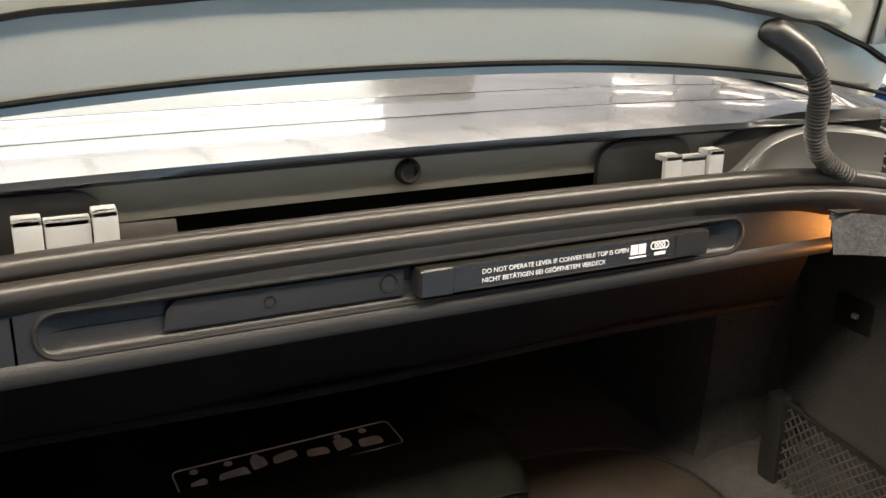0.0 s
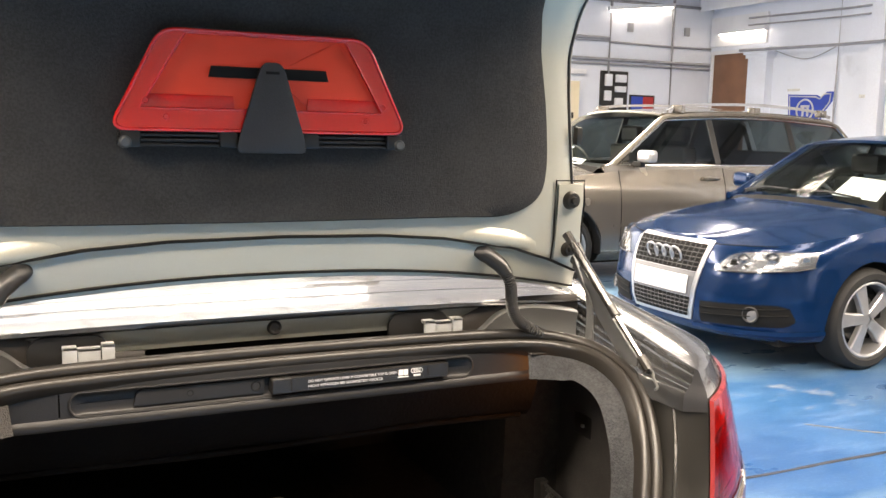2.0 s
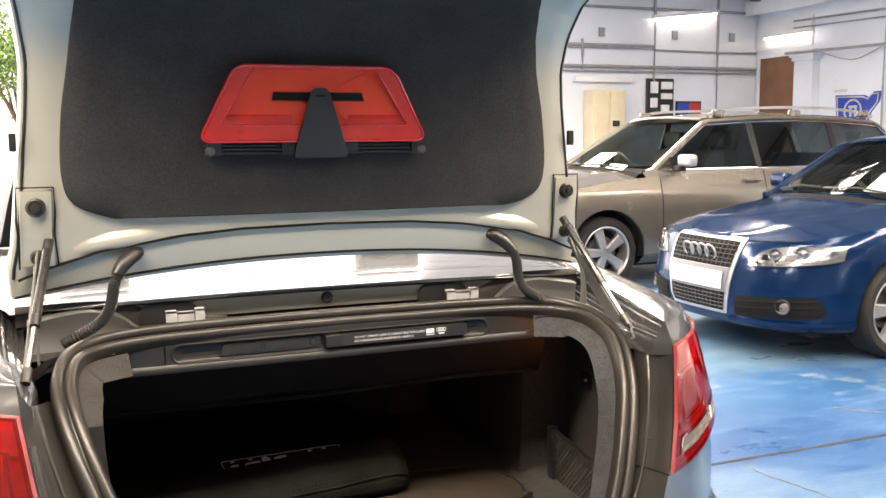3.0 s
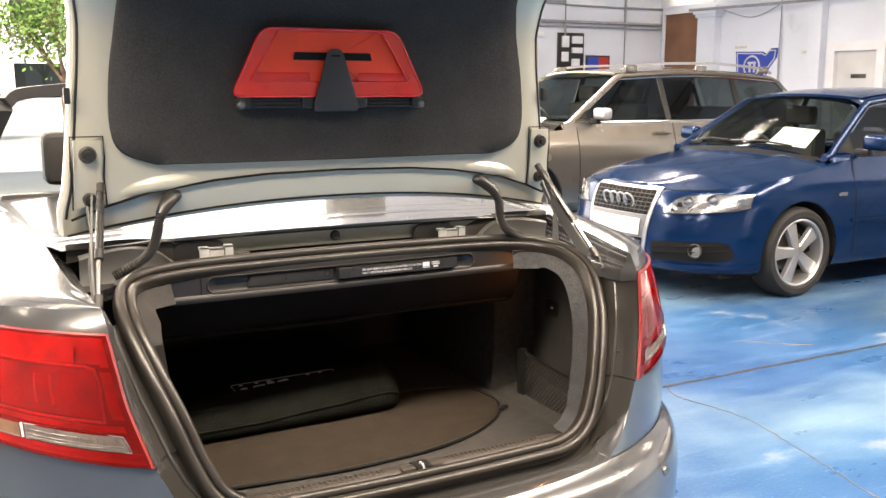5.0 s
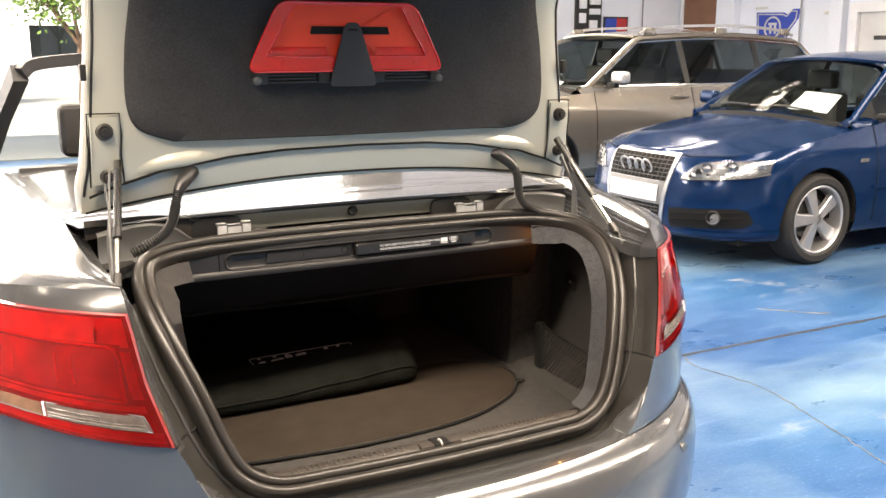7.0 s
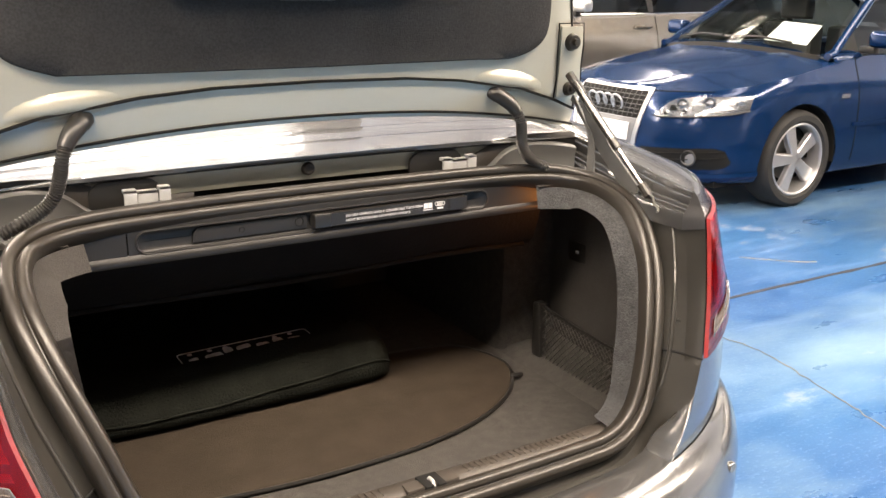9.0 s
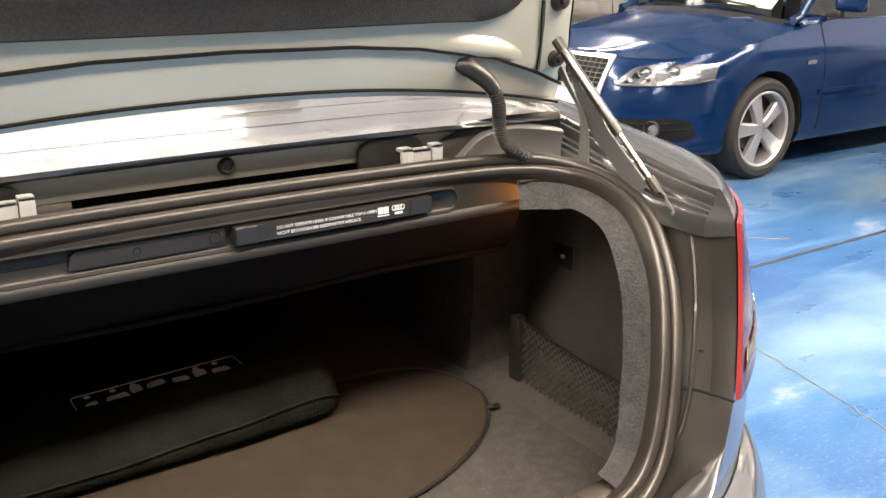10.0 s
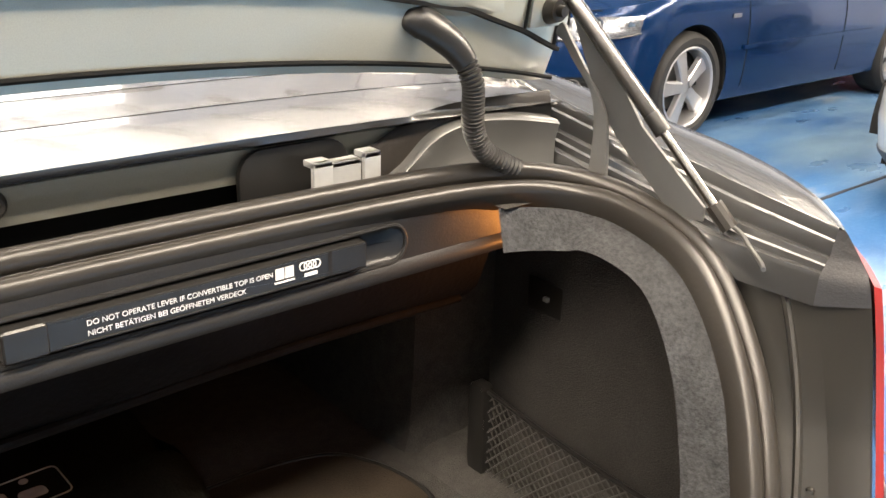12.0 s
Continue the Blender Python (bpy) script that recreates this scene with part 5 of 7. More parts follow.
# --- tail lamps, wrapped round the corners
def lamp_patch(z0, z1, u0, u1, out, n=26, m=8, thick=0.0, top=None):
    """Between heights, u from the inner edge (0) round to the flank (1)."""
    rows = []
    for j in range(m + 1):
        z = z1 if callable(z0) else z0 + (z1 - z0) * j / m
        r = resample([p for p in [(x_in(z), float(np.interp(x_in(z), [gs.at(i, z)[0] for i in range(NI - 1, NI - 21, -1)], [gs.at(i, z)[1] for i in range(NI - 1, NI - 21, -1)])), z)]] + [q for q in [gs.at(i, z) for i in range(NI - 1, 0, -1)] if q[0] > x_in(z) + 0.004 and q[1] < 0.46], 60)
        row = []
        for k in range(n + 1):
            u = (u0 + (u1 - u0) * k / n) * 60
            i = min(int(u), 59)
            p = Vector(r[i]).lerp(Vector(r[i + 1]), u - i)
            p.z += lerp([(0, 0), (0.12, 0.004), (0.3, 0.015), (0.55, 0.033), (1, 0.045)], u / 60) * max(0, 1 - (z - 0.822) / 0.20)
            tg = (Vector(r[min(i + 1, 60)]) - Vector(r[max(i - 1, 0)])).normalized()
            nn = tg.cross(Vector((0, 0, 1)))
            row.append(p + nn.normalized() * out)
        rows.append(row)
    return rows


for g in (-1, 1):
    lamp = new("tail_lamp")
    lamp.parent = gc
    lamp["label"] = "red wrap-round tail lamp with a clear strip"

    def lp(name, mat, *a, lab="", **k):
        rows = [[(g * p.x, p.y, p.z) for p in r] for r in lamp_patch(*a, **k)]
        return part(name, grid(rows), mat, lamp, lab, sharp=60)
    lp("housing", M["red_dark"], 0.820, 1.044, 0.0, 1.0, 0.0025)
    lp("lens", M["red"], 0.822, 1.042, 0.004, 0.99, 0.009)
    rows = lamp_patch(0.822, 1.042, 0.004, 0.99, 0.009)
    hou = lamp_patch(0.820, 1.044, 0.0, 1.0, 0.0025)
    for nm, a, b in (("lens_edge", rows[0], hou[0]), ("lens_edge", rows[-1], hou[-1]), ("lens_edge", [r[0] for r in rows], [r[0] for r in hou])):
        part(nm, grid([[(g * p.x, p.y, p.z) for p in a], [(g * p.x, p.y, p.z) for p in b]]), M["red_dark"], lamp)
    strip = lp("clear_strip", M["clear_lens"], 0.848, 0.874, 0.05, 0.40, 0.0105, lab="clear ribbed reversing strip", m=3)
    amber = lp("amber_strip", M["amber_lens"], 0.848, 0.872, 0.42, 0.92, 0.0105, lab="smoky amber indicator strip", m=3)

    def line(name, mat, pts, r, out, parent):
        """A thin moulded line on the lamp through points of (u, z)."""
        q = []
        for u, z in pts:
            v = lamp_patch(z, z + 0.001, u, u + 0.001, out, n=1, m=1)[0][0]
            q.append((g * v.x, v.y, v.z))
        return part(name, tube(q, r, 6), mat, parent)
    for u in [0.06 + 0.0085 * k for k in range(18)]:
        line("strip_rib", M["clear_lens"], [(u, 0.858), (u, 0.866), (u, 0.873)], 0.0009, 0.0112, strip)
    for z in (0.8525, 0.8575, 0.866):
        line("strip_rib", M["clear_lens"], [(0.055 + 0.34 * k / 8, z) for k in range(9)], 0.0009, 0.0112, strip)
    line("strip_rim", M["grey_plastic"], [(0.40, 0.874), (0.05, 0.874), (0.046, 0.86), (0.044, 0.8475), (0.40, 0.8475)], 0.0009, 0.0110, strip)
    line("strip_rim", M["grey_plastic"], [(0.42 + 0.5 * k / 8, 0.8475) for k in range(9)], 0.0009, 0.0110, amber)
    line("strip_post", M["lamp_white"], [(0.41, 0.8475), (0.41, 0.86), (0.41, 0.874)], 0.0022, 0.0105, strip)
    lp("upper_reflector", M["lamp_mid"], 0.992, 1.036, 0.03, 0.95, 0.0042, m=3)
    lp("inner_reflector", M["lamp_white"], 0.988, 1.020, 0.030, 0.062, 0.0052, m=4)
    lp("side_reflector", M["lamp_mid"], 0.900, 0.980, 0.030, 0.070, 0.0045, m=4)
    lp("dark_cell", M["lamp_dark"], 0.900, 0.984, 0.092, 0.78, 0.0046, m=3)
    for u in (0.27, 0.335, 0.53):
        line("cell_rib", M["lamp_mid"], [(u, 0.915), (u + 0.004, 0.94), (u, 0.968)], 0.0024, 0.0044, lamp)
    lp("flank_reflector", M["lamp_mid"], 0.900, 0.984, 0.84, 0.95, 0.0045, m=3)
    guide = [(0.10, 0.893), (0.086, 0.93), (0.080, 0.965), (0.088, 0.984), (0.12, 0.988)] + [(0.12 + 0.58 * k / 10, 0.988 + 0.004 * k / 10) for k in range(1, 11)] + [(0.76, 0.984), (0.785, 0.965), (0.79, 0.93), (0.775, 0.905), (0.74, 0.895)]
    line("light_guide", M["lamp_white"], guide, 0.0026, 0.0056, lamp)
    line("light_guide", M["lamp_mid"], [(0.10 + 0.52 * k / 8, 0.8945) for k in range(9)], 0.0024, 0.0056, lamp)
    line("light_guide", M["lamp_mid"], [(0.60 + 0.07 * k / 3, 0.962) for k in range(4)], 0.0020, 0.0056, lamp)
    lp("lower_reflector", M["lamp_mid"], 0.878, 0.889, 0.04, 0.95, 0.0050, m=2)
    lp("lower_reflector", M["lamp_mid"], 0.826, 0.843, 0.02, 0.95, 0.0045, m=2)
    line("light_guide", M["lamp_white"], [(0.03 + 0.42 * k / 8, 0.8345) for k in range(9)], 0.0014, 0.0060, lamp)

# --- boot inside
def inner_wall(g, low_z, high_z):
    """Carpet-lined flange just inside the seal on one side, left open along the lever panel."""
    ids = [i for i in range(N_LOOP) if (LOOP[i].x - XC) * g > 0 and low_z < LOOP[i].z < high_z and not (LOOP[i].z > 1.0 and abs(LOOP[i].x - XC) < 0.414)]
    rows = []
    for k in range(8):
        t = k / 7
        r = []
        for i in ids:
            p, o, w = LOOP[i], OUT[i], LIFT[i]
            low = max(0, min(1, (0.80 - p.z) / 0.1))
            high = max(0, min(1, (p.z - 0.90) / 0.13))
            side = 1 - max(low, high)
            slim = 1.0 if g > 0 else 0.25
            step = (-o * 0.014 * slim + Vector((0, 0.050, -0.014))) * side + (-o * 0.010 * slim + Vector((0, 0.030, 0))) * low + (-o * 0.040 - w * 0.016) * high
            r.append(p - o * 0.020 - w * 0.010 + step * t - Vector((0, 0.010, 0)) * side - Vector((0, 0.012, 0)) * max(0, min(1, (p.y - 0.36) / 0.05)))
        rows.append(r)
    return grid(rows)


part("lining_flange", inner_wall(1, 0.692, 2), M["felt"], gc, "grey felt trim round the boot opening", sharp=60)
part("lining_flange", inner_wall(-1, 0.985, 2), M["carpet_dark"], gc, "dark felt corner trim", sharp=60)
part("side_trim", inner_wall(-1, 0.692, 0.99), M["tray"], gc, "thin black trim beside the seal", sharp=60)

inside = new("boot_lining")
inside.parent = gc
inside["label"] = "dark carpet-lined boot interior with a side recess"
FZ = 0.612
part("boot_floor", grid([[(-0.60 + 1.24 * i / 24, 0.10 + 1.15 * j / 20, FZ + 0.0015 * math.sin(i * 1.3) * math.sin(j)) for i in range(25)] for j in range(21)]), M["carpet"], inside, "grey carpet floor")
part("side_wall", grid([[(0.645 - 0.02 * math.sin(3 * k / 10), 0.16 + 0.48 * k / 10, z) for k in range(11)] for z in (0.60, 0.7, 0.8, 0.9, 0.98, 1.02)]), M["carpet_dark"], inside)
part("side_wall", grid([[(-0.62, 0.12 + 1.13 * k / 10, z) for k in range(11)] for z in (0.60, 0.7, 0.8, 0.9, 0.98, 1.02)]), M["carpet_dark"], inside)
# wheel-arch post
part("wheel_post", grid([[(x + dx, y, z) for x, y in ((0.645, 0.625), (0.60, 0.63), (0.55, 0.64), (0.525, 0.66), (0.518, 0.71), (0.52, 0.95), (0.53, 1.24))] for z, dx in ((0.60, -0.01), (0.64, 0.0), (0.75, 0.006), (0.9, 0.008), (1.0, 0.0), (1.06, -0.01))]), M["carpet"], inside, "carpeted wheel arch")
part("floor_fillet", grid([[(0.642, y, 0.66) for y in (0.2, 0.4, 0.55, 0.64)], [(0.60, y, 0.635) for y in (0.2, 0.4, 0.55, 0.64)], [(0.545, y, 0.625) for y in (0.2, 0.4, 0.55, 0.64)], [(0.515, y, 0.613) for y in (0.2, 0.4, 0.55, 0.64)]]), M["carpet"], inside)
part("front_wall", grid([[(-0.62 + 1.26 * k / 6, 1.24, z) for k in range(7)] for z in (0.6, 0.8, 1.06)]), M["carpet_dark"], inside)
# near-black sheet: the shade above the lever panel is in its colour
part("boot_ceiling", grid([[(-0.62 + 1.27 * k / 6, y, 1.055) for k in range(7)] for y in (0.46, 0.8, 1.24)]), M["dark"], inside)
part("corner_ceiling", grid([[(0.43 + 0.215 * k / 4, y, 1.056) for k in range(5)] for y in (0.40, 0.46, 0.5)]), M["carpet_dark"], inside)
part("corner_ceiling", grid([[(-0.62 + 0.2 * k / 4, y, 1.056) for k in range(5)] for y in (0.40, 0.46, 0.5)]), M["carpet_dark"], inside)
part("rear_wall", grid([[(-0.62 + 1.265 * k / 6, 0.10 + (z - 0.6) * 0.1, z) for k in range(7)] for z in (0.58, 0.62, 0.66)]), M["carpet_dark"], inside)
# roof box: a hanging dark tray
rb = []
for y, z in ((0.480, 1.045), (0.485, 1.00), (0.495, 0.965), (0.510, 0.925), (0.525, 0.908), (0.54, 0.905), (0.80, 0.93), (1.2, 0.95)):
    rb.append([(-0.56 + 1.06 * k / 16, y, z + 0.004 * math.sin(k * 1.1)) for k in range(17)])
part("roof_box", grid(rb), M["tray"], inside, "black flexible roof storage tray", sharp=60)
part("tray_rim", tube([(-0.55 + 1.03 * k / 10, 0.518, 0.909 + 0.003 * math.sin(k)) for k in range(11)], 0.005, 8), M["tray"], inside)
# lever panel
pan = new("lever_panel")
pan.parent = gc
pan["label"] = "dark moulded panel with a roof emergency lever slot"
xs_p = [XC - 0.434 + 0.868 * k / 40 for k in range(41)]
top_strip = grid([[(x, y, z) for x in xs_p] for y, z in ((0.446, 1.080), (0.432, 1.078), (0.426, 1.073), (0.424, 1.066), (0.4235, 1.058))])
low_strip = grid([[(x, y, z) for x in xs_p] for y, z in ((0.4225, 1.022), (0.419, 1.017), (0.4175, 1.012), (0.420, 1.006), (0.432, 1.004), (0.49, 1.006))])
left = grid([[(x, 0.4235 + (1.058 - z) * -0.02, z) for x in (XC - 0.434, XC - 0.40, -0.334)] for z in (1.058, 1.04, 1.022)])
right = grid([[(x, 0.4235 + (1.058 - z) * -0.02, z) for x in (0.338, 0.40, XC + 0.434)] for z in (1.058, 1.04, 1.022)])
ends_ = []
for sgn in (-1, 1):
    x0_, angs = 0.003 + sgn * 0.3058, [math.pi * (k / 16 - 0.5) for k in range(17)]
    ends_.append(grid([[(x0_ + sgn * 0.0172 * math.cos(a), 0.4232, 1.040 + 0.018 * math.sin(a)) for a in angs], [(x0_ + sgn * 0.0292 * min(1, 1.42 * math.cos(a)), 0.4235 - (0.018 - 0.018 * max(-1, min(1, 1.42 * math.sin(a)))) * 0.02, 1.040 + 0.018 * max(-1, min(1, 1.42 * math.sin(a)))) for a in angs]]))
part("panel_face", join(top_strip, low_strip, left, right, *ends_), M["panel"], pan, "dark grey moulded plastic panel", sharp=40)
so = [(a + 0.003, 1.040 + b) for a, b in round_rect(0.646, 0.036, 0.0172, 10)]
rim = [(x, 0.423, z) for x, z in so]


def slot_depth(x):
    """How far the recess goes in: shallow scoops at both ends, a deeper middle."""
    return lerp([(-0.322, 0.001), (-0.300, 0.008), (-0.260, 0.013), (-0.240, 0.015), (-0.228, 0.010), (-0.03, 0.010), (-0.02, 0.016), (0.272, 0.018), (0.290, 0.012), (0.312, 0.006), (0.326, 0.001)], x)


rec = [rim]
for t, d in ((0.97, 0.25), (0.90, 0.62), (0.75, 0.9), (0.4, 1.0), (0.02, 1.0)):
    rec.append([(0.003 + (x - 0.003) * (0.97 + 0.03 * t), 0.4235 + slot_depth(0.003 + (x - 0.003) * (0.97 + 0.03 * t)) * d, 1.040 + (z - 1.040) * t) for x, z in so])
part("slot_recess", grid(rec, closed=True), M["panel"], pan, sharp=70)
part("slot_rim", tube(rim, 0.0022, 8, True, (0, 1, 0)), M["panel"], pan)
plate_o = [(-0.232, 1.0285), (-0.036, 1.0285), (-0.036, 1.0525), (-0.222, 1.0525), (-0.228, 1.046)]
rp_ = part("recess_plate", plate([(x, 0.4325, z) for x, z in rounded(plate_o, 0.003)], (0, -1, 0), 0.006, 0.001), M["panel"], pan)
part("recess_hole", moved(lathe([(0, -0.004), (0.0055, -0.004), (0.0060, 0.0), (0.0078, 0.0008), (0.0082, 0.0)], 18), Matrix.Translation((-0.050, 0.4262, 1.0415)) @ pose(0, 0, 0, 90, 0, 0)), M["dark"], rp_)
part("recess_hole", moved(lathe([(0, -0.003), (0.0032, -0.003), (0.0036, 0.0), (0.0048, 0.0006), (0.005, 0.0)], 16), Matrix.Translation((-0.150, 0.4262, 1.0405)) @ pose(0, 0, 0, 90, 0, 0)), M["dark"], rp_)
lev_o = [(-0.006, 1.0285), (0.276, 1.0285), (0.276, 1.0530), (-0.006, 1.0530)]
lev = part("lever", join(plate([(x, 0.434, z) for x, z in rounded(lev_o, 0.002)], (0, -1, 0), 0.020, 0.0018), box(-0.028, 0.004, 0.4115, 0.436, 1.0280, 1.0535, 0.004, 3)), M["plastic_smooth"], pan, "black plastic lever with white warning print")
part("lever_tip", grid([[(x, y, z) for z in (1.030, 1.0355, 1.041, 1.0465, 1.0520)] for x, y in ((0.236, 0.4135), (0.246, 0.4150), (0.258, 0.4195), (0.268, 0.4240), (0.276, 0.4262))]), M["plastic_smooth"], lev)
part("lever_ridge", box(0.012, 0.232, 0.4126, 0.4142, 1.0298, 1.0310, 0.0004), M["plastic_smooth"], lev)


def writing(text, x, z, size, parent, y):
    cu = bpy.data.curves.new("print", "FONT")
    cu.body, cu.size, cu.extrude = text, size, 0.0002
    tmp = bpy.data.objects.new("print", cu)
    scene.collection.objects.link(tmp)
    bpy.context.view_layer.update()
    me = bpy.data.meshes.new_from_object(tmp.evaluated_get(bpy.context.evaluated_depsgraph_get()))
    bpy.data.objects.remove(tmp)
    bpy.data.curves.remove(cu)
    me.transform(Matrix.Translation((x, y, z)) @ pose(0, 0, 0, 90, 0, 0))
    me.materials.append(M["print_white"])
    ob = new("print", me)
    ob.parent = parent
    ob["label"] = "white printed warning"
    return ob


writing("DO NOT OPERATE LEVER IF CONVERTIBLE TOP IS OPEN", 0.030, 1.0425, 0.0060, lev, 0.4132)
writing("NICHT BETÄTIGEN BEI GEÖFFNETEM VERDECK", 0.030, 1.0345, 0.0060, lev, 0.4132)
part("book_symbol", join(box(0.184, 0.1920, 0.4128, 0.4136, 1.039, 1.0485), box(0.1930, 0.201, 0.4128, 0.4136, 1.039, 1.0485), box(0.183, 0.202, 0.4128, 0.4136, 1.0355, 1.037)), M["print_white"], lev)
for k in range(4):
    part("ring_symbol", tube([(0.2105 + k * 0.0044 + 0.0036 * math.cos(a), 0.4132, 1.0450 + 0.0036 * math.sin(a)) for a in [2 * math.pi * i / 16 for i in range(16)]], 0.0006, 6, True, (0, 1, 0)), M["print_white"], lev)
part("print_bar", box(0.2115, 0.224, 0.4128, 0.4136, 1.0355, 1.0385), M["print_white"], lev)

# sill trim with ribs and the latch
sill = new("sill_trim")
sill.parent = gc
sill["label"] = "dark ribbed plastic loading sill trim"
sx_l = [XC - 0.40 + 0.80 * k / 30 for k in range(31)]
part("sill_cover", grid([[(x, y + 0.03 * max(0, abs((x - XC) / 0.40) - 0.7), z) for x in sx_l] for y, z in ((0.088, 0.680), (0.094, 0.690), (0.105, 0.694), (0.128, 0.690), (0.140, 0.680), (0.146, 0.655), (0.148, 0.61))]), M["sill"], sill, sharp=60)
rib0 = box(-0.0016, 0.0016, 0.101, 0.121, 0.688, 0.6948, 0.0007, 1)
rib_me = mesh_of(rib0, "rib", M["sill"])
for k in range(22):
    for g in (-1, 1):
        ob = new("rib", rib_me)
        ob.parent = sill
        ob.location = (XC + g * (0.075 + 0.011 * k), 0, 0)
lx = XC + 0.004
part("latch_plate", plate([(lx + a, b, 0.6885) for a, b in rounded([(-0.046, 0.086), (0.046, 0.086), (0.044, 0.112), (-0.044, 0.112)], 0.004)], (0, 0, 1), 0.0085, 0.0015), M["sill"], sill)
latch = part("latch", join(box(lx - 0.017, lx - 0.004, 0.080, 0.116, 0.690, 0.6988, 0.001), box(lx + 0.005, lx + 0.018, 0.080, 0.116, 0.690, 0.6988, 0.001), box(lx - 0.017, lx + 0.018, 0.108, 0.118, 0.689, 0.6984, 0.001)), M["dark"], sill, "black latch slot")
part("latch_hook", tube([(lx, 0.086, 0.692), (lx, 0.092, 0.700), (lx, 0.102, 0.700), (lx, 0.108, 0.692)], 0.0028, 8), M["steel"], latch)

# floor flap with a cord edge
fl_out = spline([(-0.46, 0.36, 0), (-0.16, 0.322, 0), (0.0, 0.318, 0), (0.14, 0.328, 0), (0.28, 0.365, 0), (0.39, 0.43, 0), (0.45, 0.50, 0), (0.478, 0.57, 0), (0.46, 0.66, 0), (0.40, 0.72, 0), (0.2, 0.74, 0), (-0.46, 0.74, 0)], 6)
flap = thing("boot_floor_mat", "brown-grey carpet mat with black cord edge on boot floor", "mat")
part("mat", plate([(p.x, p.y, FZ + 0.003) for p in fl_out], (0, 0, 1), 0.006, 0), M["mat"], flap)
part("cord_edge", tube([(p.x, p.y, FZ + 0.0075) for p in fl_out], 0.004, 8, True), M["plastic_smooth"], flap, "black cord edge")
part("cord_tail", tube([(0.449, 0.50, FZ + 0.01), (0.458, 0.492, FZ + 0.014), (0.47, 0.492, FZ + 0.012)], 0.005, 8), M["plastic_smooth"], flap)

# bag with a label
bag = thing("wind_deflector_bag", "long black cloth bag with a worn label lying in the boot", "bag")
SEC = [(0.604, 0.004), (0.590, 0.012), (0.588, 0.028), (0.600, 0.044), (0.630, 0.059), (0.672, 0.067), (0.74, 0.070), (0.84, 0.072), (0.95, 0.090), (1.05, 0.104), (1.11, 0.09), (1.13, 0.03), (1.10, 0.003), (0.85, 0.002)]
RIDGE = [(0, 0.085), (0.3, 0.090), (0.6, 0.095), (0.85, 0.122), (1, 0.132)]  # height of the bag's near edge along its length
br = []
for i in range(41):
    t = i / 40
    x = -0.50 + 0.715 * t
    e = min(1, 6 * t + 0.3, 10 * (1 - t) + 0.62) ** 0.6
    lean = 0.030 * max(0, abs(t - 0.55) - 0.2) / 0.45
    br.append([(x, 0.87 + (y - 0.87 + lean * (y < 0.7)) * (0.80 + 0.20 * e) + 0.005 * math.sin(5 * t + 9 * y), FZ + 0.009 + (z if y > 0.7 else z / 0.067 * lerp(RIDGE, t)) * e * (1 + 0.08 * math.sin(8 * t + 14 * y)) + 0.005 * noise.noise(Vector((x * 9, y * 9, 1))) * (z > 0.02)) for y, z in SEC])
for k_, sc_ in ((0.6, 0.010), (0.0, 0.014)):
    c_ = sum((Vector(p) for p in br[40]), Vector()) / len(SEC)
    br.append([tuple(c_ + (Vector(p) - c_) * k_ + Vector((sc_, 0, 0))) for p in br[40]])
bag_body = part("bag_body", grid(br, closed=True), M["bagcloth"], bag, sharp=70)
part("piping", tube([Vector(r[2]) + Vector((0, -0.001, 0.001)) for r in br[1:41]], 0.0022, 8), M["bagcloth"], bag_body)
lab = new("bag_label")
lab.parent = bag
lab["label"] = "worn silver printed label with plain marks"
lab.matrix_local = Matrix.Translation((-0.046, 0.752, 0.6965)) @ pose(0, 0, 0, -86, 0, 3)
part("label_base", moved(plate([(a, 0, b) for a, b in round_rect(0.29, 0.062, 0.008, 3)], (0, -1, 0), 0.001), Matrix()), M["bagcloth"], lab)
part("label_frame", tube([(a, -0.0012, b) for a, b in round_rect(0.284, 0.056, 0.008, 3)], 0.0011, 6, True, (0, 1, 0)), M["label_card"], lab)
# pale worn lettering shapes: short rounded blobs of uneven size along the label
random.seed(4)
x = -0.128
while x < 0.118:
    w, h = random.uniform(0.014, 0.046), random.uniform(0.010, 0.026)
    z = random.uniform(-0.010, 0.008)
    o_ = rounded([(x, z - h / 2), (x + w, z - h / 2 + random.uniform(-0.004, 0.006)), (x + w * 0.95, z + h / 2), (x + w * 0.1, z + h / 2 + random.uniform(-0.006, 0.003))], 0.006, 3)
    part("label_mark", plate([(a, -0.0008, b) for a, b in o_], (0, -1, 0), 0.0006), M["label_card"], lab)
    if random.random() < 0.6:
        part("label_mark", moved(lathe([(0, 0.0008), (0.005, 0.0006), (0.0055, 0)], 12), Matrix.Translation((x + w * 0.5, -0.0010, 0.019)) @ pose(0, 0, 0, 90, 0, 0)), M["print_white"], lab)
    x += w + random.uniform(0.003, 0.012)

# net pocket on the right side
net = thing("net_pocket", "black elastic net pocket on the boot side wall", "net")
part("net_post", plate([(0.572, y, z) for y, z in rounded([(0.540, 0.612), (0.566, 0.612), (0.572, 0.640), (0.572, 0.752), (0.546, 0.752), (0.542, 0.70)], 0.008)], (-1, 0, 0), 0.020, 0.003), M["plastic_smooth"], net)
nt = lambda t: Vector((0.562 - 0.006 * math.sin(math.pi * t), 0.545 - 0.36 * t, 0.745 - 0.018 * t - 0.004 * math.sin(math.pi * t)))
nb_ = lambda t: Vector((0.560 - 0.004 * math.sin(math.pi * t), 0.545 - 0.36 * t, 0.622))
part("net_band", tube([nt(k / 12) for k in range(13)], 0.0035, 8), M["plastic_smooth"], net, "black elastic band")
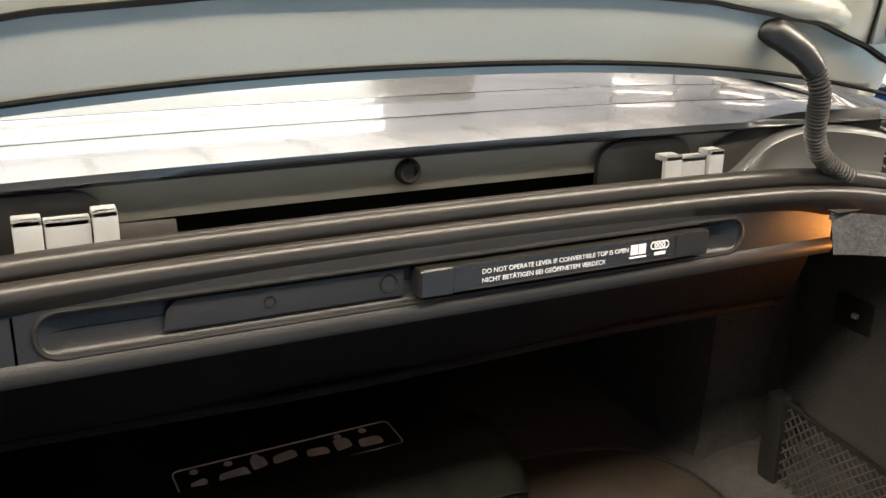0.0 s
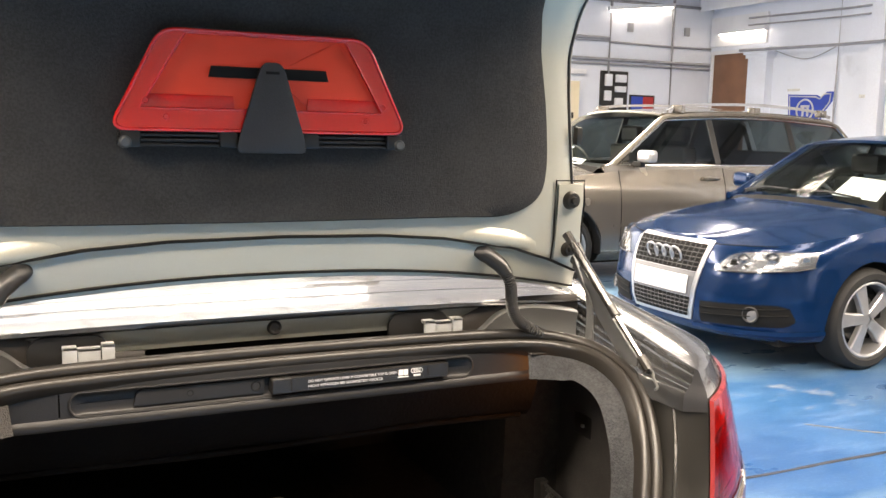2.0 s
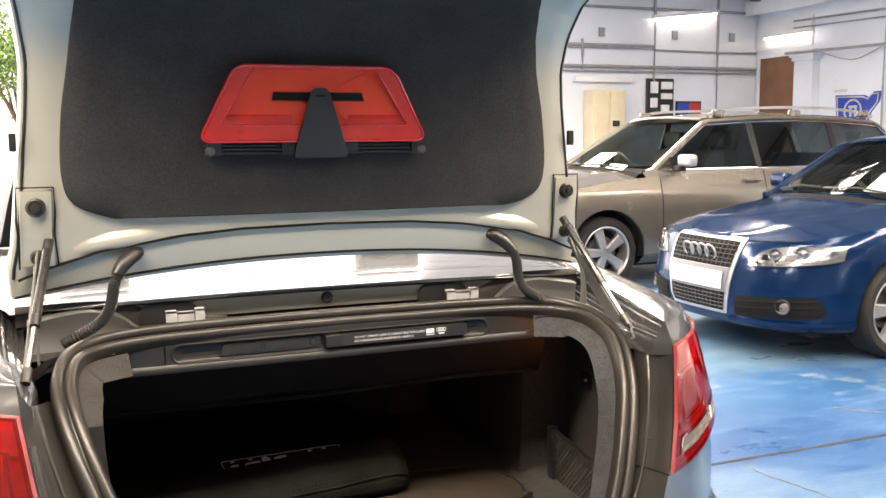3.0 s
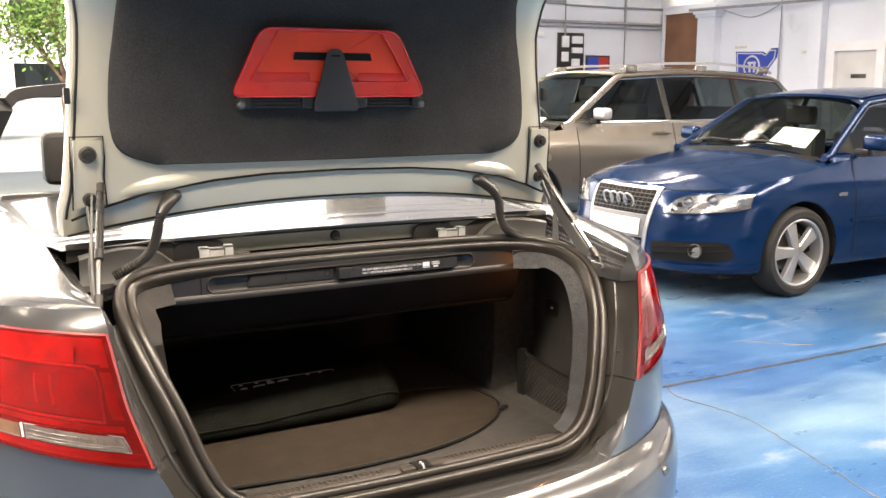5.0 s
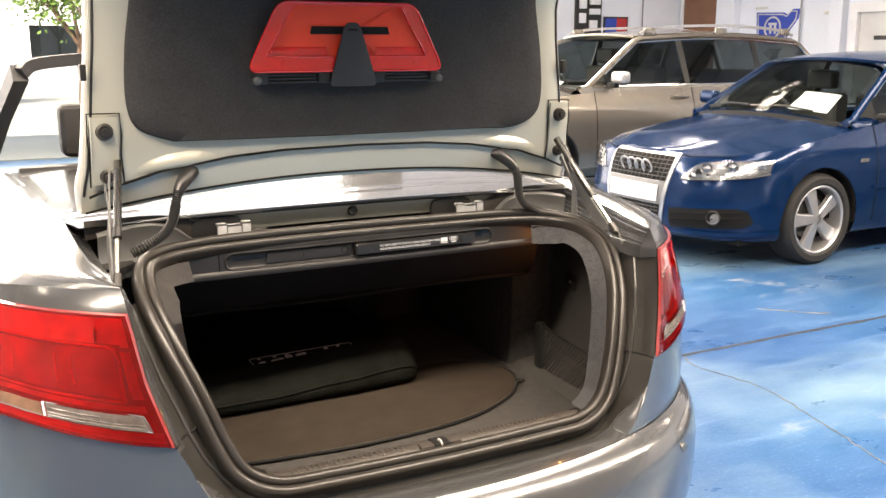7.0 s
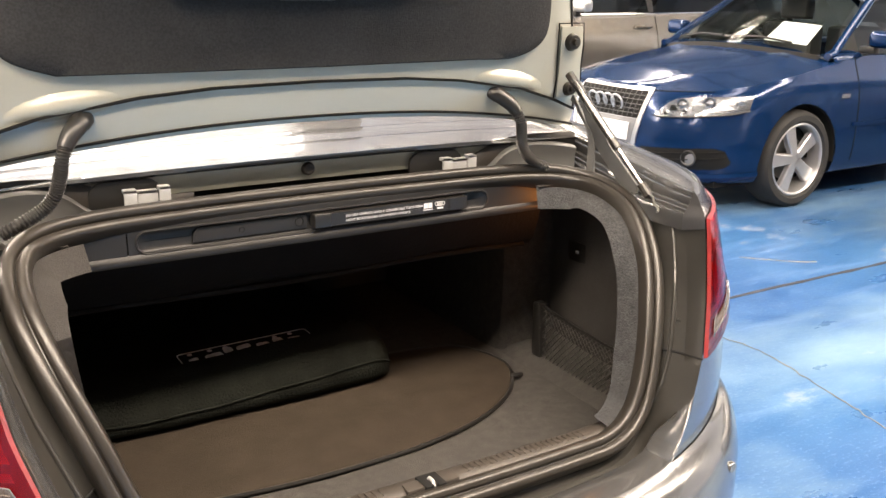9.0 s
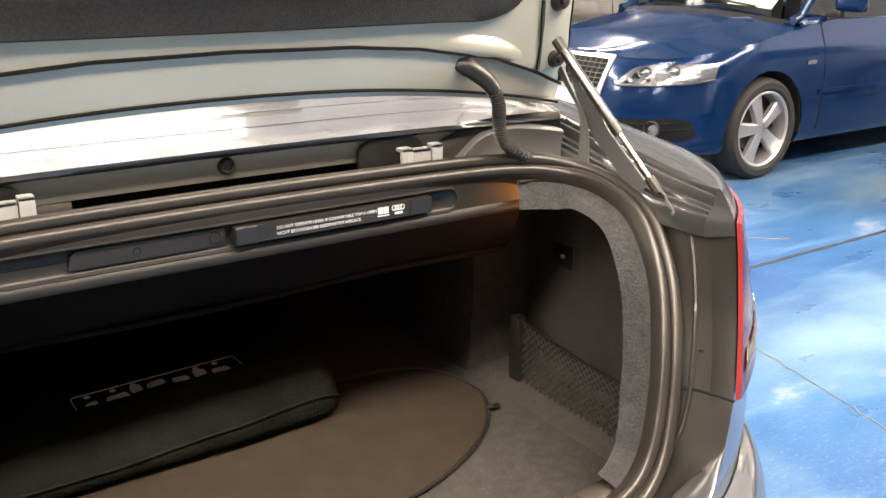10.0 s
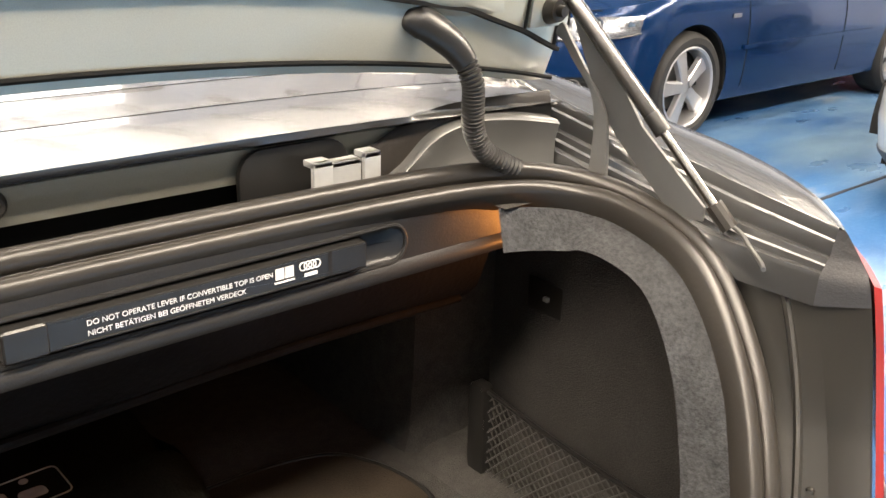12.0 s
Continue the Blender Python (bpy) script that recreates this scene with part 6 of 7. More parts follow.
mesh_net = bmesh.new()
for k in range(-8, 27):
    for sgn in (1, -1):
        pts = []
        for j in range(13):
            v = j / 12
            t = (k + sgn * v * 8) / 26
            if 0 <= t <= 1:
                pts.append(nb_(t).lerp(nt(t), v) + Vector((-0.0012 * sgn, 0, 0)))
        if len(pts) > 1:
            mesh_net = join(mesh_net, tube(pts, 0.0011, 5, up=(1, 0, 0)))
part("net_band", tube([nb_(k / 12) for k in range(13)], 0.003, 8), M["plastic_smooth"], net)
part("net_mesh", mesh_net, M["net_cord"], net)
# black latch handle with a small steel piece; it gives no light
grip = thing("side_latch_handle", "small dark latch handle set in the carpeted side", "lamp")
part("handle_surround", moved(box(-0.003, 0.003, -0.03, 0.03, -0.022, 0.022, 0.003), Matrix.Translation((0.629, 0.52, 0.868))), M["plastic_smooth"], grip)
part("handle_latch", moved(box(-0.003, 0.003, -0.004, 0.004, -0.003, 0.003, 0.001), Matrix.Translation((0.6245, 0.515, 0.868))), M["steel"], grip)
for g in (-1, 1):
    part("body_clip", moved(lathe([(0, 0.003), (0.003, 0.003), (0.004, 0.0)], 12), Matrix.Translation((g * 0.516, 0.098, 0.866)) @ pose(0, 0, 0, 60, 0, 90 * g)), M["surround"], gc)

# --- cabin, seen past the lid
part("bonnet", grid([[(gs.at(i, z_sh(gs.at(i, 0.8)[1]))[0] * u, gs.at(i, z_sh(gs.at(i, 0.8)[1]))[1], z_sh(gs.at(i, 0.8)[1]) + 0.07 * (1 - u * u)) for i in range(0, NI) if gs.at(i, 0.8)[1] > 2.75] for u in [k / 10 for k in range(-10, 11)]]), M["paint_grey"], gc, sharp=60)
part("windscreen_header", sweep(spline([(-0.60, 1.99, 1.405), (-0.54, 2.01, 1.435), (-0.3, 2.05, 1.455), (0, 2.07, 1.46), (0.3, 2.05, 1.455), (0.54, 2.01, 1.435), (0.60, 1.99, 1.405)], 5), [(-0.03, -0.02), (0.03, -0.02), (0.03, 0.02), (-0.03, 0.02)]), M["plastic"], gc, "dark windscreen header rail")
for g in (-1, 1):
    part("screen_pillar", sweep([(g * 0.60, 1.99, 1.405), (g * 0.655, 2.3, 1.25), (g * 0.71, 2.62, 1.06), (g * 0.72, 2.75, 0.97)], [(-0.025, -0.03), (0.025, -0.03), (0.025, 0.03), (-0.025, 0.03)]), M["plastic"], gc)
wsr = []
for t in [k / 6 for k in range(7)]:
    a = [Vector((0.58 * u, 2.07 - 0.06 * u * u, 1.45 - 0.03 * u * u)) for u in [k / 8 for k in range(-8, 9)]]
    b = [Vector((0.70 * u, 2.86 - 0.16 * u * u, 0.96)) for u in [k / 8 for k in range(-8, 9)]]
    wsr.append([p.lerp(q, t) for p, q in zip(a, b)])
part("windscreen", grid(wsr), M["glass"], gc, "clear windscreen")
part("dashboard", grid([[(0.74 * u, y, z) for u in (-1, -0.5, 0, 0.5, 1)] for y, z in ((2.85, 0.95), (2.5, 0.985), (2.25, 0.97), (2.15, 0.90), (2.13, 0.7))]), M["plastic"], gc)
part("cabin_tub", box(-0.74, 0.74, 1.36, 2.9, 0.30, 0.34), M["dark"], gc)
for g in (-1, 1):
    part("door_card", box(min(g * 0.72, g * 0.80), max(g * 0.72, g * 0.80), 1.36, 2.85, 0.34, 0.955, 0.02), M["plastic"], gc)
    for nm, y, x, top, lbl in (("front_seat", 2.0, g * 0.36, 1.09, ""), ("rear_seat", 1.42, g * 0.40, 1.06, "")):
        part(nm, box(x - 0.24, x + 0.24, y - 0.09, y + 0.07, 0.45, top, 0.05, 3), M["leather"], gc)
        part("seat_cushion", box(x - 0.24, x + 0.24, y + 0.02, y + 0.46, 0.36, 0.52, 0.05, 3), M["leather"], gc)
    part("headrest", box(g * 0.45 - 0.085, g * 0.45 + 0.115, 1.43, 1.53, 1.17, 1.325, 0.03, 3), M["leather_dark"], gc, "black leather headrest")
    part("headrest_post", tube([(g * 0.45, 1.48, 1.05), (g * 0.45, 1.48, 1.2)], 0.006, 8), M["steel"], gc)
part("parcel_rim", box(-0.66, 0.66, 1.34, 1.38, 0.9, 1.16, 0.01), M["plastic"], gc)

# ---------------------------------------------------------------- details of the parked cars
def saloon_face(car, sh):
    """Grille, lamps, plate and openings of the blue saloon's nose."""
    frame_o = lambda z: lerp([(0.27, 0.285), (0.33, 0.305), (0.74, 0.362), (0.765, 0.345)], z)
    zs_ = [0.27 + (0.765 - 0.27) * k / 14 for k in range(15)]
    rows = [[sh.point(frame_o(z) * u, z, 0.010) for u in [k / 16 for k in range(-16, 17)]] for z in zs_]
    gr = new("grille")
    gr.parent = car
    gr["label"] = "tall black mesh grille in a silver frame"
    part("grille_frame", grid(rows, solid=0.01), M["alloy"], gr, "silver grille frame")
    for za, zb, nm in ((0.575, 0.742, "mesh_back"), (0.292, 0.415, "mesh_back")):
        part(nm, grid([[sh.point((frame_o(z) - 0.030) * u, z, 0.013) for u in [k / 16 for k in range(-16, 17)]] for z in [za + (zb - za) * k / 6 for k in range(7)]]), M["dark"], gr)
        nb = 6 if za > 0.5 else 5
        for k in range(1, nb):
            z = za + (zb - za) * k / nb
            part("grille_bar", tube([sh.point((frame_o(z) - 0.030) * u, z, 0.016) for u in [j / 10 for j in range(-10, 11)]], 0.0036, 6), M["plastic"], gr)
        for k in range(-6, 7):
            part("grille_bar", tube([sh.point((frame_o(z) - 0.030) * k / 7, z, 0.015) for z in (za, (za + zb) / 2, zb)], 0.0028, 6, up=(0, 1, 0)), M["plastic"], gr)
    part("plate_panel", grid([[sh.point((frame_o(z) - 0.030) * u, z, 0.0135) for u in [k / 12 for k in range(-12, 13)]] for z in (0.418, 0.47, 0.52, 0.572)]), M["grey_plastic"], gr)
    part("number_plate", grid([[sh.point(0.26 * u, z, 0.024) for u in [k / 10 for k in range(-10, 11)]] for z in (0.435, 0.5, 0.545)], solid=0.004), M["plate_white"], car, "white number plate")
    emblem(car, sh.point(0, 0.655, 0.030), None, pose(0, 0, 0, -18, 0, 0), 0.052)
    for g in (-1, 1):
        hl = new("headlamp")
        hl.parent = car
        hl["label"] = "clear headlamp with bright reflector"
        lo_, hi_ = [(0, 0.606), (0.06, 0.602), (0.35, 0.612), (0.8, 0.640), (1, 0.662)], [(0, 0.616), (0.10, 0.690), (0.20, 0.722), (0.4, 0.738), (0.8, 0.748), (1, 0.750)]
        part("reflector", sh.patch(g * 0.43, g * 1.02, lo_, hi_, 0.004), M["lamp_chrome"], hl)
        part("cover", sh.patch(g * 0.425, g * 1.025, [(a, b - 0.004) for a, b in lo_], [(a, b + 0.004) for a, b in hi_], 0.022), M["lamp_glass"], hl, "clear plastic cover")
        for s_, z_, r_ in ((0.60, 0.684, 0.040), (0.76, 0.700, 0.042)):
            c = sh.point(g * s_, z_, 0.010)
            part("projector", moved(lathe([(r_, 0.0), (r_ * 0.98, 0.010), (r_ * 0.8, 0.004), (r_ * 0.7, -0.004), (r_ * 0.4, 0.004), (0, 0.008)], 24), Matrix.Translation(c) @ pose(0, 0, 0, -80, 0, -g * 35)), M["lamp_chrome"], hl)
        random.seed(11)
        for k in range(14):
            t_ = random.uniform(0.05, 0.88)
            zl_, zh_ = lerp(lo_, t_) + 0.012, lerp(hi_, t_) - 0.012
            za_ = random.uniform(zl_, max(zl_, zh_ - 0.02))
            part("facet", sh.patch(g * (0.43 + 0.59 * t_), g * (0.43 + 0.59 * (t_ + random.uniform(0.03, 0.09))), za_, min(zh_, za_ + random.uniform(0.012, 0.04)), random.uniform(0.008, 0.014), 3, 2), M[random.choice(("chrome", "lamp_white", "grey_plastic", "dark"))], hl)
        part("lamp_rim", tube([sh.point(g * (0.43 + 0.59 * t), lerp(lo_, t), 0.02) for t in [k / 10 for k in range(11)]], 0.004, 6), M["plastic_smooth"], hl)
        fr = new("fog_recess")
        fr.parent = car
        part("recess", sh.patch(g * 0.36, g * 0.96, [(0, 0.272), (0.9, 0.30), (1, 0.33)], [(0, 0.405), (0.8, 0.435), (0.93, 0.42), (1, 0.35)], 0.004), M["dark"], fr, "black lower air intake")
        for z_ in (0.33, 0.37):
            part("intake_bar", tube([sh.point(g * (0.37 + 0.55 * t), z_ + 0.045 * t, 0.008) for t in [k / 8 for k in range(9)]], 0.004, 6), M["dark"], fr)
        c = sh.point(g * 0.70, 0.365, 0.002)
        part("fog_bowl", moved(lathe([(0.052, 0.0), (0.050, 0.010), (0.046, 0.012), (0.040, 0.004)], 24), Matrix.Translation(c) @ pose(0, 0, 0, -88, 0, -g * 22)), M["plastic"], fr)
        part("fog_lamp", moved(lathe([(0.042, 0.004), (0.036, 0.0), (0.026, 0.004), (0.014, 0.007), (0, 0.008)], 24), Matrix.Translation(c) @ pose(0, 0, 0, -88, 0, -g * 22)), M["grey_plastic"], fr, "round fog lamp")
        part("lip", sweep([sh.point(g * (0.30 + 0.85 * t), 0.245 + 0.02 * t, 0.008) for t in [k / 14 for k in range(15)]], [(-0.012, -0.012), (0.012, -0.012), (0.012, 0.012), (-0.012, 0.012)]), M["paint_blue"], car)
        part("side_repeater", sh.patch(g * 1.86, g * 1.95, 0.70, 0.725, 0.006, 4, 2), M["lamp_chrome"], car)
    part("bonnet_gap", tube([sh.point(s, lerp([(0, 0.768), (0.4, 0.757), (0.75, 0.772)], abs(s)), 0.001) for s in [k / 16 * 0.75 for k in range(-16, 17)]], 0.0035, 6), M["dark"], car)


saloon_face(blue, bs)
# papers, wipers and roof rails


def on_screen(spec, u, t, lift):
    """Local point on a windscreen: u across (-1..1), t from its foot (0) to the roof (1)."""
    A, B = spec["A"], spec["B"]
    bow = lambda k: k * (1 - u * u)
    p = Vector((A[2] * u, A[0] + bow(0.16), A[1] - 0.05 * u * u))
    q = Vector((B[2] * u, B[0] + bow(0.07), B[1] + bow(0.03)))
    d = (q - p)
    n = Vector((0, -d.z, d.y)).normalized()
    if n.z < 0:
        n = -n
    return p + d * t + n * lift


def screen_sheet(car_ob, spec, u0, u1, t0, t1, name="price_sheet"):
    sheet = thing(name, "white paper sheet lying behind the car windscreen", "paper")
    rows = [[on_screen(spec, u0 + (u1 - u0) * i / 4, t0 + (t1 - t0) * j / 4, -0.018) for i in range(5)] for j in range(5)]
    part("sheet", grid(rows, solid=0.001), M["paper"], sheet)
    sheet.matrix_basis = car_ob.matrix_basis.copy()
    return sheet


screen_sheet(blue, SALOON, -0.80, -0.36, 0.16, 0.45)
screen_sheet(wag, WAGON, -0.25, 0.18, 0.05, 0.32)
screen_sheet(wag, WAGON, -0.70, -0.40, 0.03, 0.14)
for car_, spec in ((blue, SALOON), (wag, WAGON)):
    foot = 0.11 if car_ is blue else 0.03
    for u in (-0.35, 0.45):
        part("wiper", tube([on_screen(spec, u - 0.35, foot, 0.02), on_screen(spec, u, foot + 0.02, 0.022), on_screen(spec, u + 0.4, foot - 0.01, 0.02)], 0.008, 6), M["plastic_smooth"], car_)
    part("cowl", grid([[on_screen(spec, u, t, 0.004) - Vector((0, -dy, dz)) for u in [k / 8 for k in range(-8, 9)]] for t, dy, dz in ((0.03, 0.0, 0.002), (0.0, 0.03, 0.022), (0.0, 0.06, 0.06))]), M["dark"], car_)
for g in (-1, 1):
    rail = spline([(g * 0.60, 0.10, 1.535), (g * 0.605, 0.0, 1.575), (g * 0.61, -0.3, 1.61), (g * 0.61, -1.0, 1.625), (g * 0.605, -1.6, 1.60), (g * 0.60, -1.85, 1.565), (g * 0.60, -1.98, 1.53)], 5)
    part("luggage_rail", sweep(rail, [(-0.014, -0.014), (0.014, -0.014), (0.016, 0.012), (-0.016, 0.012)]), M["alloy"], wag, "silver roof rail")
    for y in (-0.02, -0.95, -1.85):
        part("rail_foot", box(g * 0.606 - 0.018, g * 0.606 + 0.018, y - 0.07, y + 0.07, 1.525, 1.60, 0.012), M["paint_beige"], wag)
for g in (-1, 1):
    part("headlamp", ws.patch(g * 0.55, g * 1.02, [(0, 0.70), (1, 0.74)], [(0, 0.80), (1, 0.83)], 0.008), M["lamp_chrome"], wag, "clear headlamp")
part("grille", ws.patch(-0.36, 0.36, 0.62, 0.80, 0.008), M["plastic_smooth"], wag, "dark grille")

# silver hatchback and dark red car further along
HATCH = dict(SALOON, rows=[(0.16, 0.78, 1.98, -1.9), (0.24, 0.83, 2.04, -1.95), (0.40, 0.85, 2.06, -1.98), (0.52, 0.85, 2.05, -1.98), (0.66, 0.845, 2.0, -1.98), (0.8, 0.83, 1.9, -1.97), (0.95, 0.79, 1.78, -1.96), (1.1, 0.75, 1.7, -1.95)], ends=(2.06, -1.98), wy=(1.25, -1.26), shoulder=[(-2.1, 1.0), (0, 0.96), (0.9, 0.94), (1.5, 0.90), (1.85, 0.83), (2.1, 0.79)], tail=-1.9, C=(-1.25, 1.40, 0.54), D=(-1.85, 1.05, 0.66), H=1.47, B=(0.10, 1.40, 0.54), beltw=0.76, belt=0.96, A=(0.86, 0.98, 0.68), mirror=(0.5, 1.05), af=0.5, ar=0.4, cowl=0.92)
silver, ss_ = saloon("silver_hatchback_car", "silver metallic hatchback car parked on the blue floor", (6.08, 0.98, 0), 90, M["paint_silver"], HATCH)
for g in (-1, 1):
    part("headlamp", ss_.patch(g * 0.48, g * 0.92, [(0, 0.60), (1, 0.66)], [(0, 0.74), (1, 0.82)], 0.008), M["lamp_chrome"], silver, "clear headlamp")
    part("fog_lamp", ss_.patch(g * 0.55, g * 0.72, 0.34, 0.40, 0.006, 6, 4), M["lamp_chrome"], silver)
part("lower_grille", ss_.patch(-0.45, 0.45, 0.24, 0.36, 0.006), M["dark"], silver)
part("bumper_skirt", ss_.patch(-1.2, 1.2, 0.17, 0.26, 0.006, 24, 3), M["plastic"], silver, "dark lower bumper")
red_car, _rs = saloon("red_saloon_car", "dark red saloon car parked beyond the blue one", (10.1, 4.6, 0), 60, M["paint_red"], SALOON)

# ---------------------------------------------------------------- walls, doors and services
def service(name, bm, mat, label, category, group="", kind="", smooth=True):
    return tagged(part(name, bm, mat, None, "", 40, smooth), label, category, group, kind)


NY, EX = NORTH, EAST
# conduits along the north wall and down it
for z, x0, x1, r in ((3.66, 4.0, 11.45, 0.025), (3.01, 4.0, 9.2, 0.03), (2.97, 4.0, 9.2, 0.018), (2.66, 4.0, 11.45, 0.03), (2.58, 4.0, 11.45, 0.02), (2.95, 9.2, 11.45, 0.02)):
    service("conduit", tube([(x0, NY - 0.04, z), ((x0 + x1) / 2, NY - 0.045, z - 0.012), (x1, NY - 0.04, z)], r, 8), M["pipe"], "grey conduit run along the white wall", "pipe", "wall conduits")
for x, z0, z1 in ((9.2, 2.4, 4.7), (10.55, 1.2, 4.7), (7.75, 2.55, 3.1)):
    service("conduit", tube([(x, NY - 0.05, z0), (x + 0.01, NY - 0.05, (z0 + z1) / 2), (x, NY - 0.05, z1)], 0.024, 8), M["pipe"], "grey conduit run along the white wall", "pipe", "wall conduits")
for x in (8.15, 9.65, 10.9):
    service("vent_cover", box(x - 0.06, x + 0.06, NY - 0.03, NY, 3.15, 3.30, 0.01), M["pipe"], "small grey vent cover on the wall", "vent", "wall vents")
# switchgear
sw = thing("switch_board", "black electrical switch board with pale boxes on the wall", "switchboard")
part("back_board", box(9.06, 9.62, NY - 0.06, NY - 0.002, 1.72, 2.46, 0.01), M["plastic_smooth"], sw)
for x0, x1, z0, z1 in ((9.12, 9.26, 2.2, 2.40), (9.34, 9.56, 2.27, 2.40), (9.34, 9.56, 2.1, 2.20), (9.34, 9.50, 1.85, 2.0), (9.12, 9.25, 1.95, 2.12)):
    part("switch_box", box(x0, x1, NY - 0.11, NY - 0.06, z0, z1, 0.01), M["wall_trim"], sw)
po = thing("poster", "small framed blue and red poster on the wall", "poster")
part("poster_frame", box(9.70, 10.24, NY - 0.03, NY - 0.002, 1.70, 2.07, 0.006), M["plastic_smooth"], po)
part("poster_print", box(9.73, 9.98, NY - 0.036, NY - 0.028, 1.73, 2.04), M["blue_sign"], po)
part("poster_print", box(9.98, 10.21, NY - 0.036, NY - 0.028, 1.73, 2.04), M["red_sign"], po)
# cupboard in a shallow niche
cu = thing("cupboard", "tall cream cupboard standing against the wall", "cupboard")
part("cupboard_body", box(7.80, 8.42, NY - 0.36, NY - 0.02, 0, 2.24, 0.01), M["door_cream"], cu)
part("cupboard_door", box(7.83, 8.10, NY - 0.375, NY - 0.36, 0.1, 2.2, 0.004), M["door_cream"], cu)
part("cupboard_door", box(8.12, 8.39, NY - 0.375, NY - 0.36, 0.1, 2.2, 0.004), M["door_cream"], cu)
part("cupboard_vent", box(8.16, 8.30, NY - 0.38, NY - 0.372, 1.62, 1.72), M["plastic_smooth"], cu)
part("niche_lintel", box(7.6, 8.72, NY - 0.10, NY - 0.002, 2.38, 2.46, 0.005), M["wall_trim"], cu)
# fluorescent fittings
def batten(a, b):
    t = thing("tube_light", "white fluorescent batten light on the wall", "light", "batten lights")
    a, b = Vector(a), Vector(b)
    part("housing", sweep([a, b], [(-0.03, -0.03), (0.03, -0.03), (0.03, 0.03), (-0.03, 0.03)]), M["wall_trim"], t)
    d = Vector((0, 0, -0.045))
    part("tube", tube([a.lerp(b, 0.03) + d, a.lerp(b, 0.97) + d], 0.014, 10), M["tube"], t)


batten((9.1, NY - 0.12, 3.50), (10.5, NY - 0.12, 3.66))
batten((EX - 0.12, 12.3, 3.22), (EX - 0.12, 11.15, 3.22))
for x, y in ((-3.5, -3.6), (0.2, -3.6), (3.9, -3.6), (-3.5, 2.6), (0.2, 2.6), (3.9, 2.6), (7.5, 2.6), (7.5, -3.6)):
    batten((x, y, 4.5), (x + 1.5, y, 4.5))
# east wall: brown door, pilasters, pale door, conduits, banner
dr = thing("door_1", "tall brown varnished door in the white wall", "door", kind="structure")
part("door_leaf", box(EX - 0.05, EX - 0.003, 11.50, 12.45, 0, 2.84, 0.006), M["door_brown"], dr)
part("door_frame", join(box(EX - 0.07, EX - 0.002, 12.45, 12.52, 0, 2.90), box(EX - 0.07, EX - 0.002, 11.50, 12.45, 2.84, 2.90)), M["wall_trim"], dr, smooth=False)
service("pilaster", join(box(EX - 0.16, EX - 0.002, 11.05, 11.48, 0, 2.72), box(EX - 0.20, EX - 0.002, 11.0, 11.50, 2.72, 2.78), box(EX - 0.24, EX - 0.002, 10.96, 11.52, 2.78, 2.90)), M["wall"], "white painted brick pilaster with a stepped cap", "pilaster", kind="structure", smooth=False)
service("pilaster", box(EX - 0.14, EX - 0.002, 8.78, 9.02, 0, 4.5), M["wall"], "white painted pilaster", "pilaster", kind="structure", smooth=False)
service("wall_panel", box(EX - 0.05, EX - 0.002, 11.2, 12.58, 2.98, 3.5), M["wall_trim"], "white boarded panel over the door", "panel", kind="structure", smooth=False)
for y in (9.66, 7.35):
    service("conduit", tube([(EX - 0.04, y, 0.6), (EX - 0.045, y + 0.01, 2.0), (EX - 0.04, y, 4.6)], 0.016, 8), M["pipe"], "grey conduit run along the white wall", "pipe", "wall conduits")
for z, r in ((2.86, 0.024), (3.42, 0.018), (3.30, 0.014)):
    service("conduit", tube([(EX - 0.25 if z < 2.9 else EX - 0.08, 11.6, z), (EX - 0.25 if z < 2.9 else EX - 0.08, 9.5, z - 0.04), (EX - 0.06, 6.0, z - 0.02)], r, 8), M["pipe"], "grey conduit run along the white wall", "pipe", "wall conduits")
service("cable", tube(spline([(EX - 0.06, 11.0, 2.84), (EX - 0.05, 10.3, 2.66), (EX - 0.05, 9.7, 2.82)], 8), 0.008, 6), M["pipe"], "thin grey cable sagging on the wall", "cable")
d2 = thing("door_2", "pale grey door with a dark letter sign in a white frame", "door", kind="structure")
part("door_leaf", box(EX - 0.02, EX - 0.003, 7.80, 8.54, 0, 2.03, 0.004), M["roof"], d2)
part("door_frame", join(box(EX - 0.09, EX - 0.002, 8.54, 8.68, 0, 2.17), box(EX - 0.09, EX - 0.002, 7.66, 7.80, 0, 2.17), box(EX - 0.09, EX - 0.002, 7.80, 8.54, 2.03, 2.17)), M["wall_trim"], d2, smooth=False)
part("door_sign", box(EX - 0.035, EX - 0.02, 8.0, 8.26, 1.62, 1.68, 0.003), M["plastic_smooth"], d2)
bn = thing("wall_sign", "blue shield-shaped sign with a white ring on the wall", "sign")
sh_o = [(10.66, 2.10), (10.05, 2.08), (9.96, 2.04), (9.86, 2.13), (9.72, 2.13), (9.74, 1.98), (9.90, 1.80), (9.98, 1.62), (10.3, 1.55), (10.62, 1.62)]
part("sign_face", plate([(EX - 0.012, y, z) for y, z in sh_o], (1, 0, 0), 0.01), M["blue_sign"], bn, smooth=False)
part("sign_border", tube([(EX - 0.014, 10.25 + (y - 10.25) * 0.9, 1.83 + (z - 1.83) * 0.88) for y, z in sh_o], 0.012, 6, True, (1, 0, 0)), M["print_white"], bn)
part("sign_ring", tube([(EX - 0.016, 10.28 + 0.17 * math.cos(a), 1.84 + 0.17 * math.sin(a)) for a in [2 * math.pi * k / 32 for k in range(32)]], 0.016, 6, True, (1, 0, 0)), M["print_white"], bn)
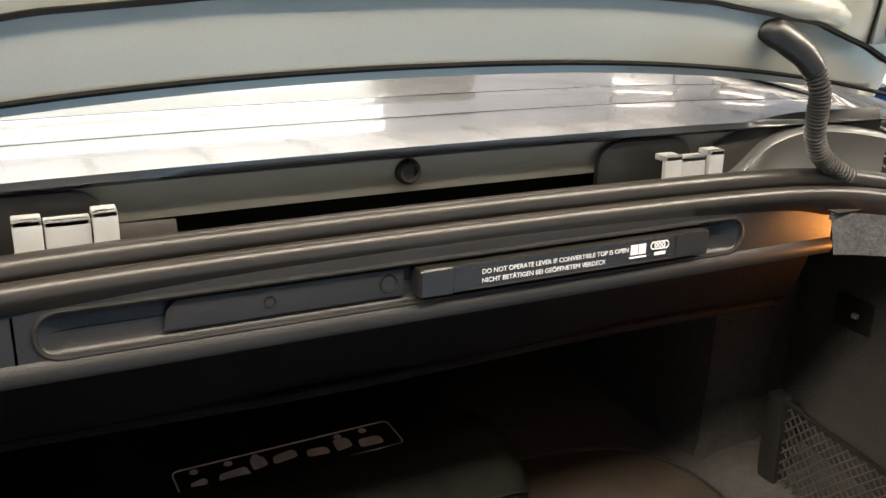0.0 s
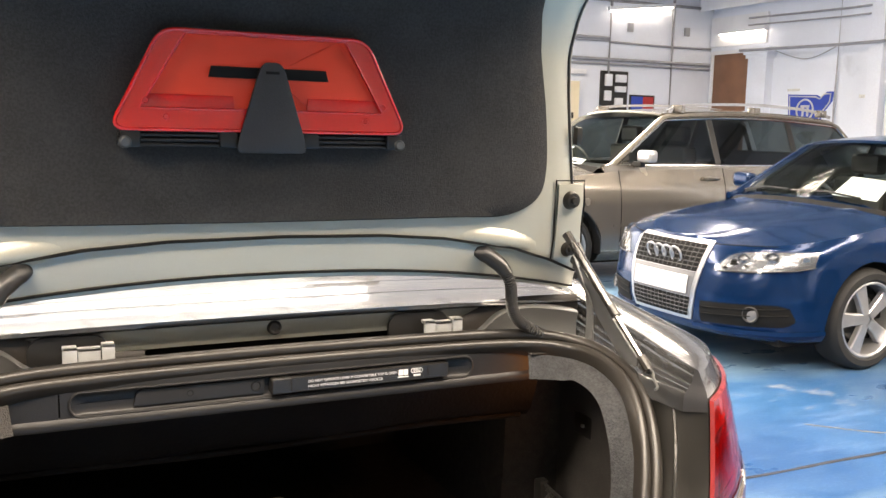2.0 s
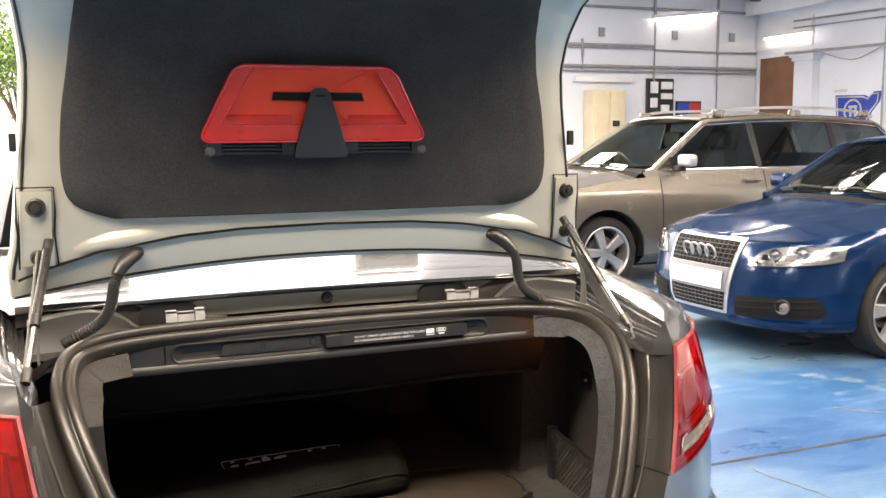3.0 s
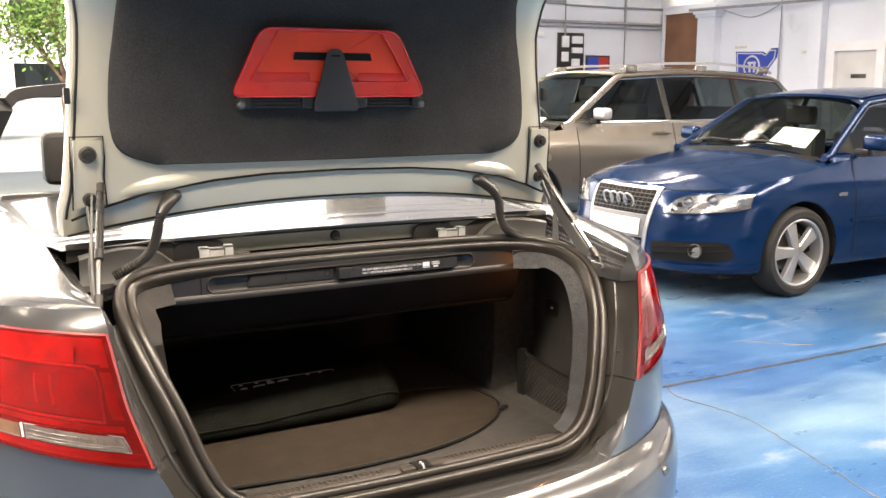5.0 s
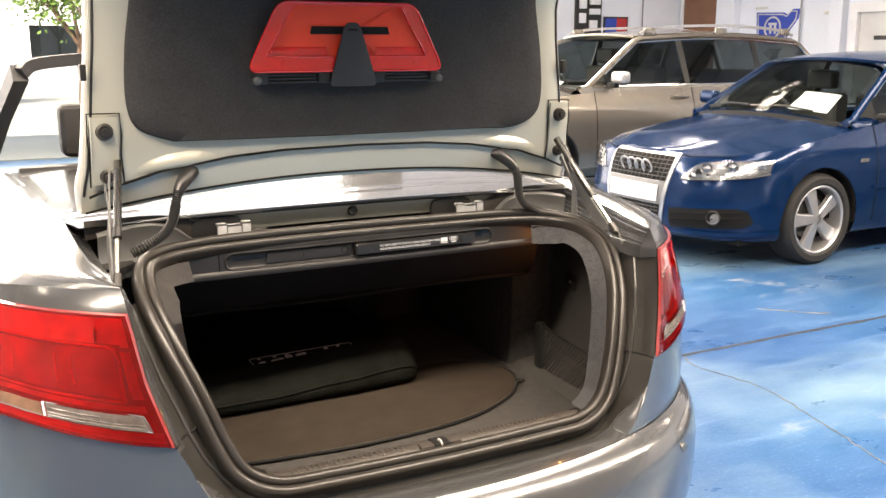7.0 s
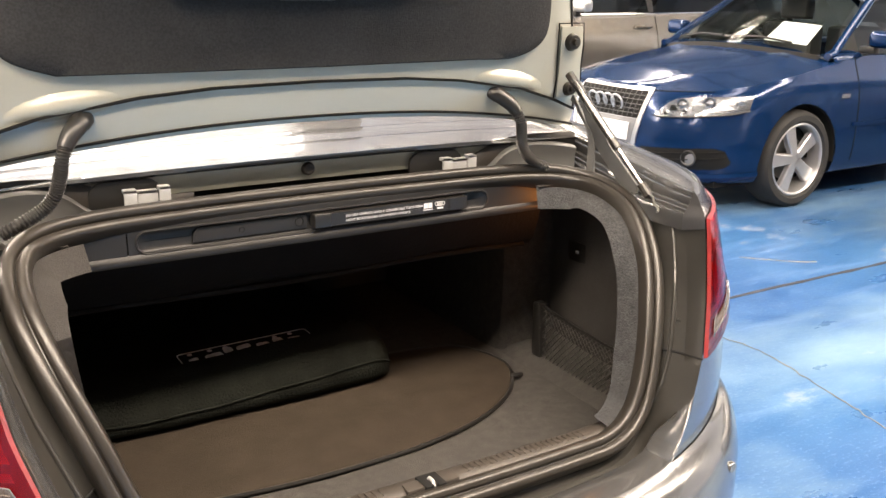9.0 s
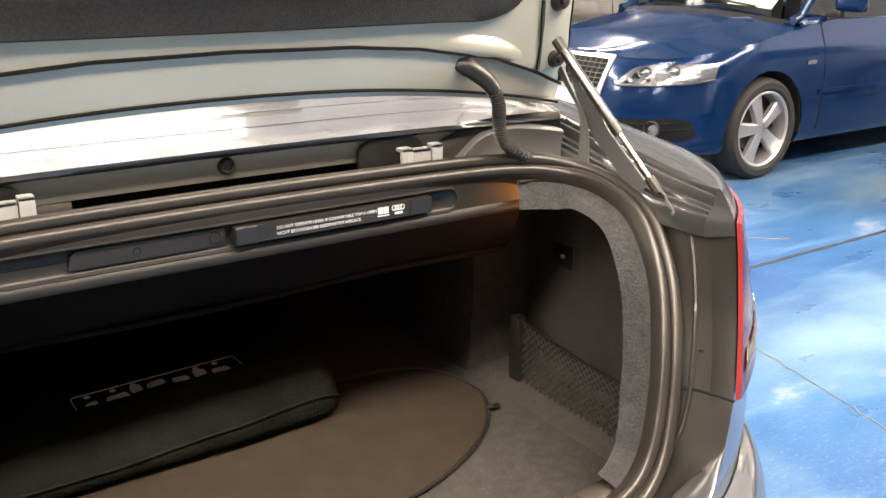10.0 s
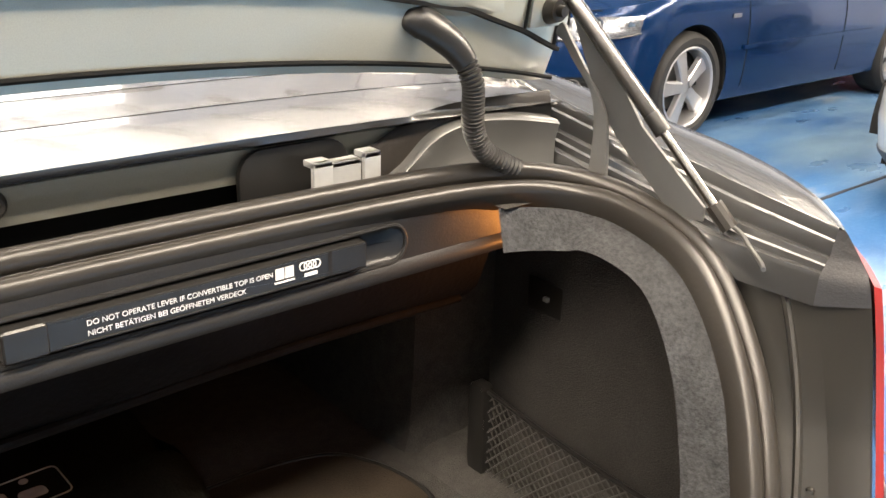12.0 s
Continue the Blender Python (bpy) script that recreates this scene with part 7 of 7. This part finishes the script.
part("sign_mark", join(box(EX - 0.020, EX - 0.012, 10.19, 10.37, 1.88, 1.92), box(EX - 0.020, EX - 0.012, 10.30, 10.34, 1.74, 1.88), box(EX - 0.020, EX - 0.012, 10.20, 10.24, 1.74, 1.88)), M["print_white"], bn)
service("notice", box(EX - 0.012, EX - 0.003, 10.42, 10.68, 2.15, 2.19), M["label_card"], "small grey notice strip on the wall", "notice")
service("notice", box(EX - 0.012, EX - 0.003, 9.08, 9.24, 2.02, 2.07), M["label_card"], "small grey notice strip on the wall", "notice")
wm = thing("wall_mirror", "round convex mirror in a grey rim on the white wall", "mirror")
part("mirror_rim", tube([(EX - 0.05, 7.12 + 0.32 * math.cos(a), 1.77 + 0.32 * math.sin(a)) for a in [2 * math.pi * k / 40 for k in range(40)]], 0.018, 8, True, (1, 0, 0)), M["grey_plastic"], wm)
part("mirror_glass", moved(lathe([(0, 0.03), (0.12, 0.026), (0.22, 0.015), (0.31, 0.0), (0.31, -0.03), (0, -0.03)], 40), Matrix.Translation((EX - 0.05, 7.12, 1.77)) @ pose(0, 0, 0, 0, -90, 0)), M["chrome"], wm)
# eaves beam with gaps over the corner
service("eaves_beam", join(box(EX - 0.30, EX - 0.002, 2.0, 12.58, 3.66, 3.80), box(EX - 0.34, EX - 0.30, 2.0, 12.58, 3.60, 3.86)), M["wall_trim"], "pale eaves beam along the wall", "beam", kind="structure", smooth=False)
for k in range(12):
    y = 12.2 - 0.75 * k
    service("bracket", box(EX - 0.5, EX - 0.02, y - 0.05, y + 0.05, 3.82, 3.98), M["beam"], "dark steel roof bracket", "bracket", "eaves brackets", smooth=False)

# floor joint and crack
def groove(pts, w, mat, name, label):
    rows = []
    P = [Vector(p) for p in pts]
    for i, p in enumerate(P):
        t = (P[min(i + 1, len(P) - 1)] - P[max(i - 1, 0)]).normalized()
        n = Vector((-t.y, t.x, 0))
        ww = w * (0.7 + 0.6 * noise.noise(p * 7))
        rows.append([p + n * ww + Vector((0, 0, 0.001)), p + n * ww * 0.6 + Vector((0, 0, 0.004)), p - n * ww * 0.6 + Vector((0, 0, 0.004)), p - n * ww + Vector((0, 0, 0.001))])
    ob = part(name, grid(rows), mat)
    return tagged(ob, label, "floor joint", kind="structure")


M["joint"] = shade("dark grey filled floor joint", (0.018, 0.022, 0.032), 0.8, 0, 0, 0.5, 20, 0.3, 60)
M["crack"] = shade("brown floor crack", (0.20, 0.18, 0.15), 0.9, 0, 0, 0.3, 15)
groove([(-8.9 + 20.3 * k / 160, 1.86 + 0.006 * noise.noise(Vector((k * 0.37, 0, 0))) + 0.02 * (k / 160), 0) for k in range(161)], 0.017, M["joint"], "floor_joint", "grey filled joint across the blue floor")
groove([(p.x + 0.012 * noise.noise(Vector((i * 0.9, 2, 0))), p.y, 0) for i, p in enumerate(spline([(2.25, 1.84, 0), (2.21, 1.70, 0), (2.27, 1.35, 0), (2.17, 0.90, 0), (2.06, 0.38, 0), (2.2, -0.3, 0), (2.0, -1.2, 0)], 14))], 0.0022, M["crack"], "floor_crack", "thin brown crack in the blue floor")
groove([(p.x, p.y, 0) for p in spline([(3.22, 2.32, 0), (3.42, 2.12, 0), (3.52, 2.06, 0)], 6)], 0.004, M["crack"], "floor_scrape", "pale scrape on the blue floor")

# ---------------------------------------------------------------- outside the doorway
yard = part("ground", grid([[(-300 + 600 * i / 20, NORTH + 0.3 + 400 * (j / 20) ** 2, -0.02) for i in range(21)] for j in range(21)]), M["asphalt"])
tagged(yard, "pale concrete yard outside the doorway", "ground", kind="structure")


def tree(at, h, seed):
    random.seed(seed)
    t = thing("tree", "young green tree with a forked brown trunk", "tree", "trees outside", at=at)
    limbs = [[(0, 0, 0), (0.05, 0, h * 0.2), (0.02, 0.05, h * 0.38)]]
    tips = []
    bm = bmesh.new()

    def limb(p, q, r0, r1):
        rows = []
        d = (q - p)
        s = d.orthogonal().normalized()
        w = d.cross(s).normalized()
        for k in range(5):
            c = p + d * k / 4 + Vector((random.uniform(-1, 1), random.uniform(-1, 1), 0)) * 0.03 * (0 < k < 4)
            r = r0 + (r1 - r0) * k / 4
            rows.append([c + (s * math.cos(a) + w * math.sin(a)) * r for a in [2 * math.pi * i / 8 for i in range(8)]])
        return grid(rows, closed=True)
    top = Vector((0.05, 0, h * 0.36))
    bm = join(bm, limb(Vector((0, 0, 0)), top, 0.11, 0.085))
    for k in range(9):
        a = k * 2.4
        e = top + Vector((math.cos(a) * h * random.uniform(0.12, 0.25), math.sin(a) * h * random.uniform(0.12, 0.25), h * random.uniform(0.2, 0.5)))
        bm = join(bm, limb(top - Vector((0, 0, 0.1 * (k % 3))), e, 0.05, 0.015))
        for j in range(3):
            f = e + Vector((random.uniform(-1, 1), random.uniform(-1, 1), random.uniform(-0.2, 0.8))) * h * 0.14
            bm = join(bm, limb(top.lerp(e, 0.6), f, 0.02, 0.006))
            tips += [f, top.lerp(e, 0.8), e]
    part("trunk", bm, M["bark"], t)
    vs_, fs_ = [], []
    for k in range(3200):
        c = random.choice(tips) + Vector((random.gauss(0, 1), random.gauss(0, 1), random.gauss(0, 0.8))) * h * 0.075
        u = Vector((random.gauss(0, 1), random.gauss(0, 1), random.gauss(0, 1))).normalized() * 0.075
        v = u.orthogonal().normalized() * 0.04
        b = len(vs_)
        vs_ += [c - u, c + v, c + u, c - v]
        fs_.append((b, b + 1, b + 2, b + 3))
    me = bpy.data.meshes.new("crown")
    me.from_pydata(vs_, [], fs_)
    me.materials.append(M["leaf"])
    ob = new("crown", me)
    ob.parent = t


tree((1.75, 22.0, -0.02), 4.6, 3)
tree((-1.6, 27.0, -0.02), 5.6, 5)
tree((-6.0, 29.0, -0.02), 6.0, 8)
tree((4.5, 30.0, -0.02), 6.2, 11)
bl = thing("office_building", "pale blue rendered building across the yard", "building")
part("wall", box(-24, 24, 44, 54, 0, 7), M["facade"], bl, smooth=False)
part("roof", box(-24.4, 24.4, 43.6, 54.4, 7, 7.3), M["roof"], bl, smooth=False)
for i in range(12):
    for z in (1.0, 4.2):
        x = -22 + 4 * i
        w_ = part("window", box(x, x + 2.2, 43.93, 44.0, z, z + 1.7), M["wall_trim"], bl, smooth=False)
        part("pane", box(x + 0.1, x + 2.1, 43.90, 43.94, z + 0.1, z + 1.6), M["glass_dark"], w_, smooth=False)
